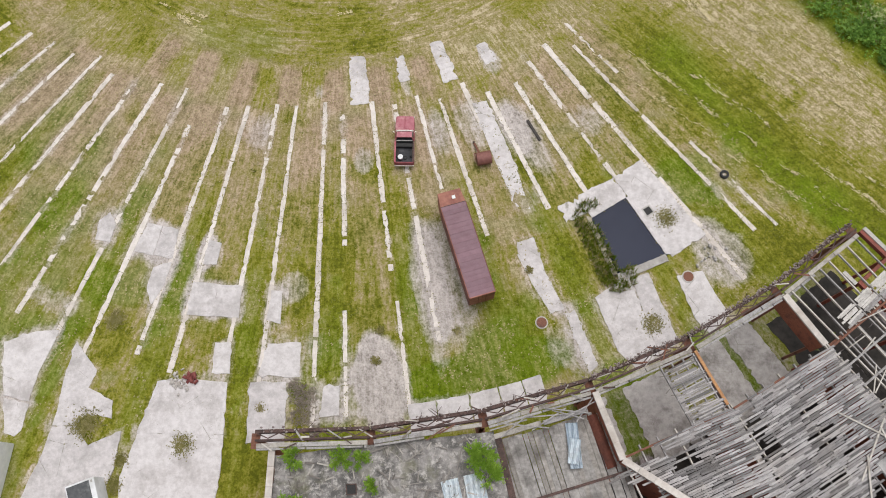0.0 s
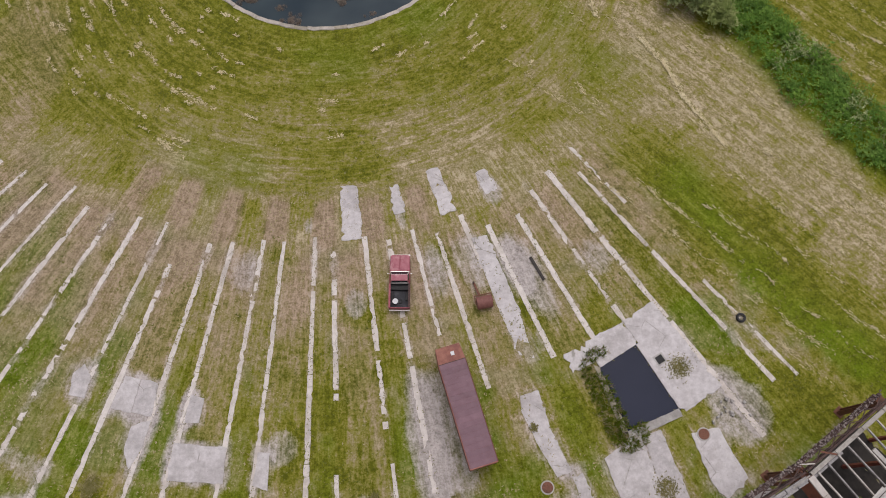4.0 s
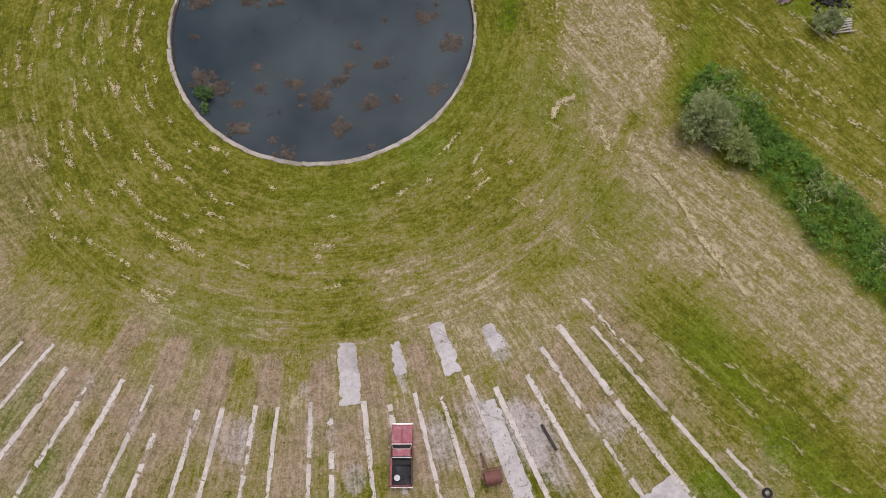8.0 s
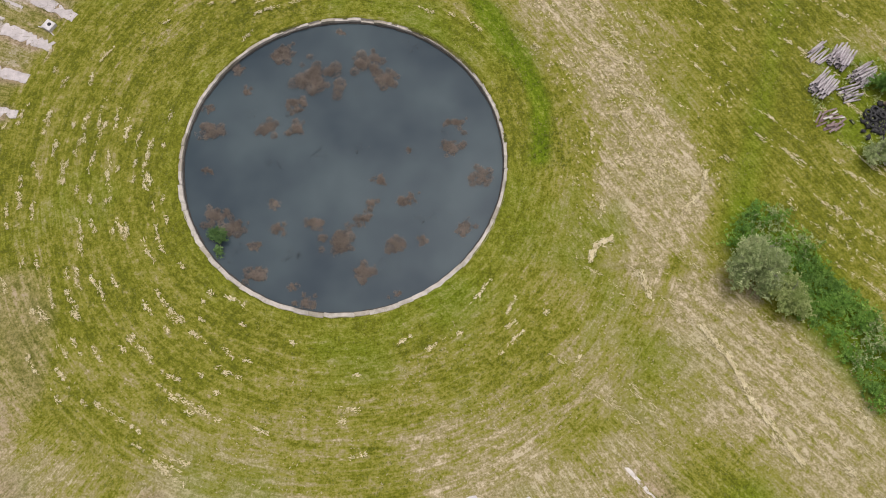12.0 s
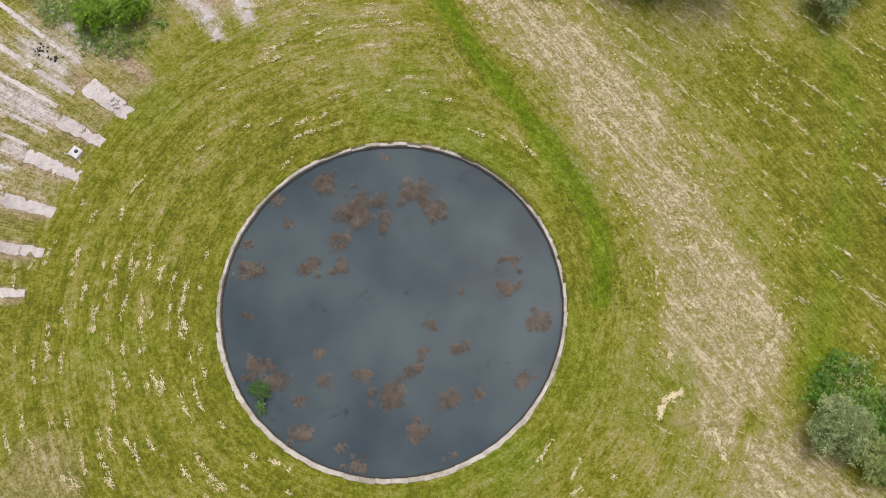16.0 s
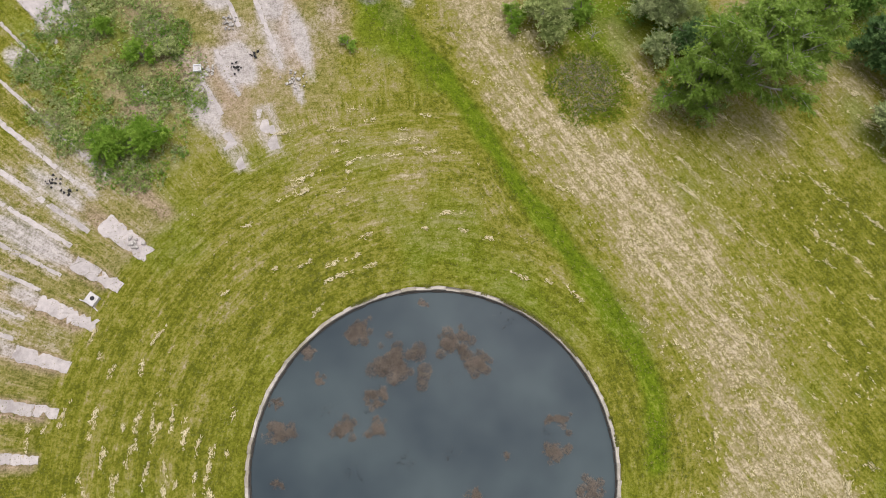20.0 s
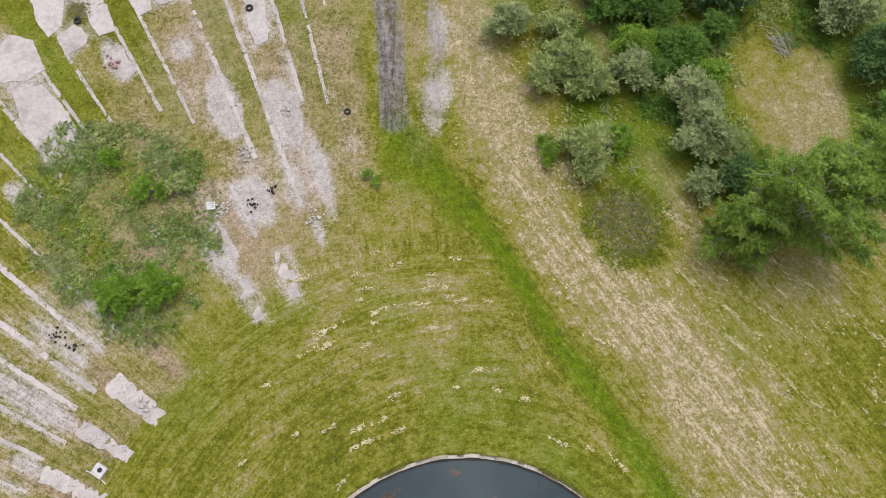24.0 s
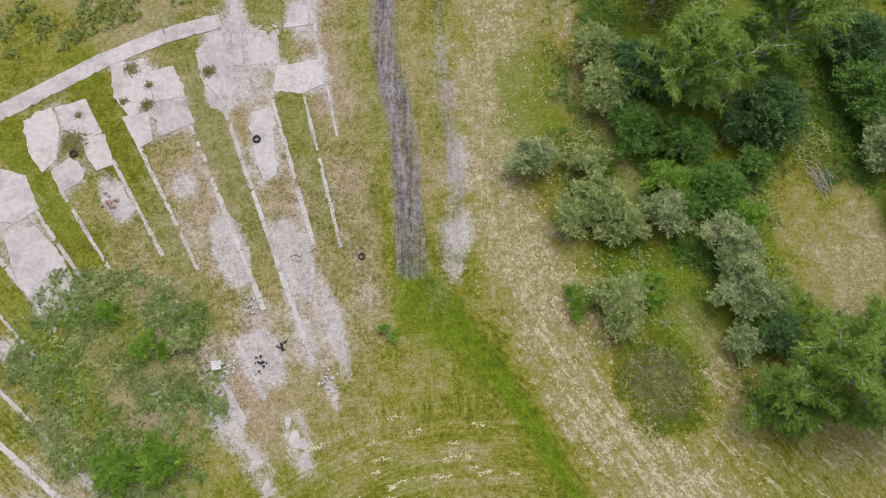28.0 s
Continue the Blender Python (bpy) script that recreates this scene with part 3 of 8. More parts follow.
dust = -0.1 + 0.3 * (n2 - 0.5) + 0.2 * step(40, 52, rad) * step(90, 84, rad) * step(-130, -137, ang) * step(-169.5, -166.5, ang) * (0.2 + 0.9 * n1)
WORN = [
    (-162.0, 74.5, 4.5, 2.5, 0.6), (-160.2, 79, 1.6, 6.0, 0.5),  # weathered concrete broken down to grit: angle, radius, half-widths (degrees, metres), how much
    (12.6, 62, 2.0, 7.5, 0.75), (5.4, 69.5, 2.3, 4.0, 0.7), (5.6, 47.3, 1.2, 1.7, 0.7), (-8.0, 44.5, 1.7, 3.0, 0.62),
    (19.4, 46.0, 1.4, 4.0, 0.6), (26.0, 49.5, 1.7, 6.0, 0.7), (33.2, 51, 1.4, 2.6, 0.62), (13.0, 38.5, 0.9, 2.6, 0.7),
    (26.6, 39.5, 1.6, 2.2, 0.7), (34.6, 69.8, 2.4, 4.5, 0.75), (-21.5, 66.5, 2.5, 1.5, 0.45), (-10.2, 58.0, 1.1, 1.8, 0.6),
    (-1.6, 60.5, 1.6, 2.0, 0.6), (-0.3, 39.4, 0.7, 1.2, 0.7), (9.0, 73.2, 9.0, 1.3, 0.5), (20.0, 71, 1.6, 3.0, 0.5),
    (-119.5, 45, 1.4, 6.0, 0.75), (-126.3, 46, 1.2, 4.5, 0.6), (-148.3, 68.3, 1.2, 3.2, 0.8), (-155.3, 56.5, 1.5, 2.8, 0.75),
    (-161.2, 54.5, 1.5, 4.0, 0.7), (-153.2, 46.2, 1.7, 2.4, 0.85), (-147.6, 44.0, 1.6, 3.6, 0.55), (-134.2, 60.7, 1.2, 2.4, 0.8),
    (-153.9, 66.0, 1.3, 2.0, 0.5), (-160.3, 40.5, 0.8, 1.8, 0.7), (-156.0, 58.3, 2.0, 3.0, 0.8), (-161.0, 54.0, 1.6, 4.5, 0.85), (-154.6, 46.0, 2.0, 3.2, 0.75), (-163.0, 46.5, 1.2, 5.0, 0.6), (-147.0, 42.0, 2.2, 3.0, 0.6), (5.6, 69.8, 1.9, 4.2, 0.9), (10.6, 62.5, 1.6, 8.0, 0.7), (15.6, 46.0, 1.2, 3.0, 0.7), (24.8, 47.5, 1.6, 3.0, 0.6), (-112.9, 41.5, 1.0, 2.5, 0.6), (-105.8, 42, 1.0, 3.0, 0.6),
]
for wa, wr, da, dr, amount in WORN:
    d = np.hypot(((ang - wa + 180) % 360 - 180) / da, (rad - wr) / dr)
    dust = dust + amount * step(1.25, 0.55, d + 0.6 * (n1 - 0.5))
dust = dust + 0.5 * step(1.2, 0.7, oval(gx, gy, -21.0, 81.0, 6.0, 9.0, -12))
dust = dust + 0.4 * np.exp(-((near_line(gx, gy, [(-1.2, 63), (-0.8, 56), (-2.2, 49)]) / 1.3) ** 2)) * (0.4 + n1)

for pts in SOUTH_SLABS + NORTH_SLABS:  # grit round the floors
    cx, cy = sum(p[0] for p in pts) / len(pts), sum(p[1] for p in pts) / len(pts)
    near = np.flatnonzero((np.abs(gx - cx) < 8) & (np.abs(gy - cy) < 8))
    d = near_line(gx[near], gy[near], pts + pts[:1])
    dust[near] += 0.55 * np.exp(-((d / (0.35 + 0.7 * n1[near])) ** 2)) * (0.25 + 1.1 * n2[near])
    lush[near] -= 0.3 * np.exp(-((d / 0.6) ** 2))
for beds in (SOUTH_BEDS, NORTH_BEDS):
    for a, r0, r1, w in beds:
        off = np.abs(((ang - a + 180) % 360 - 180) * rad * 0.01745)
        dust = dust + 0.5 * np.exp(-((off / (0.45 + 0.35 * n1)) ** 2)) * step(r0 - 1, r0 + 1, rad) * step(r1 + 1, r1 - 1, rad) * (0.5 + 0.7 * n1)
dust = dust + 0.3 * step(36, 44, gy) * step(6, 0, gx) * step(-30, -24, gx) * step(60, 52, gy) * step(1.8, 3.2, swale) * n1 * 1.4
dust = dust + 0.35 * west_fan * (0.1 + n1) * step(0.4, 0.6, n2)
dust = dust - 0.75 * narrow * step(-100, -120, ang)
ruts = fbm(gx * 2.2, gy * 0.16, 1.0, 3, 14)
track = -0.1 + 1.05 * np.exp(-((near_line(gx, gy, TRACK_1) / 1.6) ** 4)) * (0.2 + 1.1 * ruts + 0.3 * n1)
track = track + 0.75 * np.exp(-((near_line(gx, gy, TRACK_2) / 1.1) ** 4)) * (0.1 + 0.8 * ruts + 0.9 * (n2 - 0.4))
dust = dust + 0.5 * np.exp(-((near_line(gx, gy, TRACK_2) / 1.5) ** 2)) * (0.3 + n1)
track = track + 0.7 * np.exp(-((near_line(gx, gy, [(1.9, 61), (3.2, 55.5)]) / 0.9) ** 4)) * n1

# mud colour in the stalls and under the roofs stands in for shade
track = track + 0.42 * step(75.5, 76.5, rad) * step(82, 81, rad) * step(18, 19, ang) * step(41, 40, ang)
track = track + 1.1 * step(81.0, 83, rad) * step(110, 104, rad) * step(-3, -1, ang) * step(44, 42, ang)

gz = 0.10 * (n1 - 0.5) + 0.12 * (n2 - 0.5) - 0.03
gz = np.where((rad > 30) & (rad < 88), gz * 0.35 - 0.01 + 0.05 * (vnoise(gx * 1.3, gy * 1.3) - 0.5), gz)
gz = gz - 0.18 * np.exp(-((swale / 1.4) ** 2)) - 0.08 * np.exp(-((near_line(gx, gy, TRACK_1) / 1.2) ** 2))
gz = np.where(np.abs(rad - PIT_R) < 1.5, gz * 0.2, gz)
gz = np.where(rad < PIT_R - 0.05, -2.5, gz)
gz = np.where(in_pool(gx, gy, 0.15), -1.6, gz)
dry = dry - 0.36 * step(33, 40, gx) * step(-12, -5, gy) * step(34, 22, gy)
dry = dry + 0.26 * step(145, 160, np.abs(ang)) * step(22, 26, rad) * step(52, 44, rad) * (0.4 + n1 + 0.5 * (arcs - 0.5)) * step(1.5, 3.0, swale)
dry = dry - 0.4 * step(40, 45, gx) * step(18, 23, gx * 0.66 + gy * 0.75) * step(0, -8, gy)
bed = oval(gx, gy, 16.7, 38.6, 4.4, 5.0, 10)
dry = dry - 0.6 * step(1.15, 0.9, bed)
soil = soil + 0.34 * step(1.0, 0.4, bed + 0.9 * (n1 - 0.5))
hayway = near_line(gx, gy, [(0.2, 60), (3.4, 51), (5.2, 46), (7.0, 40), (11.0, 33.5), (17, 27.5), (24, 20)])
dry = dry + 0.3 * step(4.2, 2.6, hayway + 1.6 * (n1 - 0.5)) * (0.7 + 0.5 * n2)
lush = lush - 0.3 * step(4.2, 2.6, hayway) + 0.35 * np.exp(-((swale / (0.6 + 0.8 * n1)) ** 2))
grove = step(1.1, 0.85, oval(gx, gy, 14.2, 46.5, 5.6, 9.5, -22) + 0.35 * (n1 - 0.5)) * step(3.0, 4.4, hayway) * step(0.8, 1.2, bed)
dry = dry - 0.3 * grove
lush = lush + 0.3 * grove * (0.4 + n1)
worn = step(33, 38, gy) * step(66, 60, gy) * step(-8, -11, gx) * step(-34, -28, gx)
soil = soil + 0.22 * worn * (0.2 + n1)
dust = dust + 0.16 * worn * (0.2 + n2)
yard = step(1.15, 0.75, oval(gx, gy, 54.2, 6.2, 5.6, 7.4, 0) + 0.5 * (n1 - 0.5))
dry = dry - 0.3 * yard
lush = lush + 0.55 * yard * (0.5 + n1)
dry = np.clip(dry, -0.05, 0.92)
nx, ny = len(xs), len(ys)
ii = (np.arange(ny - 1)[:, None] * nx + np.arange(nx - 1)[None, :]).ravel()
ground = quick("ground", np.stack([gx, gy, gz], -1), np.stack([ii, ii + 1, ii + nx + 1, ii + nx], -1), MEADOW, None, True)
tagged(ground, "mown meadow of green and straw-dry grass with worn soil", "grass field", kind="structure")
layer = ground.data.color_attributes.new("cover", "FLOAT_COLOR", "POINT")
layer.data.foreach_set("color", np.stack([dry, lush, soil, dust], -1).astype(np.float32).ravel())
along = np.where(rad < 36, np.radians(ang) * 28, np.where(np.abs(ang) < 46, rad, gx * 0.7 - gy * 0.7))
across = np.where(rad < 36, rad, np.where(np.abs(ang) < 46, np.radians(ang) * 55, gx * 0.7 + gy * 0.7))
ne = (rad >= 24) & (gx > 5) & (gy > -12)
along, across = np.where(ne, gx * 0.54 - gy * 0.84, along), np.where(ne, gx * 0.84 + gy * 0.54, across)
nw = (ang < -86) & (rad >= 36)
along, across = np.where(nw, rad, along), np.where(nw, np.radians(ang) * 55, across)
far_north = (gy > 46) & (gx > -16)
along, across = np.where(far_north, gy, along), np.where(far_north, gx, across)
jump = np.zeros((ny, nx), bool)
for f in (along.reshape(ny, nx), across.reshape(ny, nx)):
    jump[:, 1:] |= np.abs(np.diff(f, axis=1)) > 1.1
    jump[:, :-1] |= np.abs(np.diff(f, axis=1)) > 1.1
    jump[1:] |= np.abs(np.diff(f, axis=0)) > 1.1
    jump[:-1] |= np.abs(np.diff(f, axis=0)) > 1.1
combed = 1.0 - jump.ravel()
layer = ground.data.attributes.new("mow", "FLOAT_VECTOR", "POINT")
layer.data.foreach_set("vector", np.stack([along, across, combed * np.where(far_north | ((ang < -138) & (rad > 38)), 0.3, 1.0)], -1).astype(np.float32).ravel())
layer = ground.data.attributes.new("track", "FLOAT", "POINT")
layer.data.foreach_set("value", track.astype(np.float32))


def sample(field, x, y):
    """A ground field at any places of the inner plan."""
    i, j = np.round((x + 72) / 0.4).astype(int) + 22, np.round((y + 104) / 0.4).astype(int) + 22
    return field[np.clip(j, 0, ny - 1) * nx + np.clip(i, 0, nx - 1)]


# ---------------------------------------------------------------- concrete in the ground
rng = random.Random(11)
EDGE_SPOTS = []


def outline_slab(name, pts, material, label, z=0.05, thick=0.3, jag=0.07, pitch=0.3, group="", category="concrete slab"):
    """A flat slab whose outline runs through the corners with crumbled edges."""
    ring, n, drift = [], len(pts), 0.0
    for i in range(n):
        p, q = Vector(pts[i]), Vector(pts[(i + 1) % n])
        steps = max(1, int((q - p).length / pitch))
        side = Vector((q.y - p.y, p.x - q.x)).normalized()
        for k in range(steps):
            u = p.lerp(q, k / steps)
            drift = 0.8 * drift + rng.gauss(0, jag * 0.24)
            bite = drift - (rng.random() < 0.07) * jag * rng.uniform(1.0, 3.2) + rng.gauss(0, jag * 0.3)
            EDGE_SPOTS.append((u.x, u.y))
            ring.append(u + side * bite * (0.4 if k == 0 else 1))
    cx, cy = sum(p[0] for p in pts) / n, sum(p[1] for p in pts) / n
    tilt = (rng.gauss(0, 0.0015), rng.gauss(0, 0.0015))
    top = [(p.x - cx, p.y - cy, (p.x - cx) * tilt[0] + (p.y - cy) * tilt[1]) for p in ring]
    m = len(ring)
    inner = [(x * 0.996, y * 0.996, zz + 0.0) for x, y, zz in top]
    rim = [(x * 1.004 + rng.gauss(0, 0.01), y * 1.004 + rng.gauss(0, 0.01), zz - 0.03) for x, y, zz in top]
    low = [(x * 1.004, y * 1.004, -thick) for x, y, zz in top]
    verts = inner + rim + low
    faces = [tuple(range(m))]
    for a in (0, m):
        faces += [(a + k, a + m + k, a + m + (k + 1) % m, a + (k + 1) % m) for k in range(m)]
    area = sum(ring[k].x * ring[(k + 1) % m].y - ring[(k + 1) % m].x * ring[k].y for k in range(m))
    if area < 0:
        faces = [f[::-1] for f in faces]
    ob = mesh(name, verts, faces, material)
    ob.location = (cx, cy, z)
    return tagged(ob, label, category, group, "structure")


def pslab(a0, a1, r0, r1, material=None, z=0.05, jag=0.07, label="pale weathered concrete slab sunk in the grass", group="slabs of the demolished stalls"):
    """A slab between two angles and two radii."""
    pts = [polar(r0, a0), polar(r1, a0), polar(r1, a1), polar(r0, a1)]
    return outline_slab("concrete_slab", pts, material or CONCRETE, label, z + rng.random() * 0.012, jag=jag, group=group)


def strip(a, r0, r1, w=0.5, drift=0.0, z=0.004):
    """A narrow radial concrete rail bed, broken across in places."""
    r, made = r0, []
    root = None
    while r < r1 - 0.3:
        ln = min(rng.choice((3.5, 5.0, 6.5, 8.0)), r1 - r)
        b = a + drift * (r - r0) / 30
        h = math.degrees(w * rng.uniform(0.75, 1.0) / 2 / r)
        pts = [polar(r + 0.02, b - h), polar(r + ln - 0.03, b - h * (r / (r + ln))), polar(r + ln - 0.03, b + h * (r / (r + ln))), polar(r + 0.02, b + h)]
        ob = outline_slab("rail_bed", pts, PINK_CONCRETE if abs(a) > 90 else BED_CONCRETE, "narrow weathered concrete rail bed strip in the grass", z + rng.uniform(-0.016, 0.012), 0.35, 0.06, 0.35, "radial rail beds", "concrete strip")
        r += ln + (rng.random() < 0.4) * rng.uniform(0.1, 0.9)


for a, r0, r1, w in SOUTH_BEDS:
    strip(a, r0, r1, w)
for a, r0, r1, w in NORTH_BEDS:
    strip(a, r0, r1, w)
# heads of the tracks, where they meet the mown ring
HEADS = [(5.8, 35.2, 41, 1.9), (13.0, 36, 39, 1.1), (19.7, 35.4, 40.4, 1.5), (26.6, 37.5, 40, 1.2), (-126.6, 34, 40, 1.8), (-119.8, 34.2, 39.8, 1.3),
         (-112.9, 34.2, 40.5, 1.4), (-105.8, 34.8, 40.5, 1.4), (-98.8, 34.4, 40.5, 1.1), (-92.0, 35.2, 41, 0.9)]
for a, r0, r1, w in HEADS:
    cut = r0 + (r1 - r0) * rng.uniform(0.35, 0.5)
    for u, v, k in ((r0, cut - 0.05, 0.85), (cut, r1, 1.0)):
        h = math.degrees(w * k / 2 / u)
        pslab(a - h, a + h, u, v, PINK_CONCRETE if abs(a) > 90 else CONCRETE, jag=0.16, z=0.01, label="crumbling pale concrete pad at a track's head", group="track heads")

for k in range(5):  # short slabs along the stall fronts
    a0 = (7.6, 9.65, 12.1, 14.3, 16.1)[k]
    pslab(a0, (9.6, 12.0, 14.2, 16.0, 17.5)[k], 72.4, 75.0, jag=0.05)
for k, pts in enumerate(SOUTH_SLABS):
    outline_slab("concrete_slab", pts, CONCRETE, "pale weathered concrete slab sunk in the grass", (0.035 if k < len(SOUTH_SLABS) - 3 else -0.012) + rng.random() * 0.012, jag=0.085, pitch=0.4, group="slabs of the demolished stalls")
pslab(31.35, 34.9, 57.5, 67.4, jag=0.09, label="pale concrete apron beside the flooded pit", group="slabs round the flooded pit")
pslab(24.8, 31.3, 57.6, 59.5, jag=0.14, label="concrete edge at the head of the flooded pit", group="slabs round the flooded pit")
for k, pts in enumerate(NORTH_SLABS):
    outline_slab("concrete_slab", pts, PINK_CONCRETE, "pinkish weathered concrete slab with crumbled corners", (-0.012 if k in (8, 10, 14, 15, 16, 17) else 0.035) + rng.random() * 0.012, jag=0.1, pitch=0.4, group="slabs of the demolished stalls")
FOOT = [(-66, 54.5), (-57, 62.3), (-48.6, 67.6), (-38.7, 73.8), (-32.6, 76.8), (-26.8, 78.6)]
for (ax, ay), (bx, by) in zip(FOOT, FOOT[1:]):  # footing of the vanished back wall
    d = math.hypot(bx - ax, by - ay)
    ox, oy = -(by - ay) / d * 0.95, (bx - ax) / d * 0.95
    outline_slab("concrete_slab", [(ax - ox, ay - oy), (bx - ox, by - oy), (bx + ox, by + oy), (ax + ox, ay + oy)], PINK_CONCRETE, "long pale concrete footing of the vanished back wall", 0.06, jag=0.07, group="back wall footing")

# ---------------------------------------------------------------- turntable pit
N = 72
kerb = thing("turntable_kerb", pose(0, 0, 0), "weathered pale concrete kerb ring round the flooded turntable pit", "kerb", kind="structure")
for k in range(N):
    a0, a1 = math.tau * k / N + 0.0004, math.tau * (k + 1) / N - 0.0004
    deg = math.degrees(a0)
    gone = (52 < deg < 82 and rng.random() < 0.45) or (100 < deg < 125 and rng.random() < 0.6)
    worn = rng.uniform(-0.06, 0.05) - (0.2 if gone else 0.0) - (0.06 if -40 < deg - 40 < 80 or deg > 320 else 0.0)
    wide = 0.14 if 190 < deg < 345 else 0.0
    bm = bmesh.new()
    rings = []
    for a in (a0, (a0 + a1) / 2, a1):
        w = rng.uniform(-0.04, 0.04)
        rings.append([bm.verts.new((math.cos(a) * r, math.sin(a) * r, z)) for r, z in ((16.3, -1.6), (16.36 + w, -0.45), (16.38 + w, -0.44), (16.4 + w, -0.43), (16.42 + w, 0.05 + worn), (16.66 + wide + w * 2, 0.05 + worn), (16.72 + wide + w * 2, 0.02), (16.8 + wide, -0.5))])
    for p, q in zip(rings, rings[1:]):
        for j in range(7):
            bm.faces.new((p[j], p[j + 1], q[j + 1], q[j]))
    for p, flip in ((rings[0], 1), (rings[-1], -1)):
        bm.faces.new(p[::-flip])
    bmesh.ops.recalc_face_normals(bm, faces=bm.faces)
    part("kerb_stone", bm, KERB if rng.random() < 0.8 else DARK_KERB, kerb)


# black ring below the kerb's top, painting the shade on its inner side
lining = bmesh.new()
for k in range(96):
    a0, a1 = math.tau * k / 96 + 0.002, math.tau * (k + 1) / 96 - 0.002
    inner = 16.26 + rng.uniform(-0.05, 0.03)
    vs = [lining.verts.new((math.cos(a) * r, math.sin(a) * r, z)) for a in (a0, a1) for r, z in ((inner, -0.6), (inner, -0.34 + rng.uniform(-0.03, 0.03)), (16.41, -0.31), (16.41, -0.6))]
    for f in ((0, 4, 5, 1), (1, 5, 6, 2), (2, 6, 7, 3), (3, 2, 1, 0)[::-1], (4, 5, 6, 7)[::-1]):
        lining.faces.new([vs[i] for i in f])
bmesh.ops.recalc_face_normals(lining, faces=lining.faces)
part("lining", lining, plain("kerb_shade_black", (0.018, 0.016, 0.014), (0.05, 0.043, 0.036), 6, 0.8), kerb, "black ring in place of the shade inside the kerb")


def disc(name, r, z, material, n=96):
    verts = [(0, 0, z)] + [(r * math.cos(k * math.tau / n), r * math.sin(k * math.tau / n), z) for k in range(n)]
    return mesh(name, verts, [(0, k + 1, (k + 1) % n + 1) for k in range(n)], material)


def water_material(name, c1, c2, rough=0.08):
    n = Nodes(name)
    col = n.mix(n.ramp(n.noise(0.11, 3, 0.5), (0.32, 0.0), (0.66, 1.0)), c1, c2)
    n.bsdf.inputs["IOR"].default_value = 1.33
    n.bsdf.inputs["Specular IOR Level"].default_value = 0.15
    return n.finish(col, rough, 0.0, n.noise(2.2, 3), 0.01, 0.12)


WATER = water_material("murky_water", (0.028, 0.043, 0.056), (0.062, 0.085, 0.094))
DARK_WATER = water_material("dark_pool_water", (0.014, 0.018, 0.036), (0.022, 0.027, 0.05), 0.05)
tagged(disc("turntable_water", 16.4, -0.42, WATER), "still murky blue-grey water filling the turntable pit", "water", kind="structure")
pool = mesh("pool_water", [(x + (x - 30.6) * 0.14, y + (y + 55.4) * 0.14, -0.05) for x, y in POOL], [(3, 2, 1, 0)], DARK_WATER)
tagged(pool, "still dark water in a flooded rectangular inspection pit", "water", kind="structure")
for (ax, ay), (bx, by), w, tone in ((POOL[0], POOL[1], 0.7, CONCRETE), (POOL[1], POOL[2], 0.6, CONCRETE), (POOL[2], POOL[3], 0.75, GREY_CONCRETE), (POOL[3], POOL[0], 0.5, DARK_KERB)):
    d = math.hypot(bx - ax, by - ay)
    ux, uy = (bx - ax) / d, (by - ay) / d
    ox, oy = -uy * w, ux * w
    outline_slab("pit_coping", [(ax, ay), (bx, by), (bx + ox + ux * 0.4, by + oy + uy * 0.4), (ax + ox, ay + oy)], tone, "straight concrete coping along the flooded pit", 0.085, 0.4, 0.035, 0.35, "flooded pit copings", "concrete coping")

# ---------------------------------------------------------------- roundhouse ruin
FRONT, TOP, STALL = 75.7, 8.0, 7.0
EDGES = [-1.8, 5.3, 12.3, 19.3, 26.3, 33.3, 40.3]


def bay(r, a, z=0.0):
    """A frame on the arc: x along the arc (towards west), y outward from the turntable."""
    x, y = polar(r, a)
    return pose(x, y, z, 0, 0, a + 180)


def rubble(name, spots, size, material, label, parent=None):
    """Broken lumps, joined: spots are places in metres."""
    pts = np.array(spots, dtype=float)
    r = np.random.RandomState(len(spots))
    base = np.array([(-1, -1, -1), (1, -1, -1), (1, 1, -1), (-1, 1, -1), (-1, -1, 1), (1, -1, 1), (1, 1, 1), (-1, 1, 1)], float)
    quad = np.array([(3, 2, 1, 0), (4, 5, 6, 7), (0, 1, 5, 4), (1, 2, 6, 5), (2, 3, 7, 6), (3, 0, 4, 7)])
    v = base[None] * (0.5 + r.rand(len(pts), 8, 1) * 0.7) * (size * (0.4 + r.rand(len(pts), 1, 3)))
    th = r.rand(len(pts)) * math.tau
    c, s = np.cos(th)[:, None], np.sin(th)[:, None]
    v = np.stack([v[..., 0] * c - v[..., 1] * s, v[..., 0] * s + v[..., 1] * c, v[..., 2] * 0.6], -1) + pts[:, None]
    f = quad[None] + (np.arange(len(pts)) * 8)[:, None, None]
    ob = quick(name, v.reshape(-1, 3), f.reshape(-1, 4), material, parent)
    return tagged(ob, label, "rubble", kind="stuff")


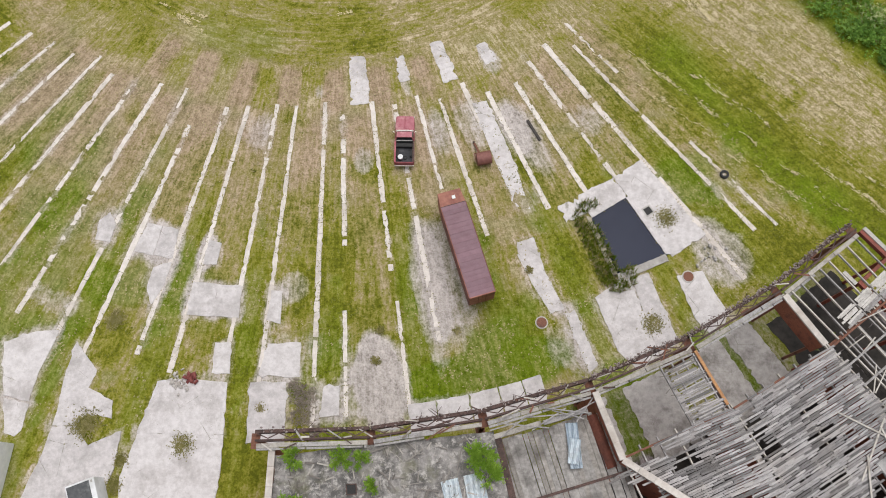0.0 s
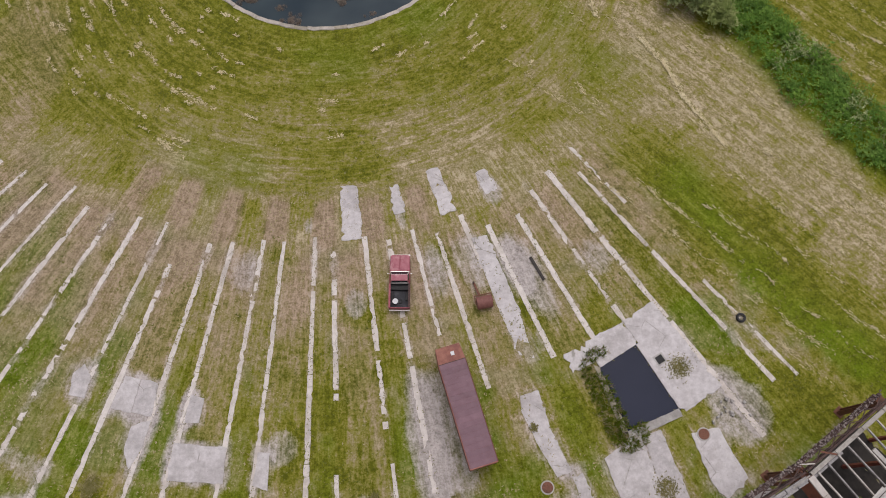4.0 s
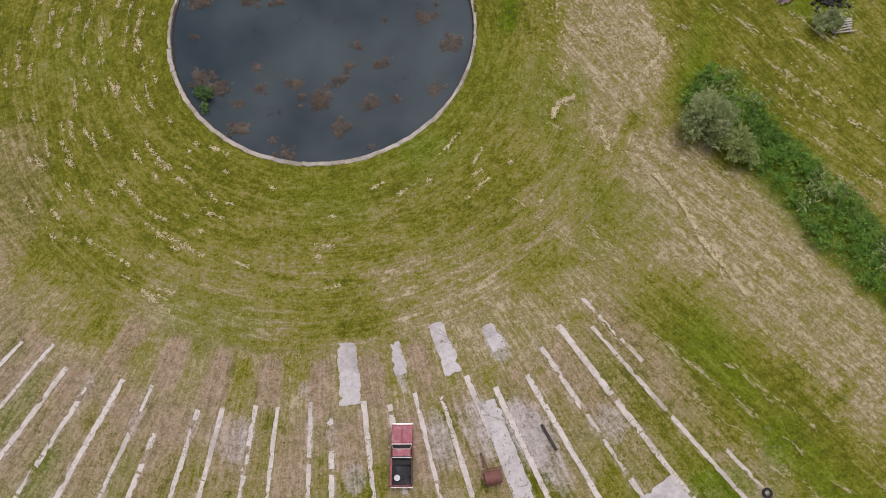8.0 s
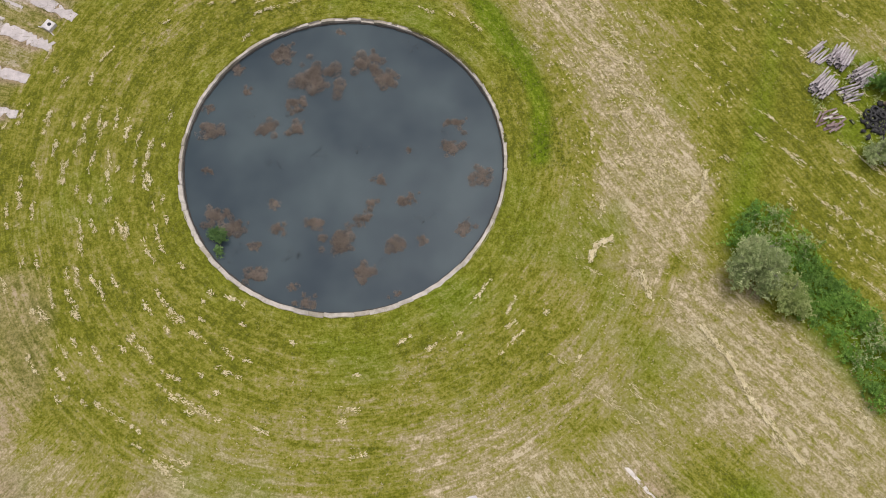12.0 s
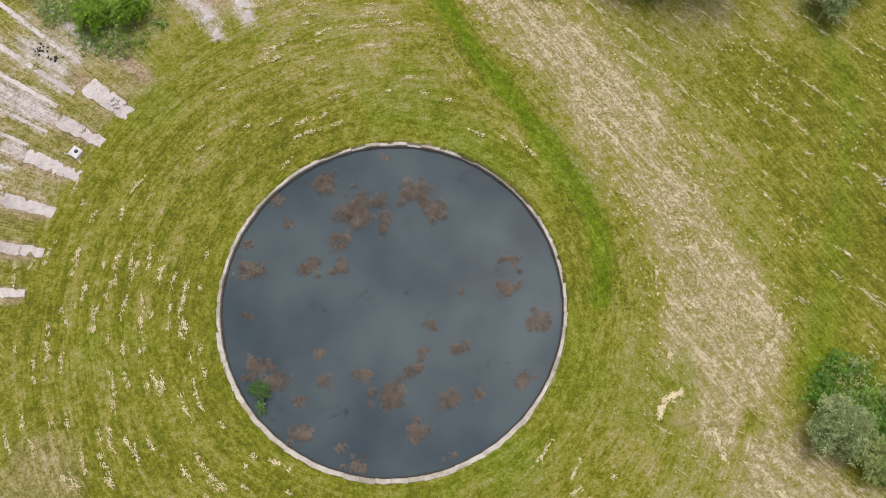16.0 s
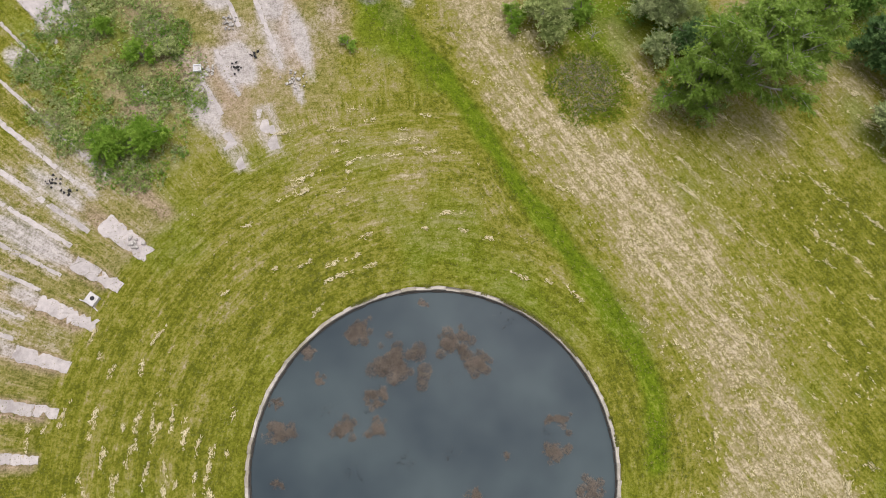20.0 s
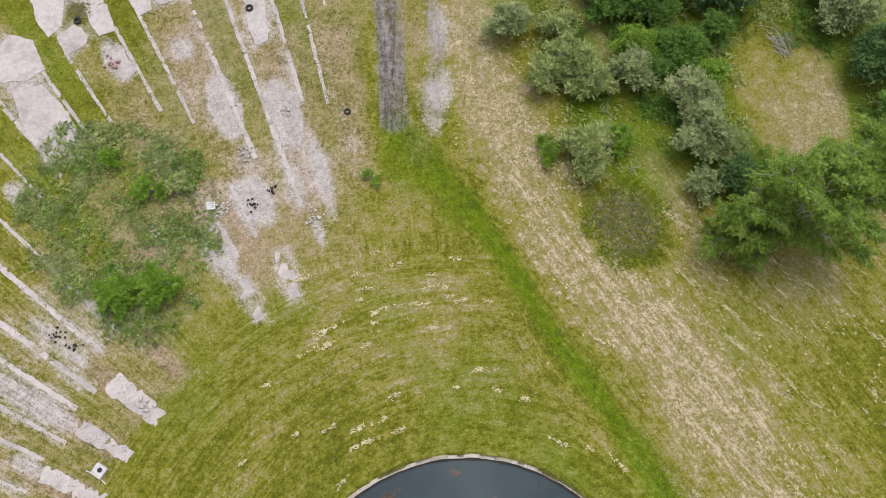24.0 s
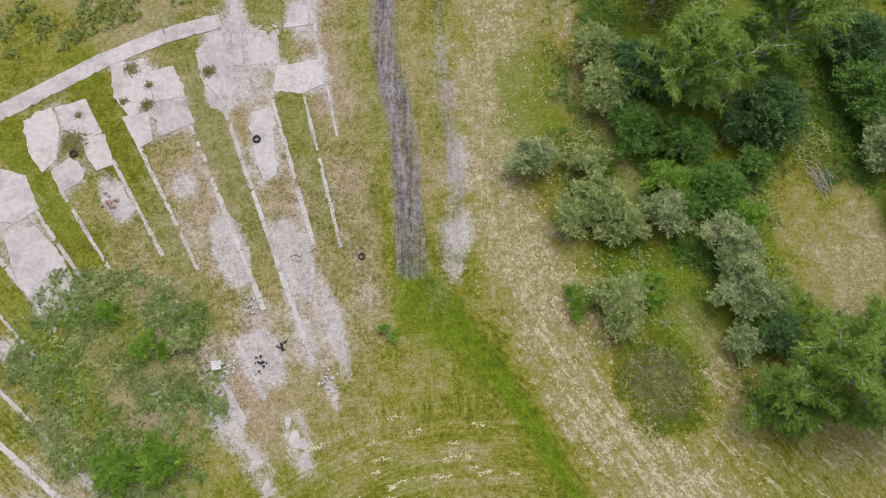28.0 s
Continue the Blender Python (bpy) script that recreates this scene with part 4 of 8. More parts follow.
def girder(a0, a1, dark, seed):
    """A laced steel girder over one stall's front with a pale lintel behind it."""
    r = random.Random(seed)
    p, q = Vector((*polar(FRONT - 0.35, a0), TOP)), Vector((*polar(FRONT - 0.35, a1), TOP))
    ln = (q - p).length
    root = thing("front_girder", Matrix.Translation(p) @ (q - p).to_track_quat("X", "Z").to_matrix().to_4x4(), "rusty laced steel girder over a roundhouse stall", "girder", "stall front girders")
    steel = DARK_RUST
    for y in (0.42, -0.28):
        for z in (0.0, -0.75):
            box_part("chord", 0.1, ln - 0.1, y - (0.14 if y > 0 else 0.08), y + (0.14 if y > 0 else 0.08), z - 0.06, z + 0.06, steel, root, 0.012)
    box_part("web_plate", 0.1, ln - 0.1, 0.4, 0.44, -0.69, -0.06, steel, root)
    n = int(ln / 0.9)
    for k in range(n):
        bm = bmesh.new()
        x = 0.3 + k * (ln - 0.6) / n
        s = 1 if k % 2 else -1
        beam_bm(bm, (x, -0.2 * s + 0.05, 0.075), (x + (ln - 0.6) / n, 0.2 * s + 0.05, 0.075 + r.uniform(-0.02, 0.02)), 0.09, 0.03)
        part("lacing_bar", bm, steel, root)
    for k in range(r.randint(5, 8)):
        bm = bmesh.new()
        x, y = r.uniform(1, ln - 1), r.uniform(0.0, 0.5)
        tube_bm(bm, [(x, y, 0.05), (x + r.uniform(-0.5, 0.5), y + r.uniform(0.1, 0.5), 0.3), (x + r.uniform(-0.9, 0.6), y + r.uniform(0.3, 0.9), r.uniform(0.4, 0.7))], [0.035, 0.03, 0.02], 6)
        part("bent_rod", bm, steel, root)
    lintel = thing("stall_lintel", Matrix.Translation(p) @ (q - p).to_track_quat("X", "Z").to_matrix().to_4x4(), "bleached timber and concrete lintel behind the girder", "lintel", "stall lintels")
    x = 0.2
    while x < ln - 0.3:
        w = min(r.uniform(1.2, 3.4), ln - 0.2 - x)
        box_part("plank", x, x + w - 0.03, -0.86 + r.uniform(-0.03, 0.03), -0.52, -0.3, -0.02 + r.uniform(-0.09, 0.03), r.choice((LINTEL_WOOD, LINTEL_WOOD, WOOD)), lintel, 0.02)
        x += w
    x = 0.2
    while x < ln - 0.3:
        w = min(r.uniform(2.5, 5.0), ln - 0.2 - x)
        if r.random() < 0.85:
            box_part("board", x, x + w - 0.1, -1.08 + r.uniform(-0.03, 0.03), -0.9, -0.4, -0.12 + r.uniform(-0.04, 0.03), WOOD, lintel, 0.015)
        x += w
    return root


for k, (a0, a1) in enumerate(zip(EDGES, EDGES[1:])):
    girder(a0, a1, k < 3 or k > 4, 40 + k)
for k, a in enumerate(EDGES):
    post = thing("stall_post", bay(FRONT, a), "tall rusty steel post between two stall fronts", "post", "stall front posts")
    box_part("base_plate", -0.42, 0.42, -0.42, 0.42, 0, 0.08, RUST, post, 0.01)
    for x in (-0.2, 0.2):
        box_part("flange", x - 0.03, x + 0.03, -0.22, 0.22, 0.08, TOP - 0.84, RUST, post, 0.008)
    box_part("web", -0.17, 0.17, -0.02, 0.02, 0.08, TOP - 0.84, RUST, post)
    box_part("cap_plate", -0.36, 0.36, -0.7, 0.55, TOP - 0.84, TOP - 0.812, RUST, post, 0.008)
spots = []
for k in range(520):
    a = rng.uniform(19.5, 40.5) if k % 5 else rng.uniform(-1.5, 19.3)
    w = math.cos(radians(((a - 19.3) % 7) - 3.5)) / math.cos(radians(3.5))
    r = FRONT * math.cos(radians(3.5)) / math.cos(radians(((a - 19.3) % 7) - 3.5)) - 0.75 + rng.uniform(-0.34, 0.1)
    spots.append((*polar(r, a), TOP + 0.1 + rng.uniform(0, 0.08)))
rubble("girder_rubble", spots, 0.075, plain("grey_mortar_rubble", (0.12, 0.09, 0.085), (0.34, 0.29, 0.27), 2.5, 0.95, 0.0, (0.07, 0.045, 0.042)), "loose grey and rusty rubble lying on the girders")


for k in range(46):
    a = rng.uniform(-1.2, 40)
    near = ((a - 19.3) % 7) - 3.5
    q = FRONT * math.cos(radians(3.5)) / math.cos(radians(near)) + rng.uniform(-0.9, 0.55)
    ob = thing("front_scrap", bay(q, a, TOP + 0.02 + 0.12 * rng.random()) @ pose(0, 0, 0, 0, rng.uniform(-12, 12), rng.gauss(0, 30)), "bent rusty strip or splintered board lying on the stall front", "scrap", "scrap on the stall fronts")
    ln = rng.uniform(0.5, 1.9)
    box_part("strip", -ln / 2, ln / 2, -rng.uniform(0.03, 0.09), rng.uniform(0.03, 0.09), 0, 0.04, rng.choice((LINTEL_WOOD, WOOD, RUST, DARK_RUST, PALE_WOOD)), ob)


def firewall(a, r0, r1, top, name="firewall", bend=None, low=0.0, cope=COPING, label="red brick fire wall between two stalls with a pale coping"):
    """A brick wall running outward, its courses broken into panels, with coping stones; bend: a second run (angle, radius, top)."""
    root = thing(name, bay(r0, a), label, "brick wall", "stall fire walls", "structure")
    runs = [((0, 0, top), (0, r1 - r0, top))]
    if bend:
        inv = bay(r0, a).inverted()
        e = inv @ Vector((*polar(bend[1], bend[0]), bend[2]))
        runs.append((runs[0][1], tuple(e)))
    for p, q in runs:
        p, q = Vector(p), Vector(q)
        flat = Vector((q.x - p.x, q.y - p.y, 0))
        m = Matrix.Translation((p.x, p.y, 0)) @ flat.to_track_quat("Y", "Z").to_matrix().to_4x4()
        n = max(1, round(flat.length / 1.5))
        for k in range(n):
            u0, u1 = flat.length * k / n, flat.length * (k + 1) / n
            t0, t1 = p.z + (q.z - p.z) * k / n, p.z + (q.z - p.z) * (k + 1) / n
            bm = bmesh.new()
            add_box(bm, -0.2, 0.2, u0, u1, low, t0 - 0.2, m)
            part("brick_panel", bm, BRICK_RED, root)
            bm = bmesh.new()
            vs = add_box(bm, -0.27, 0.27, u0 + 0.006, u1 - 0.006, -0.2, 0.0, None, 0.02)
            for v in vs:
                v.co.z += t0 + (t1 - t0) * (v.co.y - u0) / (u1 - u0) + 0.003
            bmesh.ops.transform(bm, matrix=m, verts=bm.verts)
            part("coping_stone", bm, cope, root)
    return root


firewall(19.3, 76.05, 81.7, TOP + 0.45, bend=(21.5, 86.2, TOP + 1.3))
firewall(-0.7, 76.05, 96, TOP - 0.4, label="red brick end wall with mossy pale coping")
hung = firewall(33.3, 76.1, 81.2, TOP + 0.1, low=TOP - 2.6, label="red brick upper wall between two stalls on steel props")
for y in (0.4, 4.7):
    box_part("prop", -0.12, 0.12, y - 0.12, y + 0.12, 0, TOP - 2.602, RUST, hung, 0.01)
firewall(12.9, 77.3, 96, TOP - 0.7, cope=DARK_RUST, label="low brick wall with a charred top between two stalls")
firewall(26.3, 82.0, 96.5, TOP - 0.5, label="red brick wall under the board roof")
firewall(33.4, 82.0, 96.5, TOP - 0.5, label="red brick wall under the board roof")
firewall(19.8, 88.0, 96.5, TOP - 0.5, label="red brick wall under the board roof")

# unseen wall, added to close the rear and keep light out of the stalls
back = thing("back_wall", pose(0, 0, 0), "unseen red brick back wall added to darken the roundhouse inside", "brick wall", kind="structure")
for k in range(24):
    a0, a1 = -0.6 + k * 1.7125, -0.6 + (k + 1) * 1.7125
    bm = bmesh.new()
    beam_bm(bm, (*polar(98.5, a0), 3.2), (*polar(98.5, a1), 3.2), 0.4, 6.4)
    part("brick_panel", bm, BRICK_RED, back)

# sound but littered felt roof over two stalls
def roof_deck(a0, a1, r0, r1, z, material, label, name="flat_roof"):
    pts = [polar(r0, a0), polar(r1, a0), polar(r1, a1), polar(r0, a1)]
    ob = outline_slab(name, pts, material, label, z, 0.25, 0.05, 0.6, category="roof")
    return ob


def litter_felt():
    n = Nodes("littered_roof_felt")
    col = n.mix(n.ramp(n.noise(0.9, 6, 0.7), (0.4, 0.0), (0.62, 1.0)), (0.1, 0.096, 0.092), (0.29, 0.275, 0.265))
    col = n.mix(n.ramp(n.noise(2.4, 5, 0.7), (0.5, 0.0), (0.66, 1.0)), col, (0.44, 0.42, 0.4))
    col = n.mix(n.math("MULTIPLY", n.ramp(n.noise(0.35, 4), (0.55, 0.0), (0.68, 1.0)), 0.6), col, (0.12, 0.12, 0.05))
    return n.finish(col, 0.95, 0.0, n.noise(9, 5), 0.06)


LITTER = litter_felt()
roof_deck(-0.5, 12.7, 76.75, 95, TOP - 0.75, LITTER, "grey flat roof covered in torn felt, splinters and moss")
splinters = []
for k in range(330):
    a, r = rng.uniform(0.2, 12.2), rng.uniform(77.0, 84.5)
    x, y = polar(r, a)
    th, ln = rng.uniform(0, math.pi), rng.uniform(0.3, 2.6) * (1.0 if rng.random() < 0.16 else 0.4)
    splinters.append((x, y, th, ln))
bm = bmesh.new()
for x, y, th, ln in splinters:
    z = TOP - 0.66 + rng.uniform(0, 0.08)
    beam_bm(bm, (x, y, z), (x + ln * math.cos(th), y + ln * math.sin(th), z + rng.uniform(-0.02, 0.1)), rng.uniform(0.03, 0.13), 0.04)
tagged(part("roof_splinters", bm, SPLINTER), "pale broken timber splinters scattered on the flat roof", "splinters", kind="stuff")
hatch = thing("roof_hatch", bay(79.5, 4.0, TOP - 0.69), "open square hatch in the littered roof", "roof hatch")
for x0, x1, y0, y1 in ((-0.42, -0.34, -0.42, 0.42), (0.34, 0.42, -0.42, 0.42), (-0.34, 0.34, -0.42, -0.34), (-0.34, 0.34, 0.34, 0.42)):
    box_part("curb", x0, x1, y0, y1, 0, 0.1, DARK_RUST, hatch, 0.015)
box_part("opening", -0.34, 0.34, -0.34, 0.34, 0.0, 0.03, BLACK, hatch)


def corrugated(name, m, w, ln, material, label, wave=0.15, group=""):
    root_bm = bmesh.new()
    n = int(w / wave * 4)
    rows = []
    for j in range(5):
        y = ln * j / 4
        rows.append([root_bm.verts.new((w * i / n - w / 2, y, 0.035 * math.sin(i / 4 * math.tau) + 0.03 * math.sin(y + i))) for i in range(n + 1)])
    for p, q in zip(rows, rows[1:]):
        for i in range(n):
            root_bm.faces.new((p[i], p[i + 1], q[i + 1], q[i]))
    ob = part(name, root_bm, material)
    mod = ob.modifiers.new("thickness", "SOLIDIFY")
    mod.thickness = 0.01
    ob.matrix_world = m
    return tagged(ob, label, "metal sheet", group)


ZINC = plain("pale_blue_zinc", (0.42, 0.48, 0.53), (0.58, 0.64, 0.68), 3, 0.5, 0.3, (0.33, 0.33, 0.32))
BLUE_ZINC = plain("blue_zinc", (0.26, 0.32, 0.38), (0.4, 0.46, 0.52), 3, 0.5, 0.3, (0.5, 0.52, 0.54))
corrugated("roofing_sheet", bay(79.6, 11.0, TOP - 0.6), 1.6, 4.0, ZINC, "loose pale blue corrugated sheet lying on the flat roof", group="loose roofing sheets")
corrugated("roofing_sheet", bay(79.5, 9.6, TOP - 0.58) @ pose(0, 0.2, 0, 0, 0, 4), 1.4, 4.0, ZINC, "loose pale blue corrugated sheet lying on the flat roof", group="loose roofing sheets")

# lower plank roof in the next stall
deck = thing("plank_roof", bay(77.4, 16.1, TOP - 0.9), "grey-brown plank roof with a tar-stained surface", "roof")
GREY_PLANK = plain("grey_planks", (0.19, 0.178, 0.17), (0.36, 0.345, 0.33), 3.2, 0.95, 0.0, (0.075, 0.066, 0.06))
BROWN_PLANK = plain("brown_planks", (0.17, 0.155, 0.14), (0.32, 0.3, 0.28), 3.2, 0.95, 0.0, (0.06, 0.05, 0.045))
for k in range(23):
    x = -4.95 + k * 0.43
    tone = GREY_PLANK if rng.random() < 0.6 else BROWN_PLANK
    box_part("plank", x, x + 0.425 - (rng.random() < 0.35) * rng.uniform(0.02, 0.09), rng.uniform(-0.12, 0.1), 13 + rng.uniform(-0.1, 0.1), -0.06, rng.uniform(-0.02, 0.02) - 0.05 * (k % 5 == 0), tone, deck, 0.006)
for y in (0.4, 5.4, 10.5):
    box_part("cross_beam", -4.9, 4.9, y - 0.12, y + 0.12, -0.42, -0.065, RUST, deck, 0.01)
box_part("steel_strap", -4.9, 4.9, 5.0, 5.22, 0.03, 0.1, DARK_RUST, deck, 0.01)
box_part("front_sill", 0.6, 4.6, -0.6, -0.2, -0.1, 0.3, LINTEL_WOOD, deck, 0.04)
box_part("front_sill", -3.4, 0.4, -0.55, -0.15, -0.1, 0.3, WOOD, deck, 0.04)
rusty = thing("rusty_tank_sheet", bay(77.6, 18.75, TOP - 0.8), "curved rust-red steel sheet resting on the plank roof", "metal sheet")
bm = bmesh.new()
vs = [[bm.verts.new((-0.42 + 0.084 * i, y, 0.22 * math.sin(i / 10 * math.pi))) for i in range(11)] for y in (0.0, 1.5, 3.0, 4.4)]
for p, q in zip(vs, vs[1:]):
    for i in range(10):
        bm.faces.new((p[i], p[i + 1], q[i + 1], q[i]))
bmesh.ops.solidify(bm, geom=list(bm.faces), thickness=0.03)
part("sheet", bm, plain("bright_rust", (0.15, 0.05, 0.035), (0.24, 0.085, 0.055), 5, 0.85, 0.0, (0.1, 0.045, 0.035)), rusty)
for i in range(4):
    box_part("rib", -0.46, 0.46, 0.2 + i * 1.3, 0.3 + i * 1.3, -0.05, 0.02, RUST, rusty)
corrugated("roofing_sheet", bay(77.7, 17.4, TOP - 0.72) @ pose(0, 0, 0, 4, 0, -14), 1.0, 3.6, BLUE_ZINC, "bent blue-grey corrugated sheet sliding off the plank roof", group="loose roofing sheets")
corrugated("roofing_sheet", bay(79.0, 17.3, TOP - 0.55) @ pose(0, 0, 0, 6, 3, -26), 0.9, 2.0, ZINC, "bent pale corrugated sheet lying on the plank roof", group="loose roofing sheets")
for k in range(9):
    pole = bay(76.4 + rng.uniform(0, 0.6), rng.uniform(14, 19), TOP - 0.45 + 0.05 * k)
    ob = thing("loose_pole", pole @ pose(0, 0, 0, 0, rng.uniform(-6, 6), rng.uniform(-35, 35)), "grey loose timber pole lying over the stall front", "pole", "loose timbers")
    box_part("pole", -rng.uniform(0.8, 2.2), rng.uniform(0.8, 2.2), -0.05, 0.05, 0, 0.09, WOOD, ob, 0.01)

# board roof over two stalls: planks along the arc on purlins
PLANKS = []
for ln in (1.0, 1.7, 2.6):
    for v in range(2):
        bm = bmesh.new()
        add_box(bm, 0, ln - 0.03, 0, 0.155, 0, 0.035)
        for vert in bm.verts:
            vert.co.x += rng.uniform(-0.06, 0.06)
            vert.co.z += rng.uniform(-0.008, 0.008)
        me = bpy.data.meshes.new("board")
        bm.normal_update()
        bm.to_mesh(me)
        bm.free()
        me.materials.append(None)
        PLANKS.append((ln, me))


def weathered_boards():
    n = Nodes("silvered_boards")
    rnd = n.tree.nodes.new("ShaderNodeObjectInfo").outputs["Random"]
    col = n.mix(n.ramp(n.noise(1.0, 5, 0.65, n.local(), (3.0, 40.0, 10.0)), (0.3, 0.0), (0.7, 1.0)), (0.15, 0.143, 0.147), (0.385, 0.376, 0.38))
    col = n.mix(n.math("MULTIPLY", n.ramp(n.noise(0.5, 4), (0.45, 0.0), (0.65, 1.0)), 0.5), col, (0.26, 0.24, 0.225))
    col = n.mix(0.75, col, n.mix(rnd, (0.1, 0.095, 0.09), (0.88, 0.87, 0.86)), "OVERLAY")
    return n.finish(col, 0.9, 0.0, n.noise(3.0, 4, 0.6, n.local(), (3.0, 60.0, 10.0)), 0.008)


SILVER_BOARD = weathered_boards()
for ln, me in PLANKS:
    me.materials[0] = SILVER_BOARD


def board_roof(a, depth, skip, cut=None):
    """Boards over one stall; skip: the share that has fallen; cut(x, y): where none are left."""
    root = thing("board_roof", bay(81.5 * math.cos(radians(3.5)), a, TOP + 0.35), "decayed roof of silver-grey boards with many gaps", "roof", "board roofs")
    r = random.Random(int(a * 10))
    half0 = 81.5 * math.sin(radians(3.5))
    for k in range(int(depth / 1.9) + 1):
        y = 0.1 + k * 1.9
        h = half0 * (81.5 + y) / 81.5
        box_part("purlin", -h + 0.1, h - 0.1, y - 0.08, y + 0.08, -0.24, -0.012, RUST if k == 0 else WOOD, root, 0.01)
    for k in range(7):
        x = (k - 3) * 1.62
        box_part("rafter", x - 0.06, x + 0.06, -0.35, depth, -0.5, -0.245, PALE_WOOD if k % 3 == 0 else WOOD, root, 0.008)
    y, count = 0.0, 0
    while y < depth and count < 330:
        h = half0 * (81.5 + y) / 81.5
        x = -h + r.uniform(-0.5, 0.1)
        while x < h - 0.4 and count < 330:
            ln, me = r.choice(PLANKS)
            cell = math.sin(1.7 * math.floor(x / 1.62) + 2.3 * math.floor(y / 0.75) * 1.3 + a) * math.sin(3.1 * math.floor(y / 0.75) + 0.9 * math.floor(x / 1.62))
            lost = r.random() < skip * 0.45 or cell > 0.8
            if not lost and not (cut and cut(x + ln / 2, y)):
                ob = link_mesh("board", me, root)
                ob.matrix_local = pose(x, y, r.uniform(0, 0.03), r.uniform(-3, 3), r.uniform(-0.6, 0.6), r.gauss(0, 0.9))
                count += 1
            x += ln + 0.01
        y += 0.172 + r.uniform(0.0, 0.035)
    return root


board_roof(22.8, 11.5, 0.1, lambda x, y: (y < 1.0 and x > 1.2) or (1.0 < y < 2.6 and 0.2 < x < 1.6) or x > 4.2 - 0.7 * (y - 2) and y > 2)
board_roof(29.8, 13.0, 0.11, lambda x, y: y > 8 and x < -1 and (y - 8) > (x + 5) * 0.6)
board_roof(36.8, 14.0, 0.12, lambda x, y: y < 9.0 or x < 0.5)
# remnant in the open stall before it, on long rafters
root = thing("roof_remnant", bay(76.5, 24.9, TOP + 0.05), "remnant of a grey board roof clinging to its rafters", "roof")
for k in range(4):
    x = -1.5 + k * 1.0
    box_part("rafter", x - 0.06, x + 0.06, -0.2, 5.1, -0.3, -0.04, WOOD, root, 0.01)
for k in range(40):
    if k not in (4, 5, 15, 27, 28) and rng.random() < 0.97:
        w = rng.uniform(0.7, 1.0)
        x0 = -1.75 + (1 - w) * rng.uniform(0, 3.0)
        box_part("lath", x0, x0 + 3.3 * w, 0.1 + k * 0.122, 0.212 + k * 0.122, -0.035, rng.uniform(-0.005, 0.03), SILVER_BOARD, root, 0.0, pose(0, 0, 0, 0, 0, rng.gauss(0, 1.4)))
for k in range(12):
    bm = bmesh.new()
    x, y, th = rng.uniform(-1.6, 1.2), rng.uniform(0.2, 4.6), rng.uniform(-0.5, 0.5)
    beam_bm(bm, (x, y, 0.05), (x + 1.3 * math.cos(th), y + 1.3 * math.sin(th), 0.1), 0.07, 0.03)
    part("loose_lath", bm, SPLINTER, root)
for a, r0, r1, tone in ((26.3, 76.2, 81.4, ORANGE_WOOD),):
    beam = thing("stall_beam", bay(r0, a, TOP - 0.15), "split orange timber beam running back from the stall front", "beam")
    box_part("beam", -0.13, 0.13, 0, r1 - r0, -0.35, 0, tone, beam, 0.02)
    box_part("bracket", 0.15, 0.22, 0.1, r1 - r0 - 0.2, -0.45, -0.05, DARK_RUST, beam, 0.01)
    for y in (0.15, r1 - r0 - 0.2):
        box_part("prop", -0.1, 0.1, y - 0.1, y + 0.1, -TOP + 0.15, -0.355, RUST, beam, 0.01)
# open rafters and the collapsed strip in the end stall
root = thing("open_rafters", bay(76.3, 36.8, TOP + 0.0), "bare grey rafters over the roofless end stall", "rafters")
for k in range(8):
    x = -3.9 + k * 1.12
    bm = bmesh.new()
    beam_bm(bm, (x, -0.2, 0), (x + rng.uniform(-0.35, 0.35), 14 + rng.uniform(-0.6, 0.6), 0.15 + rng.uniform(-0.1, 0.1)), 0.11, 0.2)
    part("rafter", bm, PALE_WOOD if k % 2 else WOOD, root)
for k in range(14):
    bm = bmesh.new()
    x, y, th = rng.uniform(-4, 4), rng.uniform(4, 13), rng.uniform(-0.9, 0.9)
    ln = rng.uniform(1.2, 3.6)
    beam_bm(bm, (x, y, 0.2 + 0.02 * k), (x + ln * math.cos(th), y + ln * math.sin(th), 0.22 + 0.02 * k + rng.uniform(-0.1, 0.1)), 0.09, 0.06)
    part("fallen_lath", bm, PALE_WOOD, root)
bm = bmesh.new()
beam_bm(bm, (-4.9, 5.2, -0.2), (4.9, 5.0, -0.2), 0.2, 0.3)
part("tie_beam", bm, RUST, root)
bleached = plain("bleached_boards", (0.42, 0.4, 0.38), (0.58, 0.56, 0.53), 7, 0.9, 0.0, (0.27, 0.25, 0.23))
root = thing("fallen_roof_strip", bay(79.7, 37.0, TOP + 0.22) @ pose(0, 0, 0, 0, 0, 4), "white-bleached strip of fallen roof boards on the rafters", "roof boards")
for k in range(7):
    for j in range(3):
        w = rng.uniform(1.6, 2.0)
        x = -3.2 + j * 2.1 + rng.uniform(-0.1, 0.1)
        box_part("board", x, x + w, k * 0.21, 0.19 + k * 0.21, 0, 0.035 + rng.uniform(0, 0.02), bleached if k < 5 else WOOD, root, 0.004, pose(0, 0, 0, 0, 0, rng.gauss(0, 1.0)))
# red steel frame at the arc's end
frame_steel = plain("red_lead_steel", (0.17, 0.042, 0.03), (0.26, 0.075, 0.05), 6, 0.75, 0.0, (0.1, 0.035, 0.03))
root = thing("end_frame", bay(75.9, 39.0, TOP - 0.05), "dark red steel frame closing the end of the arc", "steel frame")
for x0, x1, y0, y1 in ((-2.1, -1.75, 0, 9), (1.5, 1.85, 3.0, 9), (-1.75, 1.5, 3.0, 3.3), (-1.75, 1.5, 5.9, 6.25)):
    box_part("beam", x0, x1, y0, y1, -0.45, 0, frame_steel, root, 0.015)
